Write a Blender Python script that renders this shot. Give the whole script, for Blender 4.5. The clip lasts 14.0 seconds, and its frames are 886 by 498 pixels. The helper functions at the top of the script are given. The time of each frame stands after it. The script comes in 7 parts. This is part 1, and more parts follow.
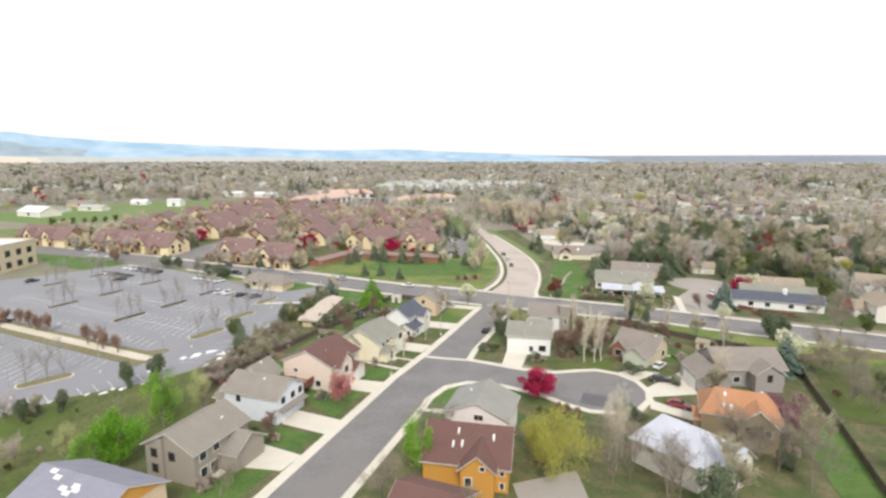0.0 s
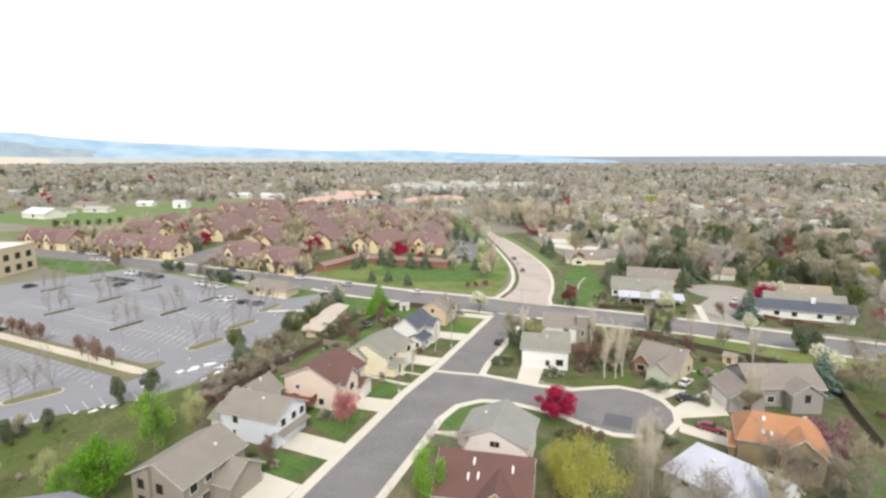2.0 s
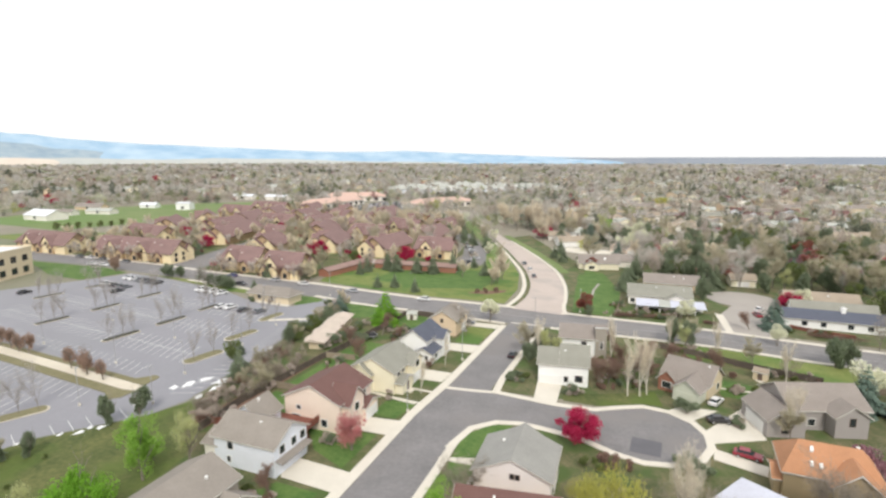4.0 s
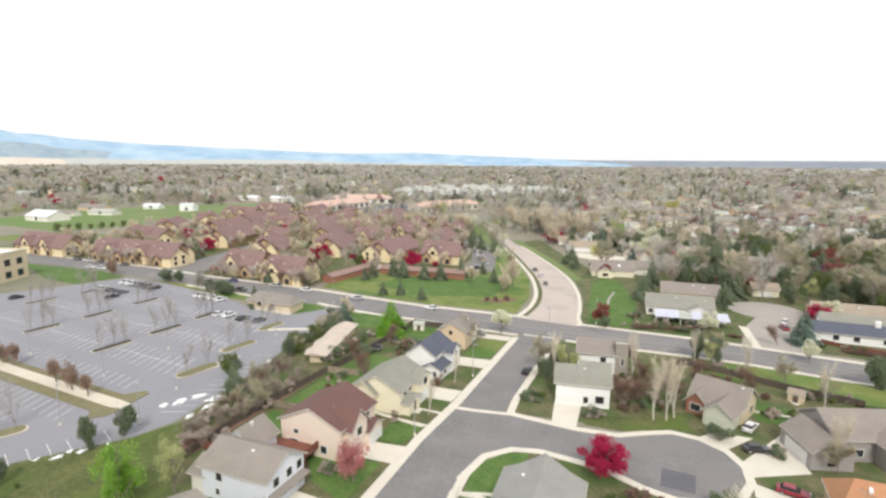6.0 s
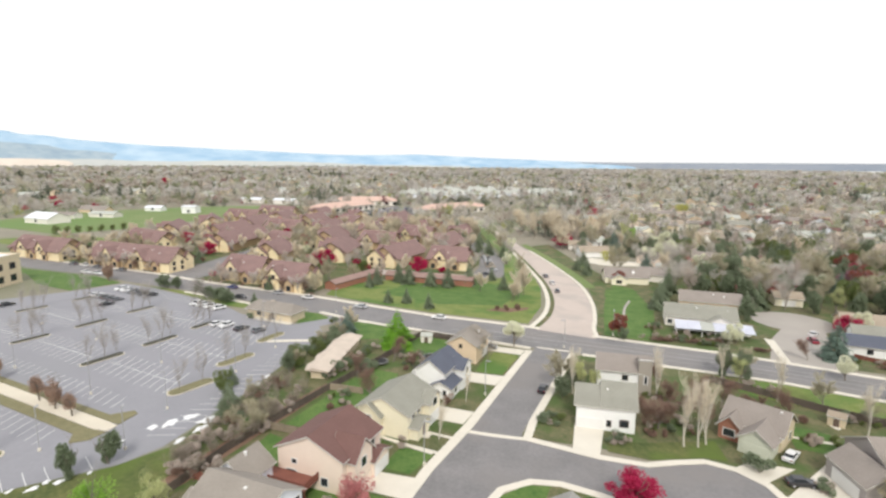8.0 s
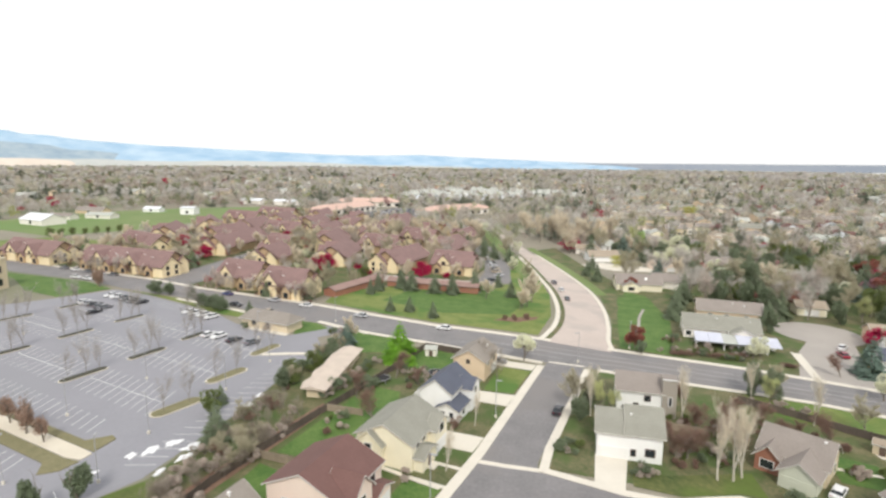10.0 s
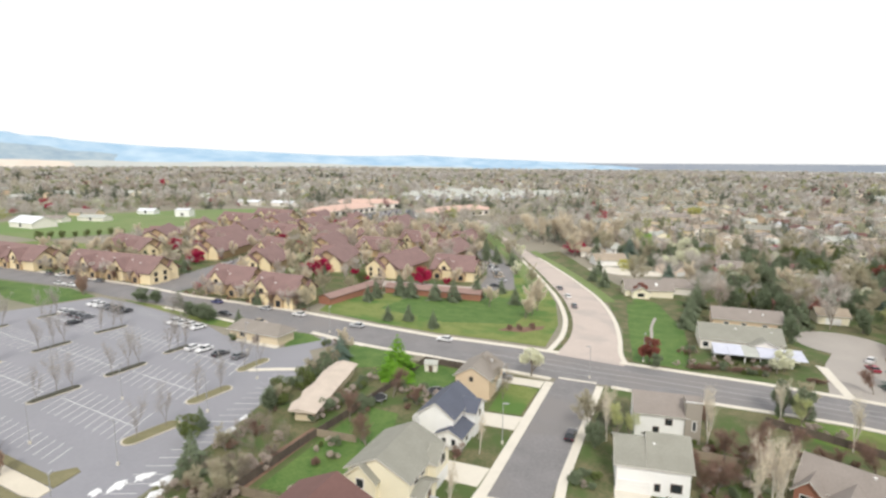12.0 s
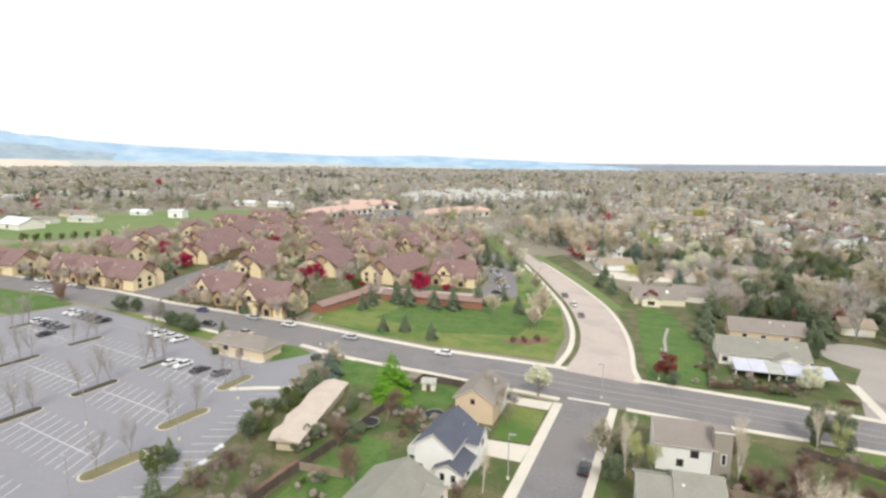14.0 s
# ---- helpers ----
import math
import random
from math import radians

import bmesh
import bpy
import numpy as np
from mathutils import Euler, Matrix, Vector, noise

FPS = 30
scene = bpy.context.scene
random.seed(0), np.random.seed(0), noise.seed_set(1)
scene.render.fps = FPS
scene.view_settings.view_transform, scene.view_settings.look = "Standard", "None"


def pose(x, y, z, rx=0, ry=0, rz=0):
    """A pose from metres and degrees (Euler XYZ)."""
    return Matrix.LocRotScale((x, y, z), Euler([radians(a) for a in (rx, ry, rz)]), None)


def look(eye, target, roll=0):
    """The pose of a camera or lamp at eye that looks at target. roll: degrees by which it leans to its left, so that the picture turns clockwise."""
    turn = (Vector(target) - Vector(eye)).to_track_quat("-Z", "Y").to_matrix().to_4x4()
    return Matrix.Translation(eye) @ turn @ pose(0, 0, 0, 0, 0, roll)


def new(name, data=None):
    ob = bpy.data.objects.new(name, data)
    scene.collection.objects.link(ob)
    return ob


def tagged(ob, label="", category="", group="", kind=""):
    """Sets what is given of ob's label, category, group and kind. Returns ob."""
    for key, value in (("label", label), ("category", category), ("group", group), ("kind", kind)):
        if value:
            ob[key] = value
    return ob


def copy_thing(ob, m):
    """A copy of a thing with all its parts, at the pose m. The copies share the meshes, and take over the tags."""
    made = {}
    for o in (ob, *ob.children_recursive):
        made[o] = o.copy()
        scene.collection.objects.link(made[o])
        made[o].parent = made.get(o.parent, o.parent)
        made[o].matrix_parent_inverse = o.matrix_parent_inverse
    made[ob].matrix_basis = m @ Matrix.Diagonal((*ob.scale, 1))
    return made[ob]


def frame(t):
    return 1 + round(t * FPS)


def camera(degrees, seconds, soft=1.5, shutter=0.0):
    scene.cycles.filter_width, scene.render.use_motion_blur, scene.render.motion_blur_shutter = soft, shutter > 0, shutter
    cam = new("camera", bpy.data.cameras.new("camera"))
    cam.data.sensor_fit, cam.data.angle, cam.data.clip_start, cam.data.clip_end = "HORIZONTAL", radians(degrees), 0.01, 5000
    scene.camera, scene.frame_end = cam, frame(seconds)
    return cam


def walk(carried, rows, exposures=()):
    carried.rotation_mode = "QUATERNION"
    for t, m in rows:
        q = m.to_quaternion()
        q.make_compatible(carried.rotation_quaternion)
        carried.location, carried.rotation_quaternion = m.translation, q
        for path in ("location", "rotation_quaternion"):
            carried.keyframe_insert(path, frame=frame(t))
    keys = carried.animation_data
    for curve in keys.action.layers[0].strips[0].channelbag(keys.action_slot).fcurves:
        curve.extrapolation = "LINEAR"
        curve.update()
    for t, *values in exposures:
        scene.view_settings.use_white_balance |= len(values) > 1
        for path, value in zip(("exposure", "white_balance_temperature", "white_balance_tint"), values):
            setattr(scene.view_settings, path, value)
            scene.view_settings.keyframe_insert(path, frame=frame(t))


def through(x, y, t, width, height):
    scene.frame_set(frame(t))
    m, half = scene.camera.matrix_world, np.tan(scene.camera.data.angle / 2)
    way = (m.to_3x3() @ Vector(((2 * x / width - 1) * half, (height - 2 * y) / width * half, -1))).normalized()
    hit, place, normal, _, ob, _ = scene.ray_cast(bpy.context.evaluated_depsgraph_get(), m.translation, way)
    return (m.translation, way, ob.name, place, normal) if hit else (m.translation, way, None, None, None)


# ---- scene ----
cam = camera(78.0, 14.0, soft=2.6)
PATH = [
    (0, (0.29, 1.97, 50.699), (-0.201, 3.879, 50.357), -0.0),
    (0.5, (-0.554, 3.801, 50.752), (-1.05, 5.708, 50.411), 0.0),
    (1, (-1.368, 5.583, 50.813), (-1.87, 7.489, 50.473), 0.1),
    (1.5, (-2.098, 7.477, 50.89), (-2.607, 9.381, 50.55), 0.1),
    (2, (-2.752, 9.445, 51.025), (-3.267, 11.348, 50.686), 0.0),
    (2.5, (-3.641, 11.344, 51.157), (-4.16, 13.246, 50.818), 0.0),
    (3, (-4.534, 13.18, 51.275), (-5.057, 15.08, 50.937), 0.0),
    (5.5, (-9.007, 23.617, 51.233), (-9.554, 25.512, 50.902), 0.2),
    (6, (-9.864, 25.599, 51.275), (-10.416, 27.493, 50.946), 0.3),
    (6.5, (-10.893, 27.544, 51.346), (-11.45, 29.437, 51.018), 0.3),
    (7, (-11.954, 29.56, 51.399), (-12.513, 31.452, 51.073), 0.4),
    (7.5, (-12.877, 31.574, 51.435), (-13.44, 33.466, 51.11), 0.4),
    (8, (-13.76, 33.618, 51.496), (-14.326, 35.509, 51.173), 0.4),
    (10.5, (-18.44, 45.054, 51.79), (-19.014, 46.943, 51.469), 0.5),
    (11, (-19.162, 47.443, 51.811), (-19.737, 49.331, 51.491), 0.4),
    (11.5, (-19.916, 49.992, 51.819), (-20.491, 51.881, 51.5), 0.4),
    (12, (-20.702, 52.513, 51.822), (-21.276, 54.402, 51.502), 0.4),
    (12.5, (-21.497, 55.196, 51.812), (-22.071, 57.085, 51.493), 0.4),
    (13, (-22.234, 57.715, 51.865), (-22.808, 59.604, 51.545), 0.4),
    (13.5, (-23.026, 60.551, 51.835), (-23.599, 62.44, 51.516), 0.4),
    (14, (-23.875, 63.48, 51.758), (-24.448, 65.37, 51.439), 0.5),
]
walk(cam, [(t, look(eye, target, roll)) for t, eye, target, roll in PATH])

# ---- world, sun ----
world = bpy.data.worlds.new("sky")
scene.world = world
world.use_nodes = True
wn = world.node_tree
wn.nodes.clear()
w_sky = wn.nodes.new("ShaderNodeTexSky")
w_sky.sky_type = "NISHITA"
w_sky.sun_disc = False
w_sky.sun_elevation = radians(43)
w_sky.sun_rotation = radians(150)
w_scale = wn.nodes.new("ShaderNodeVectorMath")
w_scale.operation = "SCALE"
w_scale.inputs[3].default_value = 0.12
w_mix = wn.nodes.new("ShaderNodeMix")
w_mix.data_type = "RGBA"
w_mix.inputs[0].default_value = 0.86
w_mix.inputs[7].default_value = (1.0, 1.0, 1.0, 1)
w_bg = wn.nodes.new("ShaderNodeBackground")
w_bg.inputs[1].default_value = 1.12
w_out = wn.nodes.new("ShaderNodeOutputWorld")
wn.links.new(w_sky.outputs[0], w_scale.inputs[0])
wn.links.new(w_scale.outputs[0], w_mix.inputs[6])
wn.links.new(w_mix.outputs[2], w_bg.inputs[0])
wn.links.new(w_bg.outputs[0], w_out.inputs[0])

sun = new("sun", bpy.data.lights.new("sun", "SUN"))
sun.data.energy = 2.25
sun.data.angle = radians(14)
sun.data.color = (1.0, 0.95, 0.86)
sun.matrix_world = look((0, 0, 188), (-70, 190, 0))
scene.view_settings.exposure = 0.0


# ---- terrain ----
def gz(x, y):
    """Height of the ground: rising a little to the west, falling gently away far off."""
    u = 0.944 * x + 0.33 * y - 13.0
    d = max(0.0, -0.33 * x + 0.944 * y - 300.0)
    return -0.0125 * u / (1 + (u / 350.0) ** 2) - 0.002 * d


# ---- materials ----
def surf(name, c1, c2, scale=0.5, rough=0.85, bump=0.2, fine=6.0, metal=0.0, spread=0.5, island=0.0, objrand=0.0, big=0.0, c3=None):
    """A surface between two base colours, varied at a coarse and a fine scale, with fine relief."""
    m = bpy.data.materials.new(name)
    m.use_nodes = True
    n, l = m.node_tree.nodes, m.node_tree.links
    b = n["Principled BSDF"]
    b.inputs["Roughness"].default_value = rough
    b.inputs["Metallic"].default_value = metal
    geo = n.new("ShaderNodeNewGeometry")
    n1 = n.new("ShaderNodeTexNoise")
    n1.inputs["Scale"].default_value = scale
    n1.inputs["Detail"].default_value = 4
    l.new(geo.outputs["Position"], n1.inputs["Vector"])
    n2 = n.new("ShaderNodeTexNoise")
    n2.inputs["Scale"].default_value = fine
    n2.inputs["Detail"].default_value = 3
    l.new(geo.outputs["Position"], n2.inputs["Vector"])
    add = n.new("ShaderNodeMath")
    add.operation = "MULTIPLY_ADD"
    add.inputs[1].default_value = 0.45
    l.new(n2.outputs["Fac"], add.inputs[0])
    mul = n.new("ShaderNodeMath")
    mul.operation = "MULTIPLY"
    mul.inputs[1].default_value = 0.55
    l.new(n1.outputs["Fac"], mul.inputs[0])
    l.new(mul.outputs[0], add.inputs[2])
    last = add.outputs[0]
    for amount, node, socket in ((island, geo, "Random Per Island"), (objrand, None, "Random")):
        if amount:
            if node is None:
                node = n.new("ShaderNodeObjectInfo")
            k = n.new("ShaderNodeMath")
            k.operation = "MULTIPLY_ADD"
            k.inputs[1].default_value = amount
            l.new(node.outputs[socket], k.inputs[0])
            k2 = n.new("ShaderNodeMath")
            k2.operation = "SUBTRACT"
            k2.inputs[1].default_value = amount / 2
            l.new(last, k2.inputs[0])
            l.new(k2.outputs[0], k.inputs[2])
            last = k.outputs[0]
    ramp = n.new("ShaderNodeMapRange")
    ramp.inputs["From Min"].default_value = 0.5 - spread / 2
    ramp.inputs["From Max"].default_value = 0.5 + spread / 2
    l.new(last, ramp.inputs["Value"])
    mix = n.new("ShaderNodeMix")
    mix.data_type = "RGBA"
    mix.inputs[6].default_value = (*c1, 1)
    mix.inputs[7].default_value = (*c2, 1)
    l.new(ramp.outputs["Result"], mix.inputs[0])
    colour = mix.outputs[2]
    if c3:
        n3 = n.new("ShaderNodeTexNoise")
        n3.inputs["Scale"].default_value = big
        n3.inputs["Detail"].default_value = 5
        l.new(geo.outputs["Position"], n3.inputs["Vector"])
        r3 = n.new("ShaderNodeMapRange")
        r3.inputs["From Min"].default_value = 0.48
        r3.inputs["From Max"].default_value = 0.62
        l.new(n3.outputs["Fac"], r3.inputs["Value"])
        m3 = n.new("ShaderNodeMix")
        m3.data_type = "RGBA"
        m3.inputs[7].default_value = (*c3, 1)
        l.new(r3.outputs["Result"], m3.inputs[0])
        l.new(colour, m3.inputs[6])
        colour = m3.outputs[2]
    l.new(colour, b.inputs["Base Color"])
    if bump:
        bp = n.new("ShaderNodeBump")
        bp.inputs["Strength"].default_value = bump
        bp.inputs["Distance"].default_value = 0.05
        l.new(n2.outputs["Fac"], bp.inputs["Height"])
        l.new(bp.outputs["Normal"], b.inputs["Normal"])
    return m


def shade(c, k):
    return tuple(min(1.0, v * k) for v in c)


def paint(name, c, rough=0.6, var=0.12, scale=0.4, bump=0.1, objrand=0.0):
    return surf(name, shade(c, 1 - var), shade(c, 1 + var), scale, rough, bump, 5.0, spread=0.6, objrand=objrand)


def shingle(name, c, var=0.16):
    """Asphalt shingles: courses every 15 cm up the slope, streaks and weathering."""
    m = surf(name, shade(c, 1 - var), shade(c, 1 + var), 0.35, 0.9, 0.0, 3.0, spread=0.5)
    n, l = m.node_tree.nodes, m.node_tree.links
    geo = n.new("ShaderNodeNewGeometry")
    w = n.new("ShaderNodeTexWave")
    w.bands_direction = "Z"
    w.inputs["Scale"].default_value = 2.2
    w.inputs["Distortion"].default_value = 0.6
    l.new(geo.outputs["Position"], w.inputs["Vector"])
    bp = n.new("ShaderNodeBump")
    bp.inputs["Strength"].default_value = 0.35
    bp.inputs["Distance"].default_value = 0.03
    l.new(w.outputs["Fac"], bp.inputs["Height"])
    l.new(bp.outputs["Normal"], n["Principled BSDF"].inputs["Normal"])
    return m


def siding(name, c, var=0.06):
    """Painted lap siding: boards 20 cm high, with slight fading."""
    m = surf(name, shade(c, 1 - var), shade(c, 1 + var), 0.5, 0.6, 0.0, 4.0, spread=0.6)
    n, l = m.node_tree.nodes, m.node_tree.links
    geo = n.new("ShaderNodeNewGeometry")
    w = n.new("ShaderNodeTexWave")
    w.wave_profile = "SAW"
    w.bands_direction = "Z"
    w.inputs["Scale"].default_value = 1.6
    l.new(geo.outputs["Position"], w.inputs["Vector"])
    bp = n.new("ShaderNodeBump")
    bp.inputs["Strength"].default_value = 0.4
    bp.inputs["Distance"].default_value = 0.02
    l.new(w.outputs["Fac"], bp.inputs["Height"])
    l.new(bp.outputs["Normal"], n["Principled BSDF"].inputs["Normal"])
    return m


M = {}
M["woodfloor"] = surf("leaf_litter_ground", (0.22, 0.20, 0.155), (0.31, 0.28, 0.22), 0.05, 0.95, 0.4, 0.6, spread=0.4, big=0.008, c3=(0.16, 0.18, 0.10))
M["lawn"] = surf("spring_lawn", (0.045, 0.115, 0.018), (0.13, 0.20, 0.048), 0.25, 0.9, 0.4, 1.6, spread=0.36)
M["lawn_olive"] = surf("half_dry_lawn", (0.11, 0.165, 0.03), (0.235, 0.255, 0.08), 0.22, 0.9, 0.5, 1.4, spread=0.4, big=0.07, c3=(0.085, 0.165, 0.03))
M["lawn_dull"] = surf("worn_yard_lawn", (0.062, 0.09, 0.028), (0.195, 0.165, 0.09), 0.3, 0.92, 0.5, 1.6, spread=0.32, big=0.12, c3=(0.075, 0.115, 0.03))
M["lawn_bank"] = surf("rough_bank_grass", (0.042, 0.072, 0.016), (0.165, 0.165, 0.055), 0.13, 0.92, 0.5, 1.2, spread=0.34, big=0.06, c3=(0.10, 0.145, 0.025))
M["lawn_field"] = surf("pale_field_grass", (0.125, 0.19, 0.055), (0.205, 0.245, 0.095), 0.03, 0.92, 0.4, 0.5, spread=0.4, big=0.01, c3=(0.14, 0.22, 0.062))
M["lane_paint"] = paint("worn_lane_paint", (0.40, 0.395, 0.385), 0.8, 0.2)
M["asphalt"] = surf("street_asphalt", (0.172, 0.166, 0.168), (0.248, 0.236, 0.237), 0.15, 0.9, 0.15, 1.6, spread=0.36, big=0.05, c3=(0.225, 0.21, 0.205))
M["asphalt_lot"] = surf("lot_asphalt", (0.25, 0.25, 0.272), (0.305, 0.30, 0.325), 0.08, 0.9, 0.12, 1.5, spread=0.5, big=0.03, c3=(0.27, 0.27, 0.29))
M["asphalt_dark"] = surf("patched_asphalt", (0.11, 0.11, 0.12), (0.15, 0.145, 0.16), 0.5, 0.9, 0.1)
M["concrete_pink"] = surf("pinkish_concrete_road", (0.47, 0.40, 0.355), (0.56, 0.48, 0.43), 0.1, 0.88, 0.1, 1.5, spread=0.5, big=0.08, c3=(0.44, 0.385, 0.35))
M["concrete_grey"] = surf("beige_grey_concrete", (0.34, 0.31, 0.28), (0.42, 0.385, 0.35), 0.1, 0.88, 0.1, 1.5, spread=0.5, big=0.08, c3=(0.37, 0.34, 0.31))
M["concrete"] = surf("pale_concrete", (0.60, 0.56, 0.48), (0.74, 0.69, 0.60), 0.3, 0.85, 0.1, 3.0, spread=0.6)
M["concrete_tan"] = surf("tan_path_concrete", (0.57, 0.515, 0.415), (0.68, 0.62, 0.51), 0.3, 0.85, 0.1, 3.0)
M["paint_white"] = paint("white_road_paint", (0.66, 0.66, 0.66), 0.7, 0.12)
M["mulch_red"] = surf("reddish_bare_soil", (0.15, 0.085, 0.06), (0.27, 0.17, 0.12), 0.35, 0.95, 0.5, 3.0)
M["planting"] = surf("dry_ornamental_grass", (0.145, 0.14, 0.068), (0.26, 0.23, 0.13), 0.5, 0.95, 0.6, 3.0)
M["planting_dark"] = surf("clipped_low_shrubs", (0.04, 0.042, 0.032), (0.09, 0.085, 0.055), 0.6, 0.95, 0.6, 3.0)
M["white_trim"] = paint("white_trim", (0.78, 0.77, 0.75), 0.5, 0.05)
M["soft_trim"] = paint("weathered_pale_fascia", (0.57, 0.545, 0.50), 0.6, 0.12)
M["brown_trim"] = paint("brown_trim", (0.13, 0.09, 0.07), 0.6, 0.1)
M["bark"] = surf("grey_bark", (0.16, 0.135, 0.11), (0.28, 0.245, 0.21), 1.0, 0.95, 0.5, 6.0)
M["bark_pale"] = surf("pale_birch_bark", (0.45, 0.42, 0.36), (0.62, 0.58, 0.50), 1.0, 0.9, 0.4, 6.0)
M["fence_wood"] = surf("weathered_fence_wood", (0.20, 0.16, 0.12), (0.34, 0.28, 0.21), 0.6, 0.9, 0.4, 5.0, objrand=0.3)
M["fence_dark"] = surf("dark_stained_fence_wood", (0.075, 0.06, 0.05), (0.14, 0.11, 0.09), 0.6, 0.9, 0.4, 5.0, objrand=0.3)
M["fence_red"] = surf("red_stained_wood", (0.17, 0.06, 0.045), (0.26, 0.10, 0.07), 0.6, 0.8, 0.3, 5.0)
M["brick_red"] = surf("red_brick", (0.28, 0.12, 0.08), (0.40, 0.19, 0.13), 0.8, 0.9, 0.3, 6.0)
M["metal_grey"] = paint("grey_galvanised_metal", (0.35, 0.35, 0.36), 0.45, 0.1)
M["rubber"] = paint("black_tyre_rubber", (0.025, 0.025, 0.027), 0.85, 0.1)
M["rim"] = paint("alloy_rim", (0.5, 0.5, 0.52), 0.35, 0.05)
gl = bpy.data.materials.new("window_glass")
gl.use_nodes = True
gb = gl.node_tree.nodes["Principled BSDF"]
gb.inputs["Base Color"].default_value = (0.03, 0.035, 0.04, 1)
gb.inputs["Roughness"].default_value = 0.08
gb.inputs["Specular IOR Level"].default_value = 0.6
M["glass"] = gl


def leaf(name, c, var=0.25, island=0.4, through=0.35):
    """Leaves or twigs: thin, letting some light through."""
    m = surf(name, shade(c, 1 - var), shade(c, 1 + var), 0.25, 0.75, 0.0, 2.0, spread=0.7, island=island, objrand=0.15)
    n, l = m.node_tree.nodes, m.node_tree.links
    b = n["Principled BSDF"]
    b.inputs["Specular IOR Level"].default_value = 0.2
    t = n.new("ShaderNodeBsdfTranslucent")
    l.new(b.inputs["Base Color"].links[0].from_socket, t.inputs["Color"])
    mix = n.new("ShaderNodeMixShader")
    mix.inputs[0].default_value = through
    l.new(b.outputs[0], mix.inputs[1])
    l.new(t.outputs[0], mix.inputs[2])
    l.new(mix.outputs[0], n["Material Output"].inputs["Surface"])
    return m


L = {
    "twig": leaf("brown_grey_near_twigs", (0.345, 0.30, 0.245)),
    # bare and bare_grey: paler than twig, with distance haze put into the colour
    "bare": leaf("bare_twigs", (0.54, 0.465, 0.41)),
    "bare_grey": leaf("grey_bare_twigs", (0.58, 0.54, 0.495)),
    "bare_red": leaf("reddish_bare_twigs", (0.28, 0.185, 0.145)),
    "bud": leaf("olive_budding_twigs", (0.48, 0.44, 0.32)),
    "pale": leaf("pale_budding_twigs", (0.71, 0.64, 0.52)),
    "green": leaf("fresh_green_leaves", (0.20, 0.40, 0.045)),
    "lime": leaf("lime_green_leaves", (0.27, 0.46, 0.08)),
    "spring": leaf("pale_yellow_green_leaves", (0.50, 0.52, 0.26)),
    "yellow": leaf("yellow_green_leaves", (0.50, 0.49, 0.13)),
    "olive": leaf("olive_green_leaves", (0.17, 0.21, 0.075)),
    "conifer": leaf("dark_conifer_needles", (0.185, 0.225, 0.14), through=0.2),
    "spruce": leaf("blue_green_spruce_needles", (0.15, 0.21, 0.17), through=0.2),
    "white": leaf("white_blossom", (0.74, 0.74, 0.58), 0.15),
    "red": leaf("crimson_blossom", (0.45, 0.03, 0.095)),
    "pink": leaf("dusty_pink_blossom", (0.52, 0.22, 0.22)),
    "plum": leaf("dull_plum_leaves", (0.36, 0.20, 0.235)),
    "rust": leaf("rusty_brown_leaves", (0.37, 0.26, 0.20)),
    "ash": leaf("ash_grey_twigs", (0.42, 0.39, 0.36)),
    "darkred": leaf("dark_red_leaves", (0.30, 0.11, 0.085)),
}


# ---- building helpers ----
def link(name, bm, material, parent=None, label="", smooth=False):
    me = bpy.data.meshes.new(name)
    bm.to_mesh(me)
    bm.free()
    me.materials.append(material)
    if smooth:
        for p in me.polygons:
            p.use_smooth = True
    ob = new(name, me)
    if parent:
        ob.parent = parent
    if label:
        ob["label"] = label
    return ob


def part(name, bm, material, parent, label="", smooth=False):
    return link(name, bm, material, parent, label, smooth)


def thing(name, x, y, turn, label, category, group="", z=None):
    ob = new(name)
    ob.empty_display_size = 0.5
    ob.matrix_world = pose(x, y, gz(x, y) if z is None else z, 0, 0, turn)
    return tagged(ob, label, category, group)


def box(bm, x0, x1, y0, y1, z0, z1):
    v = [bm.verts.new((x, y, z)) for z in (z0, z1) for x, y in ((x0, y0), (x1, y0), (x1, y1), (x0, y1))]
    for f in ((3, 2, 1, 0), (4, 5, 6, 7), (0, 1, 5, 4), (1, 2, 6, 5), (2, 3, 7, 6), (3, 0, 4, 7)):
        bm.faces.new([v[i] for i in f])
    return v


def prism(bm, quad, lift):
    """A slab: four corner points, thickened by the vector lift."""
    a = [bm.verts.new(p) for p in quad]
    b = [bm.verts.new(Vector(p) + Vector(lift)) for p in quad]
    bm.faces.new(a[::-1])
    bm.faces.new(b)
    for i in range(4):
        j = (i + 1) % 4
        bm.faces.new((a[i], a[j], b[j], b[i]))


def tube(bm, p, q, r0, r1, sides=5):
    p, q = Vector(p), Vector(q)
    d = (q - p).normalized()
    u = d.orthogonal().normalized()
    w = d.cross(u)
    rings = []
    for c, r in ((p, r0), (q, r1)):
        rings.append([bm.verts.new(c + (u * math.cos(2 * math.pi * i / sides) + w * math.sin(2 * math.pi * i / sides)) * r) for i in range(sides)])
    for i in range(sides):
        j = (i + 1) % sides
        bm.faces.new((rings[0][i], rings[0][j], rings[1][j], rings[1][i]))
    bm.faces.new(rings[1])
    bm.faces.new(rings[0][::-1])


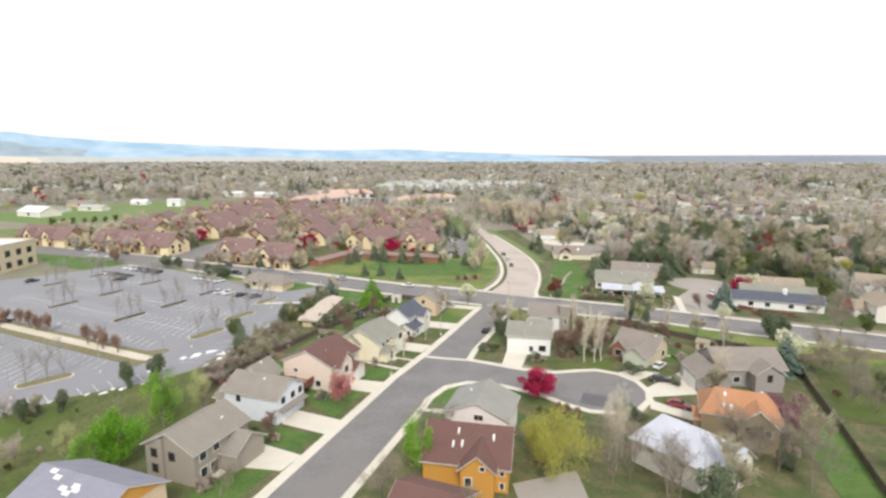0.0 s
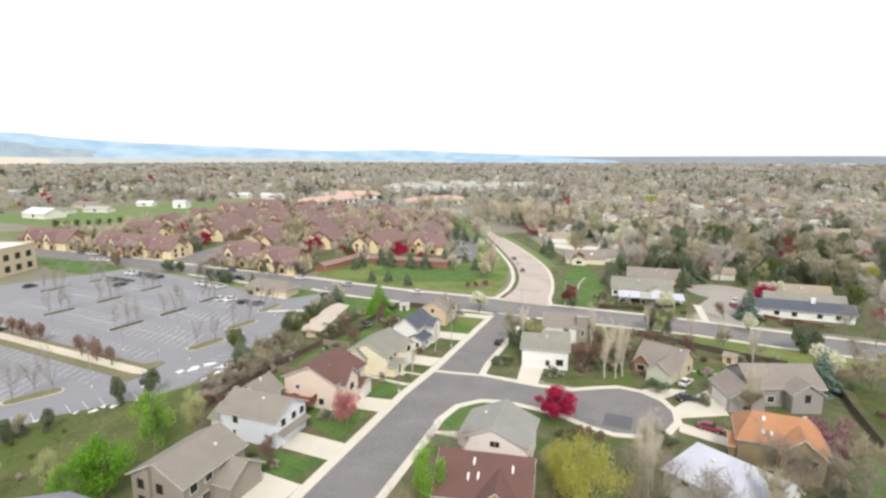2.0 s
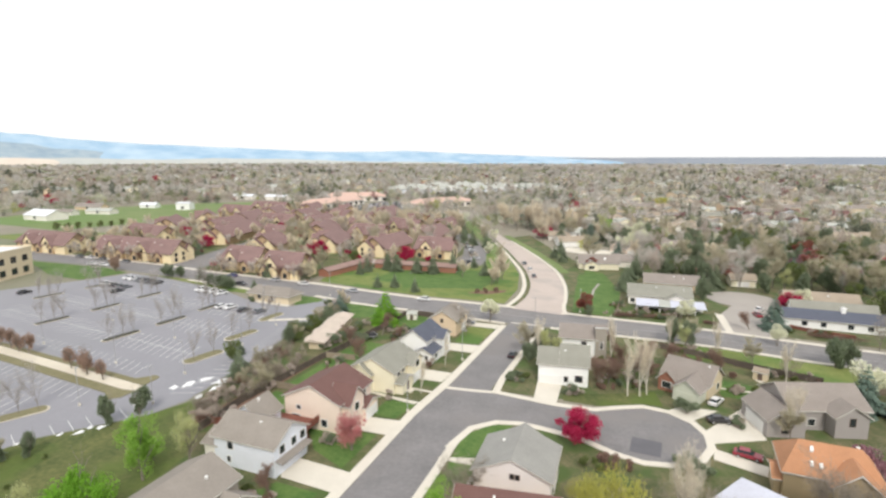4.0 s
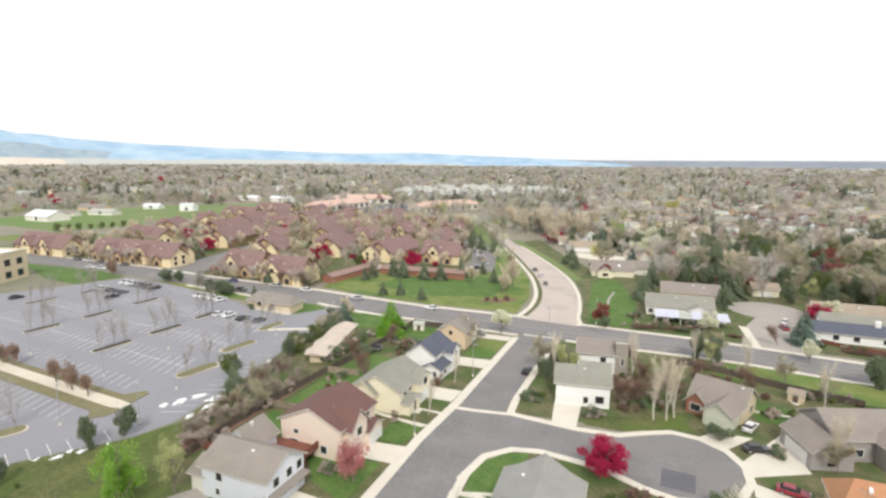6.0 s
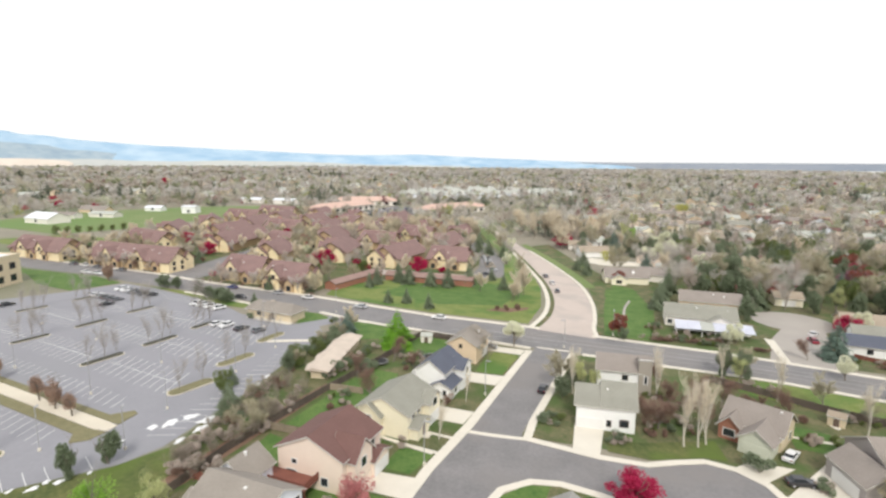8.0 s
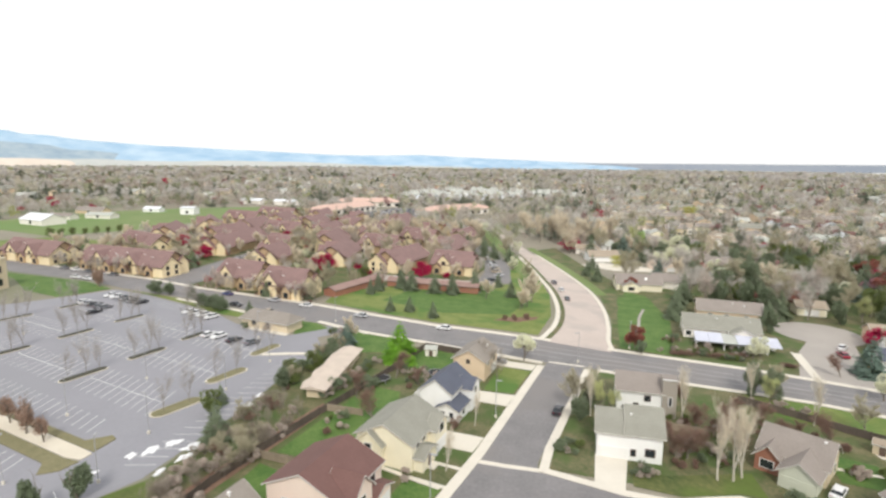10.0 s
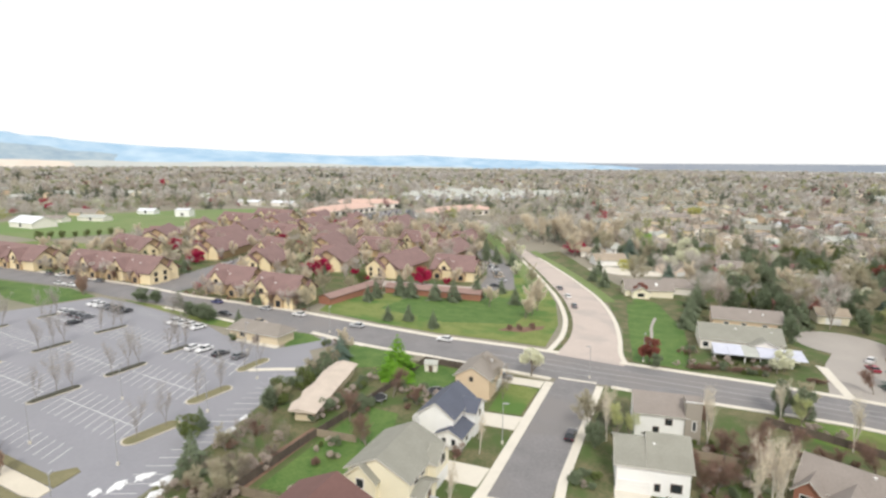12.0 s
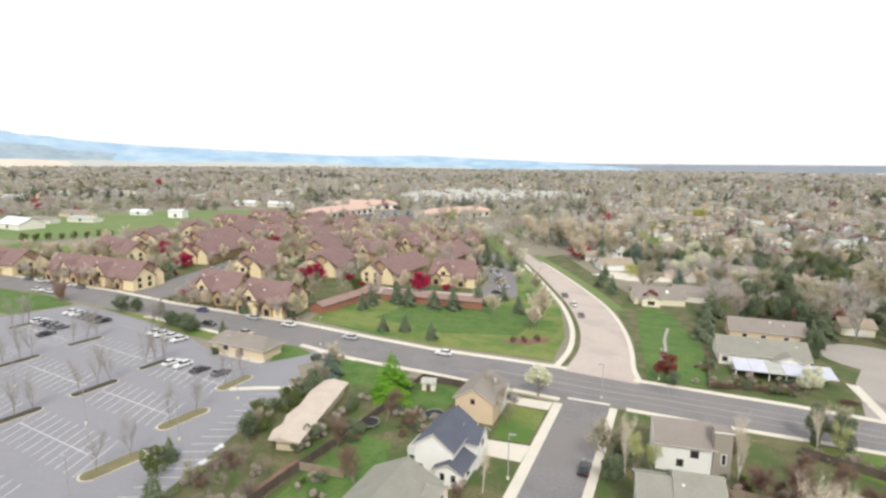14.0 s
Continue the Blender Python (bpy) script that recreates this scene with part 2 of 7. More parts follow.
def drape(name, outline, h, material, label="", category="", kind="structure", parent=None, step=14.0, thick=0.0):
    """A sheet with this outline laid h above the ground, with a real edge down to it where thick is given."""
    bm = bmesh.new()
    vs = [bm.verts.new((x, y, 0)) for x, y in outline]
    f = bm.faces.new(vs)
    f.normal_update()
    if f.normal.z < 0:
        bmesh.ops.reverse_faces(bm, faces=[f])
    xs, ys = [p[0] for p in outline], [p[1] for p in outline]
    for axis, lo, hi in ((0, min(xs), max(xs)), (1, min(ys), max(ys))):
        k = math.ceil(lo / step)
        while k * step < hi:
            co, no = [0, 0, 0], [0, 0, 0]
            co[axis], no[axis] = k * step, 1
            bmesh.ops.bisect_plane(bm, geom=bm.verts[:] + bm.edges[:] + bm.faces[:], plane_co=co, plane_no=no)
            k += 1
    bmesh.ops.triangulate(bm, faces=bm.faces[:])
    if thick:
        rim = [e for e in bm.edges if e.is_boundary]
        out = bmesh.ops.extrude_edge_only(bm, edges=rim)
        low = {v for v in out["geom"] if isinstance(v, bmesh.types.BMVert)}
    else:
        low = set()
    for v in bm.verts:
        v.co.z = gz(v.co.x, v.co.y) + h - (thick if v in low else 0)
    bmesh.ops.recalc_face_normals(bm, faces=bm.faces[:]) if not thick else None
    ob = link(name, bm, material, parent, label)
    return tagged(ob, label, category, "", kind if not parent else "")


def ribbon(points, width, side=0.0):
    """Outline of a band of that width along a line, shifted sideways by side (to the left is positive)."""
    left, right = [], []
    n = len(points)
    for i, (x, y) in enumerate(points):
        ax, ay = points[max(0, i - 1)]
        bx, by = points[min(n - 1, i + 1)]
        d = math.hypot(bx - ax, by - ay)
        nx, ny = -(by - ay) / d, (bx - ax) / d
        left.append((x + nx * (side + width / 2), y + ny * (side + width / 2)))
        right.append((x + nx * (side - width / 2), y + ny * (side - width / 2)))
    return left + right[::-1]


def smooth_line(points, cuts=6):
    """Catmull-Rom through the points."""
    out = []
    p = [points[0]] + list(points) + [points[-1]]
    for i in range(1, len(p) - 2):
        for k in range(cuts):
            t = k / cuts
            out.append(tuple(0.5 * (2 * p[i][a] + (p[i + 1][a] - p[i - 1][a]) * t + (2 * p[i - 1][a] - 5 * p[i][a] + 4 * p[i + 1][a] - p[i + 2][a]) * t * t
                                    + (3 * p[i][a] - p[i - 1][a] - 3 * p[i + 1][a] + p[i + 2][a]) * t ** 3) for a in (0, 1)))
    return out + [tuple(points[-1])]


OFF = []  # outlines on which nothing is scattered


def keep_off(outline, grow=0.0):
    OFF.append([np.array([p[0] for p in outline]), np.array([p[1] for p in outline]), grow])
    return outline


def inside(px, py, outline):
    """Which of the points lie inside the outline."""
    ox, oy = outline[0], outline[1]
    c = np.zeros(len(px), bool)
    j = len(ox) - 1
    for i in range(len(ox)):
        hit = ((oy[i] > py) != (oy[j] > py)) & (px < (ox[j] - ox[i]) * (py - oy[i]) / (oy[j] - oy[i] + 1e-9) + ox[i])
        c ^= hit
        j = i
    return c


def free_of(px, py, grow=0.0):
    ok = np.ones(len(px), bool)
    for o in OFF:
        g = o[2] + grow
        for dx, dy in ((0, 0), (g, 0), (-g, 0), (0, g), (0, -g)) if g else ((0, 0),):
            ok &= ~inside(px + dx, py + dy, o)
    return ok


def rect(cx, cy, w, d, turn=0.0):
    c, s = math.cos(radians(turn)), math.sin(radians(turn))
    return [(cx + c * a - s * b, cy + s * a + c * b) for a, b in ((-w / 2, -d / 2), (w / 2, -d / 2), (w / 2, d / 2), (-w / 2, d / 2))]


# ---- houses ----
def volume(parent, x0, x1, y0, y1, eave, ridge, axis, wall, roof, over=0.45, trim=None, hip=0.0, roof_label="", fine=True):
    """A walled block under a pitched roof. axis: the way the ridge runs; hip: how far the ridge stops short of each end."""
    trim = trim or M["soft_trim"]
    bm = bmesh.new()
    b = [bm.verts.new((x, y, -0.6)) for x, y in ((x0, y0), (x1, y0), (x1, y1), (x0, y1))]
    t = [bm.verts.new((x, y, eave)) for x, y in ((x0, y0), (x1, y0), (x1, y1), (x0, y1))]
    top = ridge - 0.12
    if axis == "y":
        m = (x0 + x1) / 2
        r = [bm.verts.new((m, y0 + hip, top)), bm.verts.new((m, y1 - hip, top))]
        bm.faces.new((t[0], t[1], r[0])), bm.faces.new((t[2], t[3], r[1]))
        bm.faces.new((t[1], t[2], r[1], r[0])), bm.faces.new((t[3], t[0], r[0], r[1]))
    else:
        m = (y0 + y1) / 2
        r = [bm.verts.new((x0 + hip, m, top)), bm.verts.new((x1 - hip, m, top))]
        bm.faces.new((t[1], t[2], r[1])), bm.faces.new((t[3], t[0], r[0]))
        bm.faces.new((t[0], t[1], r[1], r[0])), bm.faces.new((t[2], t[3], r[0], r[1]))
    for i in range(4):
        j = (i + 1) % 4
        bm.faces.new((b[i], b[j], t[j], t[i]))
    part("wall", bm, wall, parent)
    # roof: one solid with a thickness, and one board round its edge
    o = over
    half = ((x1 - x0) if axis == "y" else (y1 - y0)) / 2
    ez = eave - o * (ridge - eave) / half
    if axis == "y":
        ends = ((m, y0 + hip) if hip else (m, y0 - o)), ((m, y1 - hip) if hip else (m, y1 + o))
    else:
        ends = ((x0 + hip, m) if hip else (x0 - o, m)), ((x1 - hip, m) if hip else (x1 + o, m))
    cor = ((x0 - o, y0 - o), (x1 + o, y0 - o), (x1 + o, y1 + o), (x0 - o, y1 + o))
    bm = bmesh.new()
    up = [bm.verts.new((*c, ez + 0.2)) for c in cor] + [bm.verts.new((*e, ridge + 0.2)) for e in ends]
    lo = [bm.verts.new((*c, ez)) for c in cor] + [bm.verts.new((*e, ridge)) for e in ends]
    if axis == "y":
        slopes, tri, ring = ((1, 2, 5, 4), (3, 0, 4, 5)), ((0, 1, 4), (2, 3, 5)), (0, 4, 1, 2, 5, 3)
    else:
        slopes, tri, ring = ((0, 1, 5, 4), (2, 3, 4, 5)), ((1, 2, 5), (3, 0, 4)), (0, 1, 5, 2, 3, 4)
    if hip:
        ring = (0, 1, 2, 3)
    for f in slopes + (tri if hip else ()):
        bm.faces.new([up[k] for k in f])
        bm.faces.new([lo[k] for k in f][::-1])
    for a, b2 in zip(ring, ring[1:] + ring[:1]):
        bm.faces.new((lo[a], lo[b2], up[b2], up[a]))
    bmesh.ops.recalc_face_normals(bm, faces=bm.faces[:])
    part("roof", bm, roof, parent, roof_label)
    if fine:
        cx, cy = (x0 + x1) / 2, (y0 + y1) / 2
        bm = bmesh.new()
        pts = [Vector((*c, ez)) for c in cor] + [Vector((*e, ridge)) for e in ends]
        loops = []
        for k in ring:
            q = pts[k]
            sx, sy = (1 if q.x > cx + 0.01 else -1 if q.x < cx - 0.01 else 0), (1 if q.y > cy + 0.01 else -1 if q.y < cy - 0.01 else 0)
            loops.append([bm.verts.new((q.x + sx * e, q.y + sy * e, q.z + dz)) for e, dz in ((0.01, -0.06), (0.06, -0.06), (0.06, 0.15), (0.01, 0.15))])
        for a, b2 in zip(loops, loops[1:] + loops[:1]):
            for k in range(4):
                bm.faces.new((a[k], a[(k + 1) % 4], b2[(k + 1) % 4], b2[k]))
        bmesh.ops.recalc_face_normals(bm, faces=bm.faces[:])
        part("fascia", bm, trim, parent)


def wall_box(bm, side, plane, u, w, z0, z1, out0, out1):
    """A box on a wall. side: the way it faces; plane: where the wall stands; u: its middle along the wall."""
    if side in "SN":
        s = -1 if side == "S" else 1
        a, b = sorted((plane + s * out0, plane + s * out1))
        box(bm, u - w / 2, u + w / 2, a, b, z0, z1)
    else:
        s = -1 if side == "W" else 1
        a, b = sorted((plane + s * out0, plane + s * out1))
        box(bm, a, b, u - w / 2, u + w / 2, z0, z1)


def window(parent, side, plane, u, z, w=1.2, h=1.3, trim=None, panes=1, sill=False):
    trim = trim or M["white_trim"]
    bm = bmesh.new()
    wall_box(bm, side, plane, u, w + 0.26, z - 0.12, z + h + 0.12, -0.02, 0.05)
    win = part("window", bm, trim, parent)
    for i in range(panes):
        bm = bmesh.new()
        wall_box(bm, side, plane, u - w / 2 + w * (i + 0.5) / panes, w / panes - 0.04, z, z + h, 0.035, 0.062)
        part("pane", bm, M["glass"], win, "dark window glass")
    if sill:
        bm = bmesh.new()
        wall_box(bm, side, plane, u, w + 0.36, z - 0.18, z - 0.1, -0.02, 0.14)
        part("sill", bm, trim, win)


def garage_door(parent, side, plane, u, w=4.9, h=2.2, material=None, panels=4):
    material = material or M["white_trim"]
    bm = bmesh.new()
    wall_box(bm, side, plane, u, w, 0.03, h, -0.02, 0.05)
    door = part("garage_door", bm, material, parent, "panelled garage door")
    for i in range(panels):
        bm = bmesh.new()
        wall_box(bm, side, plane, u, w - 0.12, i * h / panels + 0.07, (i + 1) * h / panels - 0.03, 0.04, 0.085)
        part("door_panel", bm, material, door)


def entry_door(parent, side, plane, u, material, z=0.25):
    bm = bmesh.new()
    wall_box(bm, side, plane, u, 1.0, z, z + 2.05, 0.01, 0.07)
    door = part("door", bm, material, parent)
    bm = bmesh.new()
    wall_box(bm, side, plane, u + 0.38, 0.08, z + 0.95, z + 1.05, 0.06, 0.14)
    part("door_handle", bm, M["metal_grey"], door)
    bm = bmesh.new()
    wall_box(bm, side, plane, u, 1.8, 0.0, z, 0.0, 1.3)
    part("step", bm, M["concrete"], parent)


def roof_vent(parent, x, y, z, s=0.3):
    bm = bmesh.new()
    rings = [[bm.verts.new((x + a * r, y + b * r, z + h)) for a, b in ((-1, -1), (1, -1), (1, 1), (-1, 1))] for r, h in ((s / 2, -0.4), (s / 2, 0.22), (s * 0.75, 0.24), (s * 0.7, 0.34))]
    for p, q in zip(rings, rings[1:]):
        for i in range(4):
            j = (i + 1) % 4
            bm.faces.new((p[i], p[j], q[j], q[i]))
    bm.faces.new(rings[-1])
    part("roof_vent", bm, M["white_trim"], parent, "white metal roof vent")


def skylight(parent, x, y, z, slope, axis="x", w=0.7, h=1.2):
    """A pale domed skylight lying on a slope that rises by slope per metre along axis."""
    bm = bmesh.new()
    if axis == "y":
        q = ((x - w / 2, y - h / 2, z - slope * h / 2), (x + w / 2, y - h / 2, z - slope * h / 2), (x + w / 2, y + h / 2, z + slope * h / 2), (x - w / 2, y + h / 2, z + slope * h / 2))
    else:
        q = ((x - h / 2, y - w / 2, z - slope * h / 2), (x + h / 2, y - w / 2, z + slope * h / 2), (x + h / 2, y + w / 2, z + slope * h / 2), (x - h / 2, y + w / 2, z - slope * h / 2))
    prism(bm, q, (0, 0, 0.28))
    bmesh.ops.recalc_face_normals(bm, faces=bm.faces[:])
    part("skylight", bm, M["white_trim"], parent, "white domed skylight")


def chimney(parent, x, y, z0, z1, material, w=1.0):
    bm = bmesh.new()
    rings = [[bm.verts.new((x + a * r, y + b * r, h)) for a, b in ((-1, -1), (1, -1), (1, 1), (-1, 1))] for r, h in ((w / 2, z0), (w / 2, z1), (w / 2 + 0.1, z1), (w / 2 + 0.1, z1 + 0.15), (0.18, z1 + 0.15), (0.18, z1 + 0.5))]
    for p, q in zip(rings, rings[1:]):
        for i in range(4):
            j = (i + 1) % 4
            bm.faces.new((p[i], p[j], q[j], q[i]))
    bm.faces.new(rings[-1])
    part("chimney", bm, material, parent)


def rail_deck(parent, x0, x1, y0, y1, z, material):
    bm = bmesh.new()
    box(bm, x0, x1, y0, y1, z - 0.3, z - 0.1)
    deck = part("deck", bm, material, parent, "stained wooden deck")
    n = max(2, int((y1 - y0) / 0.3))
    for i in range(n):
        ya = y0 + (y1 - y0) * i / n
        bm = bmesh.new()
        box(bm, x0, x1, ya, ya + (y1 - y0) / n - 0.02, z - 0.1, z)
        part("deck_board", bm, material, deck)
    for x in (x0 + 0.1, x1 - 0.1):
        bm = bmesh.new()
        box(bm, x - 0.09, x + 0.09, y0 + 0.01, y0 + 0.19, 0, z - 0.3)
        part("post", bm, material, deck)
    bars = bmesh.new()
    for xa, xb, ya, yb in ((x0, x1, y0, y0 + 0.06), (x0, x0 + 0.06, y0, y1), (x1 - 0.06, x1, y0, y1)):
        bm = bmesh.new()
        box(bm, xa, xb, ya, yb, z + 0.95, z + 1.05)
        part("rail", bm, material, deck)
        long_x = xb - xa > 0.5
        k = int(max(xb - xa, yb - ya) / 0.16)
        for i in range(k + 1):
            if long_x:
                u = xa + (xb - xa) * i / k
                box(bars, u - 0.05, u + 0.05, ya, yb, z, z + 0.95)
            else:
                u = ya + (yb - ya) * i / k
                box(bars, xa, xb, u - 0.05, u + 0.05, z, z + 0.95)
    part("balusters", bars, material, deck)["kind"] = "stuff"


def join(name, items, label, category, parent=None):
    """Many copies of meshes as ONE object of kind stuff."""
    verts, faces, mats, mi, base = [], [], [], [], 0
    cache = {}
    for me, m in items:
        if me.name not in cache:
            v = np.empty(len(me.vertices) * 3)
            me.vertices.foreach_get("co", v)
            f = [tuple(p.vertices) for p in me.polygons]
            cache[me.name] = (np.c_[v.reshape(-1, 3), np.ones(len(me.vertices))], f)
            if me.materials[0] not in mats:
                mats.append(me.materials[0])
        v, f = cache[me.name]
        verts.append((v @ np.array(m).T)[:, :3])
        faces += [tuple(k + base for k in q) for q in f]
        mi += [mats.index(me.materials[0])] * len(f)
        base += len(v)
    me = bpy.data.meshes.new(name)
    me.from_pydata(np.concatenate(verts).tolist(), [], faces)
    for k in mats:
        me.materials.append(k)
    me.polygons.foreach_set("material_index", mi)
    return tagged(new(name, me), label, category, "", "stuff")


# ---- ground and roads ----
def build_ground():
    radii = [0.0] + [15.0 * i for i in range(1, 34)]
    while radii[-1] < 4700:
        radii.append(radii[-1] * 1.12)
    n = 144
    verts, faces = [(-60.0, 200.0, gz(-60, 200))], []
    for r in radii[1:]:
        for k in range(n):
            a = 2 * math.pi * k / n
            x, y = -60 + r * math.cos(a), 200 + r * math.sin(a)
            verts.append((x, y, gz(x, y)))
    for k in range(n):
        faces.append((0, 1 + k, 1 + (k + 1) % n))
    for i in range(len(radii) - 2):
        a, b = 1 + i * n, 1 + (i + 1) * n
        for k in range(n):
            j = (k + 1) % n
            faces.append((a + k, b + k, b + j, a + j))
    me = bpy.data.meshes.new("ground")
    me.from_pydata(verts, [], faces)
    me.materials.append(M["woodfloor"])
    return tagged(new("ground", me), "dry brown spring ground of the plain", "ground", "", "structure")


build_ground()

# yards and greens
drape("lawn_verge", [(-108, -80), (-109, 72), (-102, 85), (-90, 98), (-86, 106), (-79, 104), (-72, 88), (-70, 70), (-72, -80)], 0.05, M["lawn_bank"], "rough olive-green grass bank beside the car park", "grass")
drape("yard_west", [(-72, -80), (-72, 88), (-79, 104), (-86, 106), (-88, 131), (-90, 158), (-72, 181), (-40, 180), (-33, 178), (-45, 66), (-53, -80)], 0.03, M["lawn_dull"], "worn back yards behind the houses", "yard")
drape("yard_east", [(-42, -80), (-30, 108), (-20, 118), (14, 110), (16, 121), (10, 131), (-27, 130), (-21, 180), (40, 175), (100, 160), (100, -80)], 0.03, M["lawn_dull"], "worn yards and borders round the houses", "yard")
drape("yard_northeast", [(-14, 199), (0, 197), (40, 193), (110, 184), (130, 300), (20, 330), (-12, 280)], 0.03, M["lawn_dull"], "worn yards among trees", "yard")
for nm, outline, mat, lab in (
    ("lawn_1", [(-56, 81.8), (-53.0, 86.2), (-45.2, 85.4), (-45.9, 79.2)], "lawn", "mown green front lawn"),
    ("lawn_2", [(-56.5, 103), (-52.2, 96.5), (-44.9, 92.6), (-43.6, 104.3), (-48, 104.6)], "lawn", "mown green front lawn"),
    ("lawn_3", [(-55, 64), (-51.5, 72.4), (-46.6, 73.0), (-47.4, 62)], "lawn", "mown green front lawn"),
    ("lawn_4", [(-48, 112), (-42.6, 111.5), (-40.6, 118.5), (-47, 119.4)], "lawn", "mown green front lawn"),
    ("lawn_5", [(-47, 121.2), (-40.4, 120.2), (-39.2, 130.5), (-45.5, 131)], "lawn_dull", "patchy front lawn"),
    ("lawn_6", [(-46, 138.4), (-38.2, 138.2), (-36.8, 150.8), (-42.5, 151.6)], "lawn_dull", "patchy front lawn"),
    ("lawn_7", [(-42.8, 158.6), (-36, 158.6), (-34.2, 173), (-42, 174)], "lawn_olive", "olive front lawn"),
    ("lawn_8", [(-71.5, 120), (-58.5, 120), (-57, 138), (-60, 151), (-68, 152)], "lawn", "green back lawn"),
    ("lawn_9", [(-72, 100), (-63, 103), (-63, 114), (-72, 116)], "lawn", "green back lawn"),
    ("lawn_10", [(-66, 166), (-55, 165), (-52, 178), (-64, 180)], "lawn", "green back lawn"),
    ("lawn_11", [(-24.6, 131), (-18.6, 130), (-18.4, 139), (-20, 148), (-23, 148)], "lawn_dull", "planted front border"),
    ("lawn_12", [(-11.3, 129.6), (-4, 129), (5, 133), (9, 133), (8, 140), (-6, 134.6), (-11.4, 136)], "lawn_bank", "green lawn by the turning circle"),
    ("lawn_13", [(-28.4, 96), (-28.2, 109), (-24, 114.5), (-20, 115.6), (-21, 104), (-23.5, 96)], "lawn", "green corner lawn"),
    ("lawn_14", [(18, 112), (27, 112), (28, 120), (20, 119)], "lawn_dull", "small front lawn"),
    ("lawn_15", [(40, 80), (47, 80), (50, 118), (44, 120), (40, 104)], "lawn", "green back lawn along the fence"),
    ("lawn_16", [(52, 118), (56, 148), (86, 160), (90, 120)], "lawn_bank", "green back lawn"),
    ("lawn_17", [(22, 142), (31, 141), (30, 150), (22, 152)], "lawn", "green side lawn"),
    ("green_park", [(-114, 214), (-89, 208), (-68, 204.6), (-46, 204.2), (-36, 203.2), (-34.5, 226), (-38, 255), (-50, 298), (-58, 316), (-62, 300), (-57, 268), (-68, 262), (-100, 248), (-117, 230)], "lawn_olive", "open green lawn beside the road"),
    ("green_park_fresh", [(-96, 224), (-70, 216), (-48, 222), (-44, 246), (-60, 256), (-92, 243)], "lawn", "fresh green part of the lawn"),
    ("verge_curve", [(-14.8, 200), (-14.7, 228), (-19, 258), (-29, 290), (-46, 335), (-57, 366), (-48, 380), (-30, 330), (-14, 292), (-6, 268), (-12, 250), (-12, 200)], "lawn_dull", "dull grass verge beside the curving road"),
    ("green_corner", [(-12.5, 200), (2, 197.6), (4, 235), (-2, 268), (-12, 275), (-13, 250)], "lawn", "green lawn with a path"),
    ("verge_east", [(14, 176.2), (28, 175), (47, 170.5), (100, 163), (100, 150), (45, 158), (18, 166)], "lawn_olive", "olive grass verge along the road"),
    ("verge_lot_north", [(-197, 203.5), (-180, 200.6), (-160, 195.2), (-146, 190.6), (-137, 188), (-128, 187), (-127, 193), (-143, 196.6), (-165, 200)], "lawn_olive", "grass verge beside the car park"),
    ("verge_shed", [(-104.5, 178), (-97.5, 187), (-104, 190.6), (-113, 190.4), (-107, 184)], "lawn", "green lawn beside the small building"),
    ("verge_west", [(-270, 210), (-219, 208.6), (-199.5, 202.6), (-206.5, 186), (-228, 190), (-250, 202)], "lawn", "green lawn beside the road"),
    ("verge_entrance", [(-89.5, 187), (-68, 183.5), (-72, 174), (-82, 170), (-90.5, 172.5)], "lawn", "green lawn at the car park entrance"),
    ("field_far", [(-470, 320), (-355, 298), (-334, 340), (-322, 470), (-318, 545), (-352, 552), (-425, 495), (-480, 405)], "lawn_field", "wide green playing field"),
    ("verge_far_west", [(-372, 262), (-300, 252), (-296, 296), (-350, 297)], "lawn_olive", "rough green verge before the field"),
    ("field_far_fresh", [(-452, 340), (-362, 312), (-345, 350), (-335, 470), (-352, 500), (-400, 450)], "lawn_field", "fresher grass on the playing field"),
):
    drape(nm, keep_off(outline) if nm.startswith(("field", "green", "verge")) else outline, 0.09 if "fresh" not in nm else 0.12, M[mat], lab, "lawn")

drape("soil_bed", [(-79.5, 97), (-75.5, 97), (-73, 120), (-70.8, 140), (-73.5, 140), (-76.5, 122)], 0.07, M["mulch_red"], "reddish bare soil strip along the back fence", "planting bed")
# car park
LOT = [(-107, -80), (-108, 72), (-101.5, 86), (-89.5, 99), (-87, 106), (-87.5, 131), (-89.5, 150), (-91, 160), (-89, 165), (-91, 171), (-96.5, 178), (-90, 188.5), (-98, 191.5),
       (-105, 177), (-127, 181.4), (-137, 187), (-146, 189.8), (-160, 194.4), (-180, 199.8), (-197, 202.4), (-206, 184), (-222, 160), (-222, -80)]
keep_off(LOT)
drape("car_park", LOT, 0.06, M["asphalt_lot"], "pale grey asphalt car park", "car park")

# streets
STREET_L = [(-53.5, -80), (-46, 45), (-43.3, 67), (-41.3, 90), (-39.2, 114), (-36.4, 131), (-31.2, 178), (-30.4, 184)]
STREET_R = [(-42.5, -80), (-34.5, 45), (-33, 67), (-30.4, 98), (-29.9, 106), (-28.0, 112.5), (-23.5, 116.5), (-18.5, 117.4), (-12, 116.2), (-6, 114.2), (-1, 111.2), (3.5, 109.6), (8.5, 110.2), (12.6, 113),
            (14.8, 117.5), (15, 122), (13.2, 126.6), (9.5, 129.8), (5, 130.8), (0.6, 129), (-4.6, 126.4), (-13, 126.4), (-26.6, 128.9), (-27.0, 131.5), (-21.4, 181), (-20.6, 185)]
street = STREET_L + STREET_R[::-1]
keep_off(street, 1.5)
drape("street", street, 0.06, M["asphalt"], "grey asphalt residential street with a turning circle", "road")
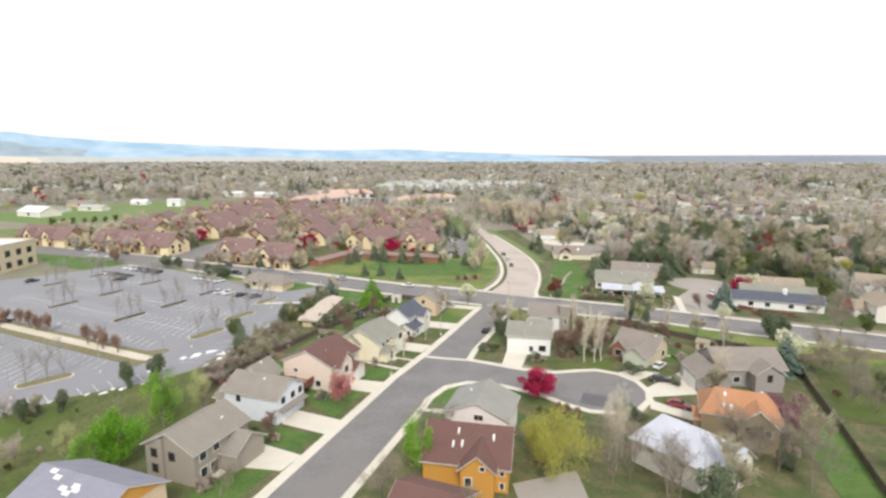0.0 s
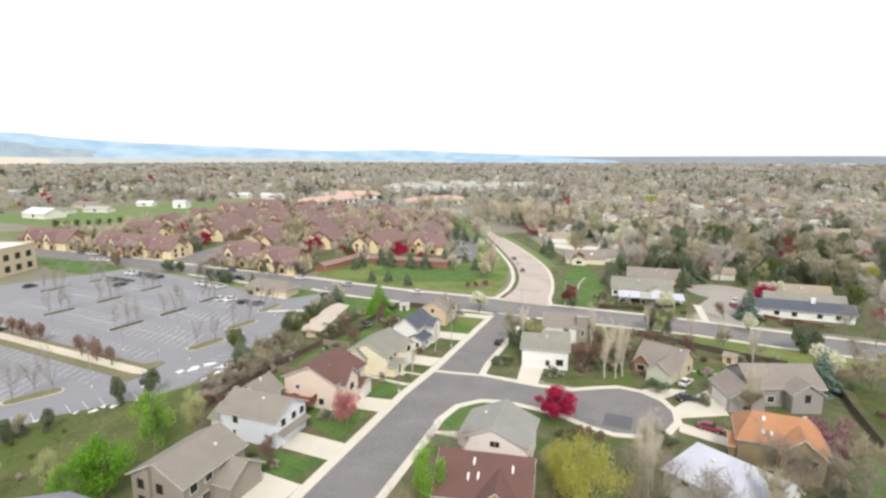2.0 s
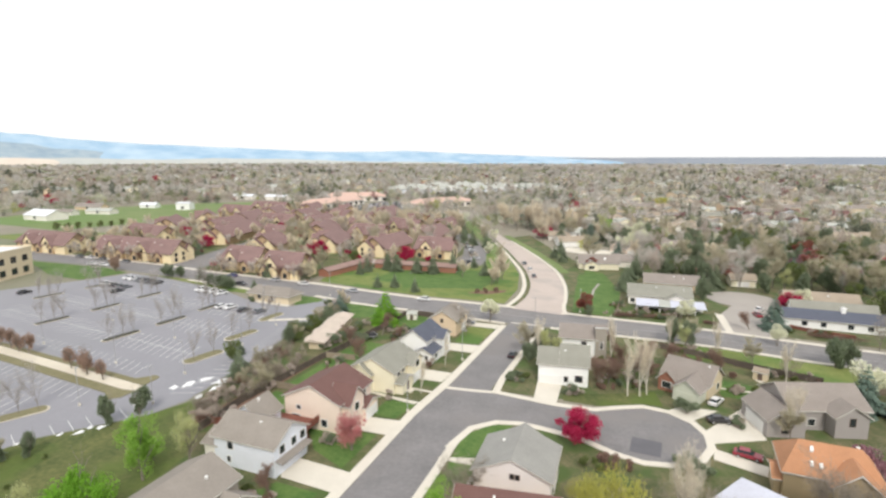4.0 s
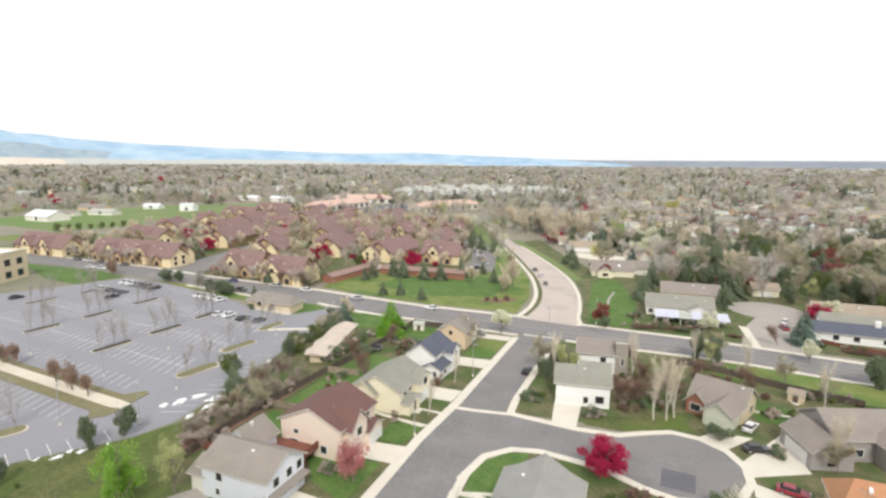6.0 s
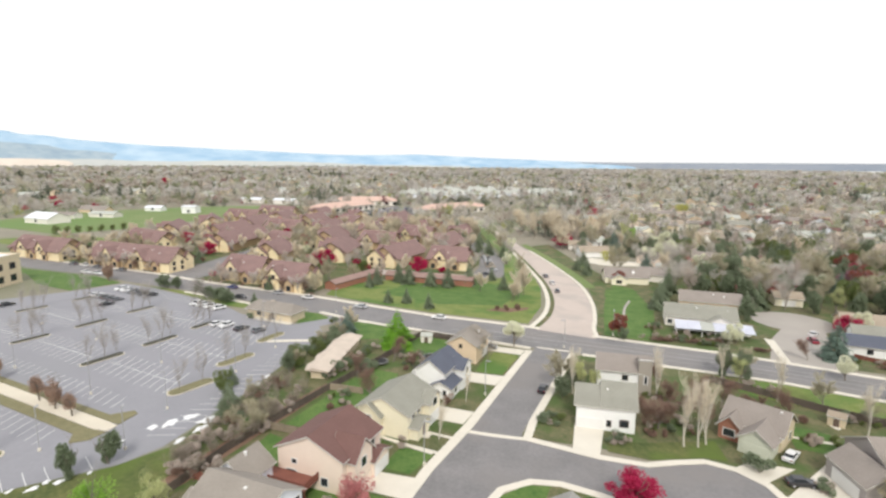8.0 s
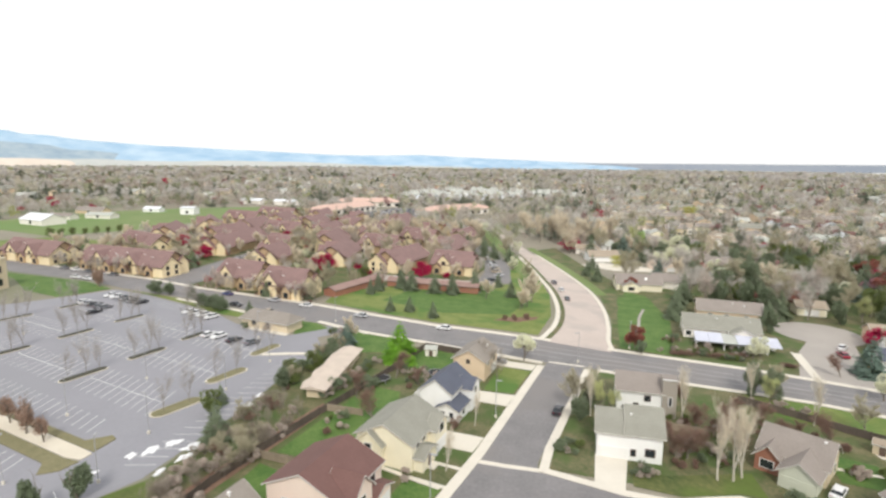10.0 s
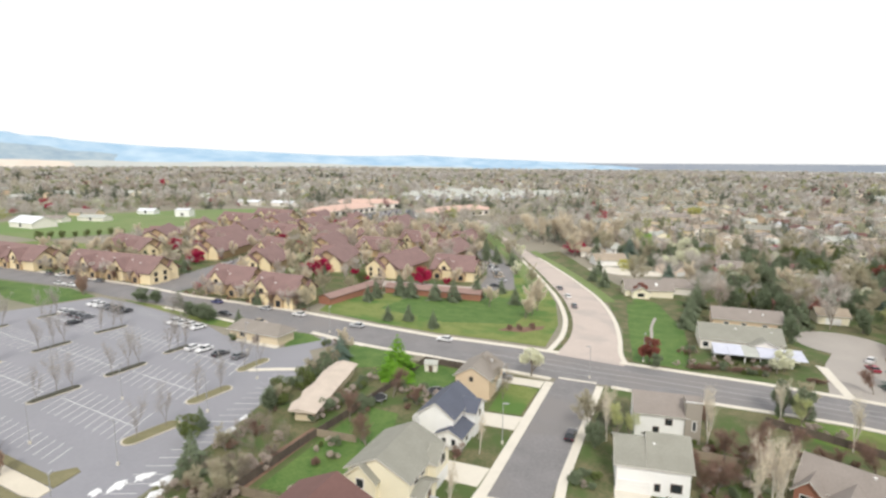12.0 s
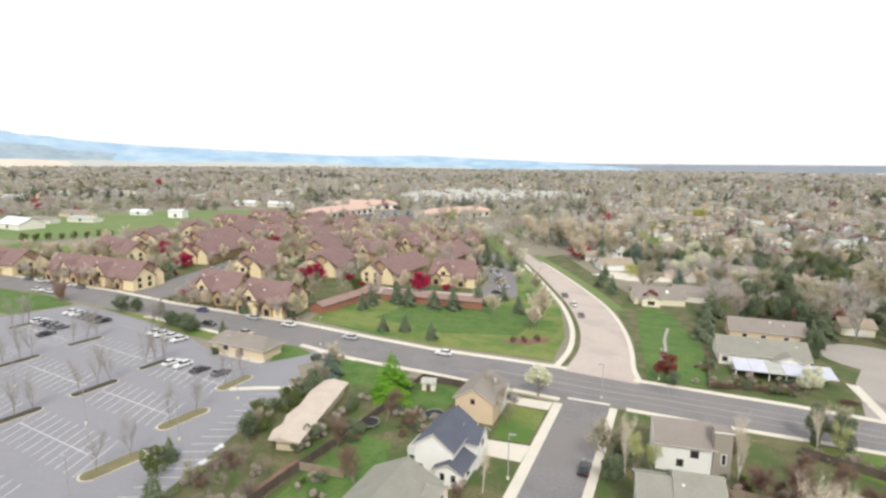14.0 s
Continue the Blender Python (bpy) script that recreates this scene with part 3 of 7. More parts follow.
CROSS_N = [(-330, 240), (-262, 227), (-202, 221), (-169.6, 214.6), (-139, 211.3), (-116, 209), (-88.8, 203.9), (-68.5, 200.6), (-46.5, 199.6), (-31.9, 198.6), (-16, 196.4), (-1, 194.9), (16.8, 193.3), (33, 190.6), (47, 187.6), (85, 181), (170, 166)]
CROSS_S = [(-330, 224), (-262, 212), (-218, 210), (-197, 205), (-165, 201.3), (-143.8, 197.8), (-130.5, 195), (-114.7, 192.3), (-97, 190), (-79.4, 187.2), (-67, 186), (-32, 181), (-18, 180.6), (-1.7, 179), (17.5, 178), (28, 177), (47, 172.6), (85, 166), (170, 151)]
cross = CROSS_N + CROSS_S[::-1]
keep_off(cross, 1.5)
drape("cross_road", cross, 0.07, M["asphalt"], "grey asphalt main road", "road")
NEW_L = smooth_line([(-32.6, 198), (-30.0, 214), (-30.2, 231), (-32.8, 248.5), (-36.6, 265), (-41.5, 281), (-51.6, 312), (-58.3, 331), (-66.5, 355), (-98, 440), (-135, 530)])
NEW_R = smooth_line([(-14.8, 195), (-16.3, 205), (-16.3, 217), (-17.6, 236), (-21.0, 256), (-25.6, 273), (-35.6, 300), (-44.0, 320.5), (-52.8, 341), (-60.6, 358), (-72, 386), (-88, 424), (-124, 522)])
side_road = NEW_L + NEW_R[::-1]
keep_off(side_road, 2)
drape("concrete_road", side_road, 0.09, M["concrete_pink"], "pinkish concrete road curving away", "road")
CUL = [(30, 192), (45.5, 189)] + [(47.5 + 12.5 * math.cos(radians(a)), 236 + 12.5 * math.sin(radians(a))) for a in range(-60, 245, 20)] + [(36, 214)]
keep_off(CUL, 1)
drape("side_turning", CUL, 0.10, M["concrete_grey"], "beige-grey concrete side street with a turning circle", "road")
drape("road_patch", rect(4.2, 114.6, 5.2, 5.6, -8), 0.075, M["asphalt_dark"], "dark square asphalt patch on the turning circle", "road patch")

# pavements and kerbs
for nm, line, w, side, h in (
    ("pavement_west", STREET_L[:-1], 1.9, 0.95, 0.17),
    ("pavement_east", [(-42.5, -80), (-34.5, 45), (-33, 67), (-30.4, 98), (-29.9, 106), (-28.0, 112.5), (-23.5, 116.5), (-18.5, 117.4), (-12, 116.2), (-6, 114.2), (-1, 111.2)], 1.5, -0.75, 0.17),
    ("pavement_circle", [(-1, 111.2), (3.5, 109.6), (8.5, 110.2), (12.6, 113), (14.8, 117.5), (15, 122), (13.2, 126.6), (9.5, 129.8), (5, 130.8), (0.6, 129), (-4.6, 126.4), (-13, 126.4), (-26.0, 128.8)], 1.5, -0.75, 0.17),
    ("pavement_northeast", [(-26.6, 128.9), (-26.4, 137), (-21.4, 179.5)], 1.6, -0.8, 0.17),
    ("pavement_main_north", CROSS_N[1:10], 2.0, 1.0, 0.19),
    ("pavement_main_northeast", CROSS_N[10:], 1.8, 0.9, 0.19),
    ("pavement_main_south", CROSS_S[4:8], 1.6, -2.2, 0.19),
    ("pavement_main_southwest", CROSS_S[8:12], 1.5, -0.75, 0.19),
    ("pavement_main_southeast", CROSS_S[12:], 1.5, -0.75, 0.19),
    ("pavement_curve_west", NEW_L[1:46], 1.6, 2.4, 0.2),
    ("pavement_curve_east", NEW_R[1:52], 1.3, -0.65, 0.2),
):
    drape(nm, ribbon(line, w, side), h, M["concrete"], "pale concrete pavement with a kerb", "pavement", thick=0.18)
drape("verge_road_west", ribbon(NEW_L[26:58], 7.0, 7.0), 0.12, M["lawn_field"], "pale grass verge beside the concrete road", "lawn")
drape("verge_road_east", ribbon(NEW_R[26:58], 4.5, -3.8), 0.12, M["lawn_field"], "pale grass verge beside the concrete road", "lawn")
drape("strip_curve", ribbon(NEW_L[1:44], 1.5, 0.8), 0.13, M["lawn_dull"], "dull grass strip between road and pavement", "planting bed")
drape("gutter", ribbon([(-37.0, 128.7), (-32, 128.8), (-26.2, 129.3)], 1.2), 0.075, M["concrete"], "pale concrete gutter pan across the side of the street", "gutter")
drape("gutter_north", ribbon([(-30.4, 181.6), (-21.4, 181.2)], 1.0), 0.085, M["concrete"], "pale concrete gutter pan at the junction", "gutter")

# driveways
for outline in (
    [(-55, 80.6), (-52, 72.8), (-45, 73.6), (-44.2, 78.6)],
    [(-55, 93.6), (-53.2, 87.6), (-43.6, 86.2), (-42.6, 91.8)],
    [(-49, 110.6), (-48.6, 105.2), (-41.6, 105.0), (-41.2, 110.8)],
    [(-47, 137.4), (-46, 131.6), (-38.6, 131.2), (-37.8, 137.0)],
    [(-44.5, 157.6), (-44, 152.2), (-36.2, 151.8), (-35.4, 157.8)],
    [(-44, 178.4), (-43, 174.6), (-33.8, 173.9), (-33.3, 178.0)],
    [(-17.6, 138.8), (-17.4, 127.6), (-12.6, 127.6), (-12.0, 138.8)],
    [(12.8, 134.2), (9.6, 131), (13.6, 127.4), (19.5, 133.8)],
    [(25, 137), (15.6, 124), (16.2, 119.4), (26, 123.6)],
    [(15.9, 117.5), (15.2, 113.6), (27.6, 108.2), (28, 111.4)],
    [(33, 192), (35, 191.6), (36, 212), (33.5, 213)],
    [(-30, 327), (-14, 318), (6, 322), (4, 332), (-20, 338)],
):
    drape("driveway", outline, 0.13, M["concrete"], "pale concrete driveway", "driveway", thick=0.12)
drape("patio", [(-8.6, 80), (1, 86.5), (3, 79), (-6, 73)], 0.13, M["concrete_grey"], "beige-grey concrete patio", "patio", thick=0.12)
drape("green_path", ribbon(smooth_line([(-8.2, 212), (-6.4, 224), (-5.8, 234), (-3.8, 246)]), 0.9), 0.15, M["concrete_grey"], "worn grey path across the corner green", "path")
for pts in ([(-46.5, 120.2), (-40.3, 119.3)], [(-46, 126), (-39.2, 125.2)], [(-30.4, 100), (-22, 102)], [(22.5, 146.5), (30, 146)], [(-30, 104), (-27, 113)]):
    drape("garden_path", ribbon(pts, 0.9), 0.15, M["concrete"], "narrow pale concrete garden path", "path")

# car park islands, walkway, stall lines
def island(cx, cy, length, width, turn, material, label):
    pts = []
    for i in range(20):
        a = 2 * math.pi * i / 20
        u = math.cos(a)
        v = math.sin(a)
        px = (length / 2 - width / 2) * (1 if u > 0 else -1) + u * width / 2
        py = v * width / 2
        c, s = math.cos(radians(turn)), math.sin(radians(turn))
        pts.append((cx + c * px - s * py, cy + s * px + c * py))
    ob = drape("parking_island", pts, 0.2, M["concrete_tan"], label, "kerb island", kind="", thick=0.16)
    drape("planting", [(cx + (x - cx) * 0.88, cy + (y - cy) * 0.955) for x, y in pts], 0.34 if material is M["planting_dark"] else 0.27, material, "", "", "", ob, thick=0.15)
    ob["group"] = "planted islands in the car park"
    return ob


ISLANDS = [(-100.8, 128.5, 11, 3.6, 72, 0), (-102.2, 145.9, 11, 3.2, 75, 0), (-104.2, 164, 10, 3, 80, 0), (-133.5, 135.1, 11, 2.2, 78, 1), (-131, 151.2, 10.5, 2.2, 79, 1), (-130, 166.8, 8, 2, 78, 1),
           (-165.2, 140.5, 10, 2.0, 77, 1), (-162.6, 157.2, 10, 2.0, 80, 1), (-161, 174.2, 9.5, 1.8, 76, 1), (-194.4, 162.8, 9.5, 1.8, 72, 1), (-191.2, 178.6, 7, 1.6, 80, 1), (-150.5, 188.5, 5, 1.4, 70, 1),
           (-113.8, 91, 11, 3.4, 58, 0), (-146, 100, 10, 3, 75, 0), (-178, 108, 10, 3, 75, 0)]
for x, y, a, b, t, dark in ISLANDS:
    island(x, y, a, b, t, M["planting_dark"] if dark else M["planting"], "long kerbed parking island with low dark shrubs" if dark else "long kerbed parking island with dry grass")
drape("walkway", [(-222, 130.6), (-103.5, 109.8), (-101, 109.2), (-101, 107.0), (-104, 106.7), (-222, 127.8)], 0.22, M["concrete_tan"], "tan concrete walkway between two car parks", "path", thick=0.16)
for outline in ([(-222, 132.4), (-106, 112.2), (-103, 115.2), (-101.4, 114.4), (-101.2, 109.7), (-103.5, 110.0), (-222, 130.8)], [(-222, 127.6), (-104, 106.5), (-100.8, 106.6), (-101.2, 103.4), (-103.6, 101.4), (-106, 104.2), (-222, 125.4)]):
    drape("planting_bed", outline, 0.2, M["planting"], "kerbed bed of dry grasses beside the walkway", "planting bed", thick=0.14)


def stall_lines():
    bm = bmesh.new()

    def line(x, y, length, angle, w=0.13):
        dx, dy = math.cos(radians(angle)), math.sin(radians(angle))
        nx, ny = -dy * w / 2, dx * w / 2
        v = []
        for s, k in ((0, -1), (length, -1), (length, 1), (0, 1)):
            px, py = x + dx * s + nx * k, y + dy * s + ny * k
            v.append(bm.verts.new((px, py, gz(px, py) + 0.078)))
        bm.faces.new(v)

    row = -11.5
    rx, ry = math.cos(radians(row)), math.sin(radians(row))
    for x0, y0, x1 in ((-130.5, 134.4, -104), (-128.5, 150.8, -104.5), (-127, 166.4, -107), (-162, 140.4, -136.5), (-160, 156.8, -133.5), (-158, 173.6, -133), (-191, 162, -168.5), (-189, 178, -166),
                       (-191, 146, -168)):
        n = int((x1 - x0) / rx / 2.55)
        for i in range(n + 1):
            x, y = x0 + rx * 2.55 * i, y0 + ry * 2.55 * i
            line(x, y, 5.8, STALL)
            line(x, y, 5.8, STALL + 180)
        line(x0, y0, n * 2.55, row, 0.16)
    for i in range(38):  # beside the walkway
        x, y = -103.5 - 2.6 * rx * i, 113.6 - 2.6 * ry * i
        if i > 1:
            line(x, y, 5.4, STALL)
        if i > 1:
            line(x - 2, y - 10.2, 5.4, STALL + 180)
    for i in range(20):  # along the east edge
        y = 110 + 2.75 * i
        x = -87.8 - max(0, y - 131) * 0.1
        line(x - 0.2, y, 5.2, 200)
    for i in range(9):
        line(-92.5 - 1.75 * i, 96.5 - 2.3 * i, 5.0, 150)
    for i in range(14):
        line(-140 - 2.6 * i, 188.2 + 0.62 * i, 5.2, 258)
    for i in range(3):
        for k in range(9):
            x, y = -118 - 2.6 * rx * k - 32 * i, 93 - 2.6 * ry * k + 6 * i
            line(x, y, 5.6, STALL)
            line(x, y, 5.6, STALL + 180)
    me = link("parking_lines", bm, M["paint_white"], None)
    return tagged(me, "white painted parking stall lines on asphalt", "road marking", "", "structure")


STALL = 104.0
stall_lines()


def lane_lines():
    bm = bmesh.new()
    for k, (n0, n1, w) in enumerate(((0.5, 0.5, 0.28), (0.3, 0.3, 0.16), (0.72, 0.72, 0.16))):
        pts = [(a[0] + (b[0] - a[0]) * n0, a[1] + (b[1] - a[1]) * n0) for a, b in zip(smooth_line(CROSS_N[9:], 8), smooth_line([CROSS_S[10], CROSS_S[11], CROSS_S[12], CROSS_S[13], CROSS_S[14], CROSS_S[15], CROSS_S[16], CROSS_S[18]], 8))]
        o = ribbon(pts, w)
        h = len(o) // 2
        v = [bm.verts.new((x, y, gz(x, y) + 0.09)) for x, y in o]
        for i in range(h - 1):
            bm.faces.new((v[i], v[len(o) - 1 - i], v[len(o) - 2 - i], v[i + 1]))
    return tagged(link("lane_lines", bm, M["lane_paint"]), "pale painted lane lines on the main road", "road marking", "", "structure")


lane_lines()


# ---- houses near the street ----
R = {
    "grey": shingle("grey_shingles", (0.275, 0.27, 0.23)),
    "taupe": shingle("taupe_shingles", (0.275, 0.245, 0.215)),
    "brown": shingle("red_brown_shingles", (0.16, 0.085, 0.075)),
    "slate": shingle("dark_slate_shingles", (0.10, 0.11, 0.145)),
    "orange": shingle("faded_orange_shingles", (0.47, 0.235, 0.125)),
    "lavender": shingle("pale_lavender_grey_shingles", (0.56, 0.575, 0.66), 0.14),
    "tan": shingle("tan_shingles", (0.35, 0.29, 0.225)),
    "mauve": shingle("mauve_brown_shingles", (0.275, 0.24, 0.215)),
    "bluegrey": shingle("blue_grey_underlay", (0.27, 0.27, 0.33)),
    "white": shingle("white_roof_sheet", (0.72, 0.74, 0.78), 0.06),
    "terracotta": shingle("pale_terracotta_tiles", (0.60, 0.42, 0.35)),
    "stone": shingle("stone_grey_shingles", (0.30, 0.295, 0.275)),
    "palegrey": shingle("pale_grey_shingles", (0.44, 0.45, 0.41)),
}
W = {
    "greytan": siding("grey_tan_siding", (0.35, 0.315, 0.27)),
    "palebl": siding("pale_blue_white_siding", (0.77, 0.80, 0.87)),
    "pinkish": siding("pinkish_cream_siding", (0.80, 0.675, 0.575)),
    "cream": siding("cream_siding", (0.83, 0.77, 0.60)),
    "white": siding("white_siding", (0.86, 0.855, 0.84)),
    "tan": siding("tan_siding", (0.69, 0.54, 0.385)),
    "offwhite": siding("warm_white_siding", (0.82, 0.78, 0.72)),
    "rose": siding("pale_rose_siding", (0.86, 0.82, 0.80)),
    "orange": siding("ochre_orange_siding", (0.62, 0.32, 0.07)),
    "olive": siding("olive_tan_siding", (0.40, 0.31, 0.19)),
    "mint": siding("pale_sage_siding", (0.58, 0.60, 0.50)),
    "mauve": siding("mauve_grey_siding", (0.36, 0.33, 0.32)),
    "sand": siding("sand_stucco", (0.66, 0.56, 0.40)),
}


def house(x, y, turn, label, w=12, d=12):
    keep_off(rect(x, y, w + 2, d + 2, turn))
    return thing("house", x, y, turn, label, "house", "houses of the neighbourhood")


# blue-grey roof under repair
h = house(-62, 54.4, -6, "house with a half-repaired blue-grey roof and orange gable", 15, 12)
volume(h, -8, 7, -6, 6, 5.2, 8.0, "x", W["tan"], R["bluegrey"], roof_label="blue-grey roof underlay with loose white sheets")
bm = bmesh.new()
prism(bm, ((7.08, -5.0, 5.4), (7.08, 5.0, 5.4), (7.08, 0.4, 7.7), (7.08, -0.4, 7.7)), (0.08, 0, 0))
part("gable_cladding", bm, W["orange"], h, "orange plywood gable sheathing")
for px, py in ((-1.5, 2.2), (-0.4, 2.6), (0.2, 1.6), (-3.8, 1.2), (-5.2, 0.6), (0.6, 2.0)):
    bm = bmesh.new()
    z = 8.0 + 0.26 - abs(py) * 2.8 / 6
    prism(bm, ((px - 0.6, -py - 0.3, z - 0.14), (px + 0.6, -py - 0.3, z - 0.14), (px + 0.6, -py + 0.3, z + 0.14), (px - 0.6, -py + 0.3, z + 0.14)), (0, 0, 0.05))
    part("roof_sheet", bm, M["white_trim"], h, "loose white sheet")

# grey-tan house
h = house(-59.2, 72.6, -6, "grey-tan two-storey house with taupe shingle roof", 12, 12)
volume(h, -5, 4.8, -6, 6, 5.6, 8.1, "y", W["greytan"], R["taupe"])
volume(h, 4.6, 7.8, -0.5, 6.2, 3.2, 5.4, "x", W["greytan"], R["taupe"])
garage_door(h, "E", 7.8, 2.9, 4.9, 2.2, W["greytan"])
for u, z in ((-3.2, 3.6), (-3.2, 1.0), (0.4, 3.6)):
    window(h, "S", -6, u, z, 1.1, 1.3, M["brown_trim"])
for u, z in ((-4.2, 1.0), (-2.2, 1.0), (-4.2, 3.7), (-1.4, 3.9)):
    window(h, "E", 4.8, u, z, 1.3, 1.4)
bm = bmesh.new()
wall_box(bm, "S", -6, -1.4, 0.9, 0, 7.0, 0.0, 0.55)
part("chimney", bm, W["greytan"], h)
entry_door(h, "E", 4.8, -0.9 - 1.0, M["brown_trim"])
roof_vent(h, 2.6, 2.5, 6.9)

# pale blue-white house
h = house(-59.8, 92, -6, "pale blue-white two-storey house with grey-taupe roof", 13, 12)
volume(h, -5.6, 6.6, -4.4, 4.2, 5.2, 7.6, "x", W["palebl"], R["taupe"])
volume(h, -8.6, -2.6, 3.4, 9.0, 4.6, 7.0, "y", W["palebl"], R["taupe"])
volume(h, -8.2, -5.4, -4.0, 2, 3.2, 4.6, "x", W["offwhite"], R["taupe"])
window(h, "S", -4.4, -2.2, 3.3, 1.1, 1.4)
window(h, "S", -4.4, -2.6, 1.0, 0.7, 0.9)
for u in (-2.4, 0.6, 3.0):
    window(h, "E", 6.6, u, 3.4, 1.2, 1.3)
garage_door(h, "E", 6.6, -0.4, 5.0, 2.3, W["palebl"])
bm = bmesh.new()
prism(bm, ((6.55, -4.2, 2.7), (8.0, -4.2, 2.4), (8.0, 4.0, 2.4), (6.55, 4.0, 2.7)), (0, 0, 0.16))
part("porch_roof", bm, R["taupe"], h, "narrow shingled porch roof")
roof_vent(h, 1.6, -1.2, 7.0)
roof_vent(h, -5.0, 6.0, 6.9)

# pinkish house with red-brown roof
h = house(-55.4, 109, -6, "pinkish cream two-storey house with red-brown roof", 13, 12)
volume(h, -6.2, 6.0, -5.8, 5.8, 5.9, 8.7, "y", W["pinkish"], R["brown"])
volume(h, 3.0, 7.4, -4.6, 0.6, 5.6, 8.2, "x", W["pinkish"], R["brown"])
volume(h, 5.6, 7.8, 0.4, 5.4, 3.0, 4.0, "x", W["pinkish"], R["brown"])
window(h, "S", -5.8, -3.0, 3.6, 0.9, 0.7)
window(h, "S", -5.8, 2.6, 1.0, 1.2, 1.3)
window(h, "S", -5.8, -3.6, 0.4, 1.8, 2.0)
window(h, "E", 7.4, -2.0, 3.6, 1.4, 1.4)
window(h, "E", 6.0, 3.0, 4.0, 1.4, 1.3)
garage_door(h, "E", 7.8, 2.9, 4.4)
rail_deck(h, -7.4, 1.6, -9.6, -5.9, 2.2, M["fence_red"])

# cream house
h = house(-51.4, 128, -6, "cream two-storey house with taupe roof and gable", 12, 13)
volume(h, -5.2, 5.4, -5.8, 6.4, 5.0, 7.6, "y", W["cream"], R["grey"])
volume(h, -5.0, 0.2, -6.8, -4.6, 4.2, 6.4, "y", W["cream"], R["grey"], trim=W["cream"])
volume(h, 5.2, 7.2, -5.2, -0.2, 2.6, 3.6, "x", W["cream"], R["grey"])
volume(h, 5.2, 6.8, 0.8, 6.0, 4.8, 6.4, "x", W["cream"], R["grey"])
window(h, "S", -6.8, -2.4, 2.7, 1.2, 1.4)
for u in (-3.6, -1.2):
    window(h, "E", 5.4, u, 3.6, 1.2, 1.4)
window(h, "E", 6.8, 3.4, 3.5, 1.8, 1.4)
garage_door(h, "E", 6.8, 3.4, 4.4)
entry_door(h, "E", 7.2, -2.6, M["brown_trim"])
bm = bmesh.new()
box(bm, -5.9, -5.2, -4.5, -0.5, 2.3, 2.5)
part("balcony", bm, M["brown_trim"], h)

# white house with slate roof
h = house(-48.4, 147.8, -6, "white two-storey house with dark slate-grey roof", 9, 12)
volume(h, -3.6, 3.2, -5.4, 5.2, 5.5, 7.9, "y", W["white"], R["slate"])
window(h, "S", -5.4, -2.6, 0.9, 0.8, 1.1, M["brown_trim"])
volume(h, 2.8, 5.6, -0.4, 5.0, 4.9, 6.5, "x", W["white"], R["slate"])
volume(h, 0.6, 5.2, -6.6, -0.6, 2.7, 3.9, "y", W["white"], R["slate"])
window(h, "S", -6.6, 1.9, 0.9, 0.8, 1.2)
window(h, "S", -6.6, 3.8, 0.9, 0.8, 1.2)
window(h, "E", 5.6, 2.4, 3.2, 1.4, 1.3)
window(h, "E", 5.2, -3.6, 0.9, 1.2, 1.2)
garage_door(h, "E", 5.6, 2.4, 4.2)
rail_deck(h, -5.8, -3.5, -3.6, 1.6, 2.4, M["white_trim"])

# tan house at the corner
h = house(-47.2, 168.8, -5, "tan house with grey roof at the street corner", 10, 12)
volume(h, -3.9, 4.0, -5.0, 5.4, 4.8, 7.1, "y", W["tan"], R["taupe"])
window(h, "S", -5.0, -0.2, 3.8, 0.7, 0.9, M["brown_trim"])
window(h, "E", 4.0, -2.4, 3.2, 1.1, 1.2)
window(h, "E", 4.0, 2.6, 3.0, 1.3, 1.1)
garage_door(h, "E", 4.0, 2.6, 4.4)
roof_vent(h, 2.4, 2.0, 6.5)

# white corner house
h = house(-12, 143.2, 2, "white two-storey house with grey-green hipped roof", 12, 12)
volume(h, -0.6, 5.4, -5.4, 5.4, 5.0, 8.0, "x", W["white"], R["grey"])
volume(h, -5.6, -0.5, -5.4, 4.4, 4.9, 7.2, "x", W["white"], R["grey"])
garage_door(h, "S", -5.4, -2.9, 4.9)
for u, z in ((0.6, 1.0),):
    window(h, "S", -5.4, u, z, 0.7, 1.1, M["brown_trim"], 1)
window(h, "S", -5.4, 3.4, 1.2, 1.5, 1.3, M["brown_trim"])
window(h, "E", 5.4, -2.2, 3.2, 1.2, 1.3)
roof_vent(h, 0.2, -2.0, 6.9)
h = house(-9.6, 163, 2, "white house with mauve-grey roof and grey block tower", 12, 12)
volume(h, -4.4, 4.6, -5.2, 4.6, 5.0, 7.2, "x", W["white"], R["mauve"])
bm = bmesh.new()
box(bm, 4.4, 7.2, -5.6, -2.6, 0, 8.2)
part("tower", bm, W["greytan"], h, "grey-brown square stair tower")
bm = bmesh.new()
box(bm, 4.3, 7.3, -5.7, -2.5, 8.2, 8.32)
part("tower_roof", bm, R["mauve"], h)
bm = bmesh.new()
box(bm, 4.2, 7.4, -5.82, -5.7, 8.1, 8.34)
part("tower_fascia", bm, M["white_trim"], h, "white edge board")
window(h, "S", -5.2, 1.6, 3.0, 1.1, 1.1, M["brown_trim"])
window(h, "S", -5.2, -0.6, 1.2, 0.9, 1.1, M["brown_trim"])
window(h, "S", -5.6, 6.0, 2.6, 0.6, 1.8)

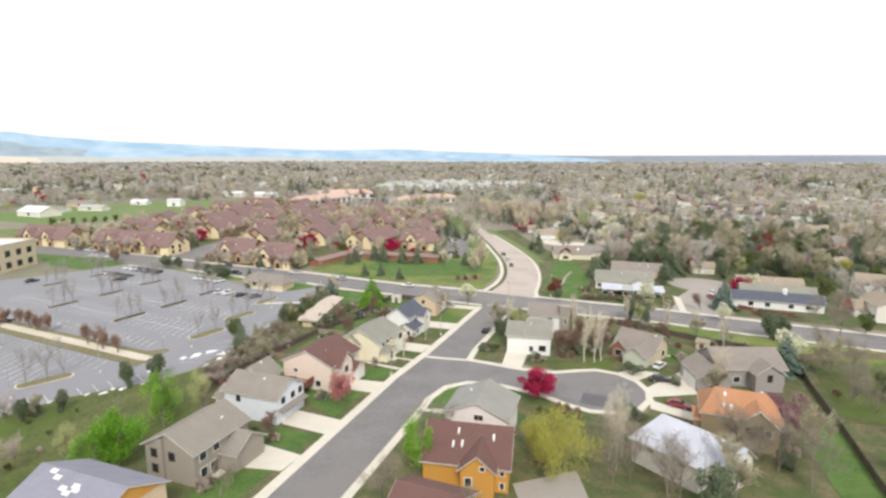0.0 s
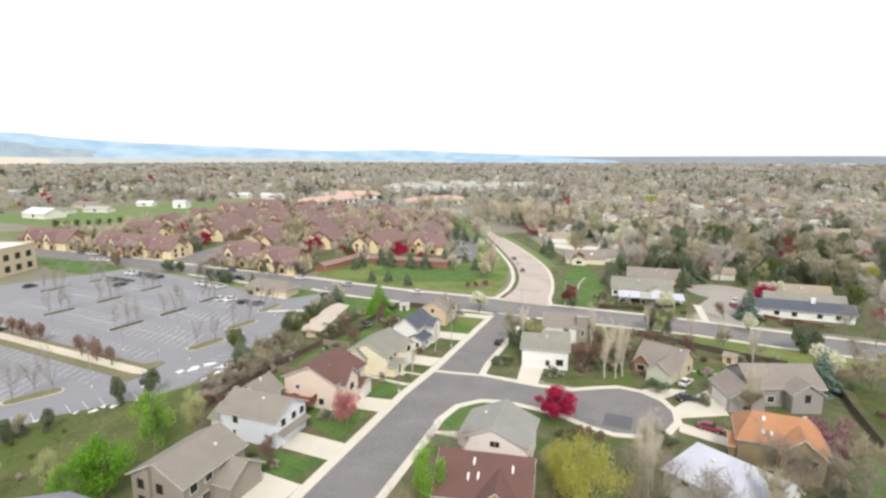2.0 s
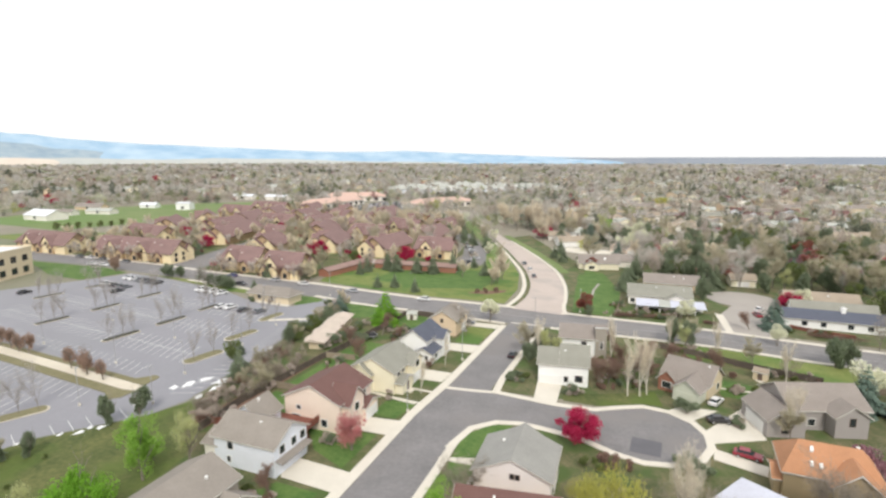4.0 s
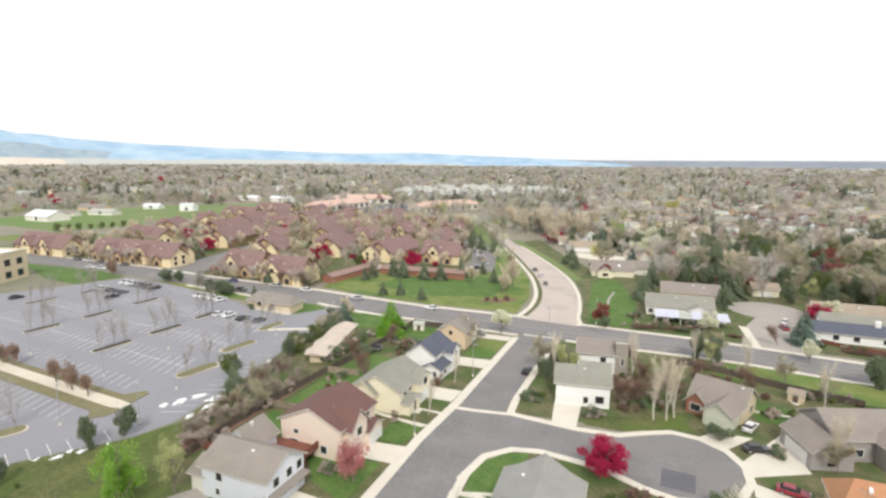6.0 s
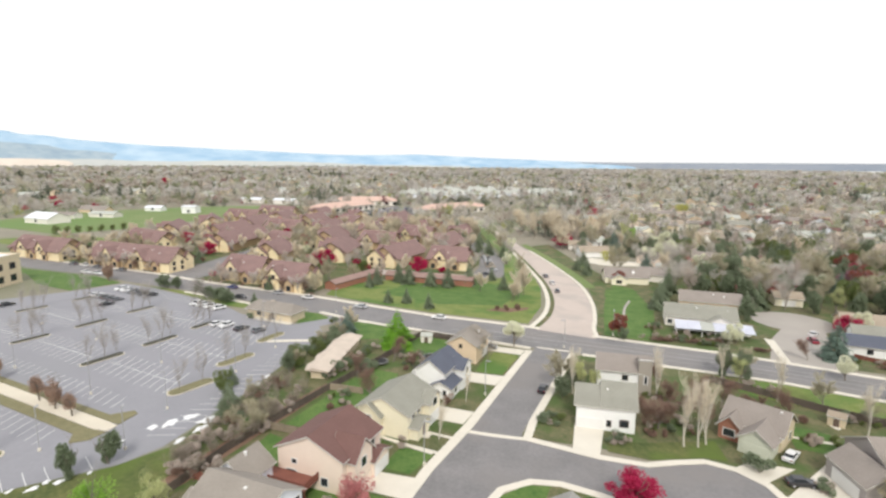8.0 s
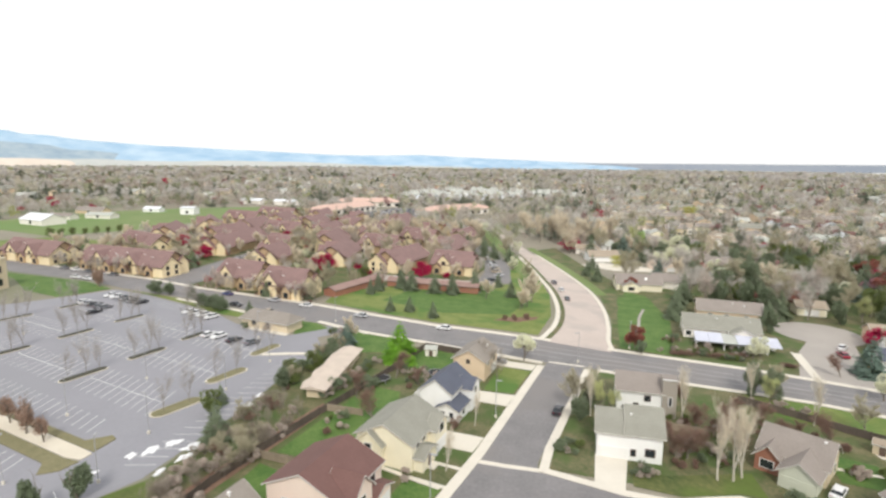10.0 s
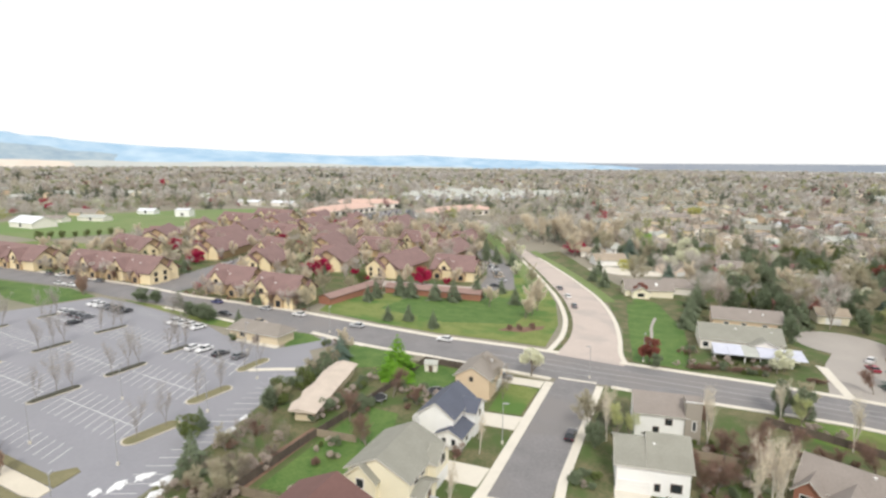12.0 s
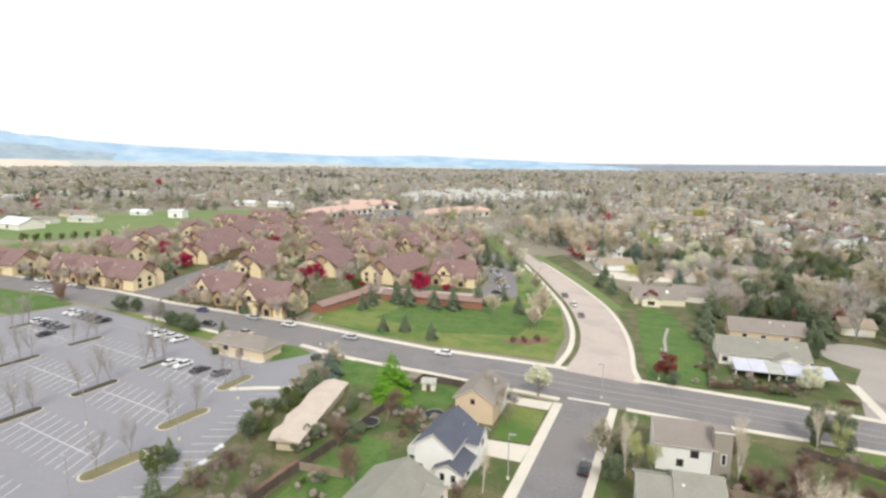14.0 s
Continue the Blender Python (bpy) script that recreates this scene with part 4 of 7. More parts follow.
# single-storey house with sage garage
h = house(16.6, 143.2, -29, "single-storey house with mauve-taupe roof and sage garage", 15, 14)
volume(h, -6.4, 3.8, -2.6, 5.8, 3.4, 6.4, "x", W["sand"], R["mauve"])
volume(h, -2.0, 3.4, -7.2, 0.4, 3.0, 5.0, "y", W["mint"], R["mauve"])
volume(h, -6.4, -2.6, -4.4, 0, 3.0, 4.9, "y", M["brick_red"], R["mauve"])
garage_door(h, "S", -7.2, 0.7, 4.5, 2.2, W["mint"])
window(h, "S", -4.4, -4.5, 0.9, 2.0, 1.4)
window(h, "E", 3.8, 3.0, 0.9, 1.4, 1.3)
roof_vent(h, 2.5, 1, 6.0)

# house with the white garage
h = house(34, 134, 13, "taupe-roofed house with a white double garage", 20, 16)
volume(h, -3.6, 11.0, -3.6, 7.6, 4.2, 7.2, "x", W["mauve"], R["mauve"])
volume(h, -9.6, -2.6, -7.0, 2.6, 3.3, 5.6, "y", W["mauve"], R["mauve"], over=0.2)
volume(h, 3.0, 9.0, -6.6, -3.0, 4.2, 6.2, "y", W["mauve"], R["mauve"])
garage_door(h, "W", -9.6, -2.4, 6.6, 2.5)
window(h, "S", -6.6, 6.0, 2.4, 1.0, 1.5, M["brown_trim"])
window(h, "S", -3.6, 0.4, 1.0, 1.4, 1.3)
window(h, "S", -7.0, -6.2, 1.0, 1.3, 1.2, M["brown_trim"])

# orange-roofed house
h = house(30.4, 107.4, -8, "olive-tan house with faded orange shingle roof", 16, 10)
volume(h, -7.0, 5.6, -3.8, 5.0, 5.0, 8.1, "x", W["olive"], R["orange"], hip=2.2)
volume(h, -1.2, 4.8, -6.2, -2.0, 5.0, 7.6, "y", W["olive"], R["orange"], trim=M["white_trim"])
volume(h, -8.0, -6.6, -3.0, 2.2, 3.0, 3.9, "x", W["olive"], R["orange"])
for u, v, z in ((-3.2, -0.7, 7.45), (-3.4, -2.7, 6.05), (-2.2, -2.8, 5.98)):
    skylight(h, u, v, z, 0.7, "y", 0.45, 0.6)
window(h, "S", -6.2, 0.4, 3.0, 0.9, 1.2, M["brown_trim"])
window(h, "S", -6.2, 3.4, 3.0, 1.0, 1.2)
window(h, "E", 4.8, -4.6, 3.0, 1.0, 1.3)
window(h, "E", 4.8, -4.6, 0.8, 1.6, 1.6)
roof_vent(h, 3.0, 1.0, 8.0)

# pale lavender-grey roofed house
h = house(17.8, 92.6, -38, "house with a very pale lavender-grey roof", 14, 14)
volume(h, -6.0, 5.6, -5.2, 5.6, 4.4, 7.6, "x", W["offwhite"], R["lavender"], hip=2.0)
volume(h, 3.6, 8.8, -1.0, 5.2, 4.0, 6.4, "x", W["offwhite"], R["lavender"])
window(h, "S", -5.2, -2.6, 3.2, 1.2, 1.3)
window(h, "S", -5.2, 2.6, 3.2, 1.2, 1.3)
window(h, "E", 8.8, 2.2, 3.0, 1.3, 1.3, M["brown_trim"])
roof_vent(h, -0.5, -1.6, 6.8)
roof_vent(h, 2.0, -3.6, 5.7)

# white gabled house on the inner corner
h = house(-16.2, 95.6, -3, "pale rose-white house with grey gable roof", 12, 11)
volume(h, -5.8, 5.6, -5.0, 5.2, 5.2, 7.7, "y", W["rose"], R["stone"])
volume(h, -4.6, 3.0, 4.8, 10.5, 3.0, 5.4, "y", W["rose"], R["stone"])
window(h, "S", -5.0, 0.0, 4.6, 0.5, 0.7, M["brown_trim"], 1)
window(h, "S", -5.0, 0.8, 4.6, 0.5, 0.7, M["brown_trim"], 1)
window(h, "S", -5.0, 0.0, 1.9, 0.5, 0.7, M["brown_trim"], 1)
window(h, "S", -5.0, 0.8, 1.9, 0.5, 0.7, M["brown_trim"], 1)
window(h, "E", 5.6, -2.0, 1.2, 1.6, 1.4)
window(h, "E", 5.6, 2.4, 3.4, 1.2, 1.3)
garage_door(h, "N", 10.5, -0.8, 4.9)
roof_vent(h, -2.6, 1.5, 6.8)

# brown-roofed ochre house
h = house(-15.9, 83.4, 3, "ochre-orange house with red-brown shingle roof", 14, 10)
volume(h, -6.6, 6.6, -6.4, 4.6, 4.2, 7.9, "x", W["orange"], R["brown"])
volume(h, -0.4, 4.6, -8.4, -3.0, 4.6, 6.8, "y", W["orange"], R["brown"])
volume(h, -7.4, -5.4, -2.0, 2.4, 2.8, 4.0, "x", W["orange"], R["brown"])
for px, py, z in ((-2.2, -4.3, 5.9), (-0.8, -4.1, 6.05), (-1.6, -2.4, 7.2), (4.0, -2.9, 6.85)):
    skylight(h, px, py, z, 0.65, "y", 0.3, 0.8)
window(h, "S", -8.4, 2.9, 4.5, 0.7, 0.6)
window(h, "S", -8.4, 0.8, 1.8, 1.0, 1.3)
for z in (1.0, 3.2):
    window(h, "S", -6.4, 5.7, z - 0.4, 0.6, 1.0)
window(h, "E", 6.6, 1.8, 3.2, 1.2, 1.3)
h = house(-17.6, 65.0, -8, "house with a red-brown shingle roof", 12, 10)
volume(h, -4.6, 4.6, -5, 5, 4.8, 7.2, "x", W["tan"], R["brown"])
window(h, "E", 4.6, 0, 3.0, 1.2, 1.3)
h = house(5.2, 69.5, 10, "small house with a pale blue-grey roof", 10, 8)
volume(h, -5, 5, -4.5, 4.5, 3.2, 5.2, "x", W["offwhite"], R["lavender"])
window(h, "N", 4.5, 0, 1.0, 1.2, 1.2)

# houses beyond the main road
h = house(16.8, 223.4, -2, "long low white house with grey roof and white lean-to", 22, 14)
volume(h, -10.4, 10.4, -6.2, 6.2, 3.4, 6.2, "x", W["offwhite"], R["grey"])
for u in (-9, -6.2):
    window(h, "S", -6.2, u, 1.0, 1.4, 1.3)
for px, pz in ((-6, 5.0), (-1, 5.6), (4, 5.2), (8, 5.4)):
    roof_vent(h, px, -1.8, pz - 0.2, 0.4)
volume(h, 2.0, 8.6, -9.0, -5.6, 3.2, 4.8, "y", W["offwhite"], R["grey"])
for k in range(6):  # sheets of the lean-to, laid side by side
    bm = bmesh.new()
    u = -8.0 + 3.65 * k
    e = 0.06 * (k % 2)
    prism(bm, ((u, -15.6, 2.2 + e), (u + 3.6, -15.6, 2.2 + e), (u + 3.6, -8.8, 3.0 + e), (u, -8.8, 3.0 + e)), (0, 0, 0.12))
    part("lean_to_sheet", bm, R["lavender"] if k not in (2,) else R["palegrey"], h, "pale bluish-white roof sheet")
    bm = bmesh.new()
    box(bm, u + 0.1, u + 0.35, -15.2, -14.95, -0.3, 2.25)
    part("post", bm, M["white_trim"], h)
bm = bmesh.new()
box(bm, -7.8, 13.6, -9.6, -9.4, -0.3, 2.85)
part("lean_to_wall", bm, W["white"], h)
for u in (-5, -1, 4, 9):
    window(h, "S", -9.6, u, 0.5, 1.8, 1.5, M["brown_trim"])
h = house(23.5, 246.5, -3, "low house with brown shingle roof", 22, 10)
volume(h, -10, 10, -5, 5, 3.2, 5.8, "x", W["tan"], R["mauve"])
roof_vent(h, 1, -1.5, 5.2, 0.4), roof_vent(h, 4.5, -2.5, 4.8, 0.4)
for u in (-6, -1, 5):
    window(h, "S", -5, u, 1.0, 1.3, 1.2)
h = house(52.5, 262.5, 0, "small tan garage house at the turning circle", 10, 8)
volume(h, -4.6, 4.6, -4, 4, 3.0, 4.8, "x", W["cream"], R["tan"])
garage_door(h, "S", -4, 0, 4.6)
h = house(66, 210.5, -6, "long white house with near-black front roof", 28, 15)
volume(h, -13.5, 13.5, -7.0, 0.4, 3.0, 5.2, "x", W["white"], R["slate"])
volume(h, -10.0, 13.0, 0.2, 8.0, 3.6, 6.2, "x", W["white"], R["grey"])
for u in (-8, -3, 4, 9):
    window(h, "S", -7.0, u, 0.9, 1.5, 1.4)
chimney(h, 2.5, -3.5, 3.0, 6.4, W["white"], 1.2)
h = house(70, 231, -4, "low house with tan shingle roof", 24, 10)
volume(h, -11, 11, -5, 5, 3.2, 5.8, "x", W["tan"], R["tan"])
roof_vent(h, 2, -2, 5.0, 0.5)
h = house(110, 238, -14, "white two-storey house with brown roof", 16, 12)
volume(h, -8, 8, -6, 6, 5.2, 7.6, "x", W["white"], R["tan"])
volume(h, -6, 6, -10, -5.6, 2.8, 4.2, "x", W["palebl"], R["palegrey"])
for u in (-5, 0, 5):
    window(h, "S", -6, u, 3.6, 1.4, 1.2)
h = house(-5.0, 281, 8, "low cream house with mauve-brown roof", 15, 10)
volume(h, -8.5, 9.5, -4.4, 5.6, 3.0, 6.0, "x", W["cream"], R["mauve"])
volume(h, -6.4, 0, -7.5, -3, 2.8, 4.6, "y", W["cream"], R["mauve"])
window(h, "S", -7.5, -3.2, 0.9, 2.2, 1.2, M["brown_trim"])
skylight(h, 3.4, -2.0, 4.6, 0.55, "y", 1.0, 1.2)
h = house(9, 290, -8, "low house with brown roof and white gable", 15, 10)
volume(h, -7, 7, -4.4, 4.6, 3.0, 5.6, "x", W["offwhite"], R["mauve"])
volume(h, -7, -3, -6.4, -3, 2.8, 4.6, "y", W["white"], R["mauve"])
h = house(-20, 346, 20, "low cream house with pale roof", 15, 10)
volume(h, -8, 8, -5, 5, 3.0, 5.6, "x", W["white"], R["tan"])

# small building in the car park
h = thing("pavilion", -114.8, 182.6, -8, "small tan stucco building with a taupe hipped roof", "building")
keep_off(rect(-114.8, 182.6, 20, 9, -8))
volume(h, -8.8, 8.8, -3.2, 3.6, 3.0, 4.9, "x", W["sand"], R["taupe"], over=0.7, hip=1.5)
entry_door(h, "S", -3.2, 1.5, M["brown_trim"])
window(h, "S", -3.2, -4, 1.0, 1.4, 1.2, M["brown_trim"])
bm = bmesh.new()
box(bm, -10.5, 9.8, -5.2, -3.2, 0.0, 0.16)
part("step", bm, M["concrete"], h)

# long low shed beside the gardens
h = thing("long_shed", -78.0, 154.6, 8, "long low shed with a pale pinkish roof", "shed")
keep_off(rect(-78, 154.6, 10, 31, 8))
pinkish = shingle("pale_pinkish_roof", (0.57, 0.485, 0.41), 0.16)
bm = bmesh.new()
edge = [(-3.2, -13.6), (-4.0, -10.2), (-3.3, -7.4), (-4.1, -4), (-3.4, 0.5), (-3.9, 7), (-3.0, 13.4)]
rows = []
for px, py in edge:
    rows.append([bm.verts.new((q, py, z)) for q, z in ((px, 2.25), (px, 2.45), (px * 0.35, 2.95), (2.6, 2.3), (2.6, 2.1))])
for r0, r1 in zip(rows, rows[1:]):
    for k in range(5):
        bm.faces.new((r0[k], r0[(k + 1) % 5], r1[(k + 1) % 5], r1[k]))
bm.faces.new(rows[0][::-1]), bm.faces.new(rows[-1])
bmesh.ops.recalc_face_normals(bm, faces=bm.faces[:])
part("roof", bm, pinkish, h, "pale pinkish low roof")
bm = bmesh.new()
box(bm, -2.2, 1.9, -12.6, 12.4, -0.4, 2.3)
part("wall", bm, W["sand"], h)

# office building beside the car park
h = thing("office_building", -249, 175, 14, "tan two-storey office building with flat pale roof", "building")
keep_off(rect(-249, 175, 34, 34, 14))
bm = bmesh.new()
box(bm, -15, 15, -13, 13, -1, 11.0)
part("wall", bm, W["sand"], h)
bm = bmesh.new()
box(bm, -14.6, 14.6, -12.6, 12.6, 11.0, 11.1)
part("roof", bm, R["white"], h, "white flat roof membrane")
bm = bmesh.new()
for a in ((-15.2, 15.2, -13.2, -12.7), (-15.2, 15.2, 12.7, 13.2), (-15.2, -14.7, -12.7, 12.7), (14.7, 15.2, -12.7, 12.7)):
    box(bm, *a, 10.9, 11.7)
part("parapet", bm, W["sand"], h)
for u in (-11, -4, 4, 11):
    for z in (1.4, 6.2):
        window(h, "S", -13, u, z, 3.0, 2.4, M["brown_trim"])
for u in (-9, -3, 3, 9):
    for z in (1.4, 6.2):
        window(h, "E", 15, u, z, 2.6, 2.4, M["brown_trim"])


# ---- apartment complex ----
W["apt"] = siding("yellow_ochre_stucco", (0.50, 0.37, 0.225))
W["apt_pale"] = siding("pale_straw_stucco", (0.82, 0.69, 0.45))
R["garage"] = shingle("faded_pink_brown_shingles", (0.30, 0.20, 0.175), 0.2)
R["apt"] = shingle("plum_brown_shingles", (0.235, 0.15, 0.14), 0.2)


def apartment(x, y, turn, length, depth=15.0, eave=5.0, ridge=10.0):
    keep_off(rect(x, y, length + 3, depth + 3, turn))
    a = thing("apartment_block", x, y, turn, "yellow apartment block with plum-brown shingle roof and pale gables", "apartment block", "apartment blocks of the complex")
    hl, hd = length / 2, depth / 2
    volume(a, -hl, hl, -hd, hd, eave, ridge, "x", W["apt"], R["apt"], 1.1, M["brown_trim"])
    k = max(2, int(length / 11.5))
    for i in range(k):  # small porch gables
        u = -hl + length * (i + 0.5) / k + (1.2 if i % 2 else -1.2)
        volume(a, u - 1.9, u + 1.9, -hd - 1.8, -hd + 1.5, 3.4, 5.4, "y", W["apt"], R["apt"], 0.4, M["brown_trim"])
        window(a, "S", -hd - 1.8, u, 0.6, 1.8, 2.0, M["brown_trim"])
    for i in range(2 * k):
        u = -hl + length * (i + 0.5) / (2 * k) + 3.9
        if u < hl - 1 and i % 2 == 0:
            window(a, "S", -hd, u, 3.0, 1.5, 1.5, M["brown_trim"])
            window(a, "S", -hd, u, 0.8, 1.5, 1.6, M["brown_trim"])
            bm = bmesh.new()
            prof = ((-hd, 2.7), (-hd - 1.5, 2.7), (-hd - 1.5, 3.7), (-hd - 1.42, 3.7), (-hd - 1.42, 2.85), (-hd, 2.85))
            sides = [[bm.verts.new((e, yy, zz)) for yy, zz in prof] for e in (u - 1.4, u + 1.4)]
            bm.faces.new(sides[0]), bm.faces.new(sides[1][::-1])
            for q in range(6):
                bm.faces.new((sides[0][q], sides[1][q], sides[1][(q + 1) % 6], sides[0][(q + 1) % 6]))
            part("balcony", bm, W["apt_pale"], a, "straw-coloured balcony")
    for u in ((-hl * 0.45, hl * 0.35) if length > 24 else (-hl * 0.3,)):  # broad cross gables
        volume(a, u - 3.2, u + 3.2, -hd - 0.9, -1.0, eave + 0.5, ridge - 0.9, "y", W["apt_pale"], R["apt"], 0.5, M["brown_trim"])
        window(a, "S", -hd - 0.9, u, 4.4, 1.6, 1.5, M["brown_trim"])
    volume(a, hl - 5.4, hl + 2.4, -hd - 1.0, 1.2, eave - 0.2, ridge - 1.4, "x", W["apt_pale"], R["apt"], 0.6, M["brown_trim"])
    volume(a, hl - 3.0, hl + 1.2, 0.6, hd - 1.0, eave - 0.4, ridge - 2.0, "x", W["apt_pale"], R["apt"], 0.5, M["brown_trim"])
    for z in (0.8, 3.1):
        for u in (-5.6, -1.2):
            window(a, "E", hl + 2.4, u, z, 1.3, 1.5, M["brown_trim"])
    for i in range(5 + k):
        u = -hl + length * (i + 0.6) / (5 + k)
        roof_vent(a, u, -2.6 - 1.2 * (i % 2), ridge - 0.15 - (2.6 + 1.2 * (i % 2)) * (ridge - eave) / hd, 0.75)
    return a


for x, y, t, ln in (
    (-283, 238, -6, 36), (-222, 234.5, -5, 50), (-157.5, 228.6, -7, 18), (-133.0, 221.8, -7, 17),
    (-258, 278, -18, 34), (-217, 301, -83, 44), (-173, 270, -82, 18), (-147, 289, -78, 30), (-112, 286, -100, 28), (-85.5, 286, -4, 17),
    (-279, 318, -60, 30), (-243, 326, -86, 32), (-188, 302, -20, 18), (-171, 326, -78, 30), (-139, 325, -12, 22), (-102, 330, -98, 28),
    (-286, 362, -50, 30), (-254, 368, -80, 30), (-222, 358, -10, 26), (-193, 362, -84, 30), (-162, 366, -70, 28), (-128, 360, -20, 24), (-104, 372, -95, 24),
    (-292, 408, -8, 30), (-258, 408, -75, 28), (-226, 400, -84, 28), (-196, 406, -40, 28), (-164, 404, -84, 26), (-132, 402, -60, 24),
    (-286, 446, -6, 34), (-246, 448, -80, 28), (-210, 446, -60, 30), (-172, 442, -84, 28),
):
    apartment(x, y, t, ln)
drape("lane", keep_off([(-196, 217), (-178, 215), (-176, 240), (-186, 262), (-192, 300), (-204, 298), (-200, 258)]), 0.11, M["asphalt"], "grey asphalt lane between apartment blocks", "road")
drape("parking_yard", keep_off([(-70, 262), (-56, 270), (-62, 302), (-76, 345), (-88, 372), (-98, 366), (-78, 318), (-72, 290)]), 0.11, M["asphalt"], "grey asphalt residents' parking yard", "car park")
drape("court", [(-118, 256), (-74, 254), (-72, 268), (-118, 266)], 0.11, M["concrete_pink"], "pale concrete garage court", "car park")
drape("apartment_grounds", [(-300, 226), (-120, 214), (-118, 240), (-75, 262), (-72, 320), (-95, 450), (-300, 465)], 0.05, M["lawn_dull"], "worn planted grounds between apartment blocks", "yard")
for x, y, t, ln in ((-113, 237, 76, 30), (-84, 249, 0, 38)):
    g = thing("garage_row", x, y, t, "row of red-brick garages with brown roof", "garage", "brick garage rows")
    keep_off(rect(x, y, ln, 7, t))
    volume(g, -ln / 2, ln / 2, -2.8, 2.8, 2.5, 3.7, "x", M["brick_red"], R["garage"], 0.3, M["brown_trim"])
    for i in range(int(ln / 3)):
        garage_door(g, "N", 2.8, -ln / 2 + 1.6 + 3 * i, 2.5, 2.1, panels=0)

# ---- shops and townhouses further off ----
for x, y, t, ln, d, col in ((-266, 524, 78, 84, 20, "terracotta"), (-278, 606, 24, 72, 22, "terracotta"), (-164, 566, 57, 80, 26, "terracotta")):
    s = thing("shop_building", x, y, t, "long low shop building with pale terracotta roof", "building", "shop buildings")
    keep_off(rect(x, y, ln, d, t))
    volume(s, -ln / 2, ln / 2, -d / 2, d / 2, 5.0, 9.0, "x", W["offwhite"], R[col], 1.0, hip=d / 2)
    for i in range(int(ln / 9)):
        window(s, "S", -d / 2, -ln / 2 + 6 + 9 * i, 0.6, 4.0, 2.6, M["brown_trim"], 3)
drape("shop_car_park", keep_off([(-250, 494), (-240, 596), (-205, 612), (-180, 560), (-192, 506)]), 0.15, M["asphalt"], "grey asphalt car park before the shops", "car park")
random.seed(11)
for i in range(26):
    x, y = -275 + 27 * (i % 7) + random.uniform(-8, 8), 740 + 52 * (i // 7) + random.uniform(-14, 14) + 0.6 * (i % 7) * 27
    s = thing("townhouse", x, y, random.uniform(-25, 25), "pale grey townhouse with grey roof", "house", "grey townhouses")
    keep_off(rect(x, y, 26, 16))
    volume(s, -11, 11, -6, 6, 6, 9.4, "x", W["palebl"], R["palegrey"])
    volume(s, -4, 3, -8, 0, 6, 8.8, "y", W["white"], R["palegrey"])
    for u in (-8, -1, 7):
        window(s, "S", -6 if u != -1 else -8, u, 3.6, 1.6, 1.6)
# barns by the field
for x, y, t, w, d, e, r, wc, rc in ((-422, 345, -8, 28, 17, 4, 8, "offwhite", "white"), (-378, 446, 10, 13, 9, 6, 7, "white", "white"), (-402, 572, 0, 26, 12, 4, 6, "offwhite", "white"), (-424, 452, 10, 16, 9, 3, 5, "white", "white"),
                                    (-362, 575, 0, 26, 10, 4, 6, "offwhite", "white"), (-418, 392, 5, 24, 10, 3, 5, "offwhite", "palegrey"), (-460, 420, 0, 30, 10, 3, 6, "tan", "mauve"), (-440, 375, 5, 22, 9, 3, 5, "offwhite", "mauve")):
    s = thing("barn", x, y, t, "pale barn beside the playing field", "barn", "barns beside the field")
    keep_off(rect(x, y, w, d, t))
    volume(s, -w / 2, w / 2, -d / 2, d / 2, e, r, "x", W[wc], R[rc])
    window(s, "S", -d / 2, 0, 1.0, 2.5, 2.4)

# ---- scattered neighbourhood houses among the trees ----
random.seed(21)
roofs = ["tan", "mauve", "grey", "palegrey", "taupe", "brown", "mauve", "tan", "palegrey"]
walls = ["offwhite", "cream", "tan", "white", "pinkish", "palebl", "sand"]
bases = []
for i in range(9):
    s = thing("house", 0, -400 - 30 * i, 0, "suburban house with " + ["tan", "mauve-brown", "grey", "pale grey", "taupe", "red-brown", "mauve-brown", "tan", "pale grey"][i] + " roof among trees", "house", "houses of the neighbourhood")
    ww, dd = random.uniform(12, 17), random.uniform(9, 11)
    e = random.choice((3.0, 3.2, 5.2))
    volume(s, -ww / 2, ww / 2, -dd / 2, dd / 2, e, e + 2.6, "x", W[walls[i % 7]], R[roofs[i]])
    volume(s, -ww / 2 + 1, -ww / 2 + 7, -dd / 2 - 3.5, 0, 3.0, 5.2, "y", W[walls[i % 7]], R[roofs[i]])
    window(s, "S", -dd / 2, 2.0, 1.0, 1.6, 1.4)
    window(s, "S", -dd / 2, 5.0, 1.0, 1.4, 1.4)
    garage_door(s, "S", -dd / 2 - 3.5, -ww / 2 + 4, 4.6, panels=1)
    bases.append(s)
spots = []
for x in range(-20, 620, 27):
    for y in range(205, 800, 38):
        px, py = x + random.uniform(-9, 9), y + random.uniform(-15, 15)
        if px > (y - 30) * 0.9 + 60 or px < -16 - (y - 240) * 0.42:
            continue
        if px < 88 and py < 300:
            continue
        spots.append((px, py))
ok = free_of(np.array([p[0] for p in spots]), np.array([p[1] for p in spots]), 9.0)
spots = sorted((p for p, k in zip(spots, ok) if k), key=lambda p: p[0] ** 2 + p[1] ** 2)
rest = []
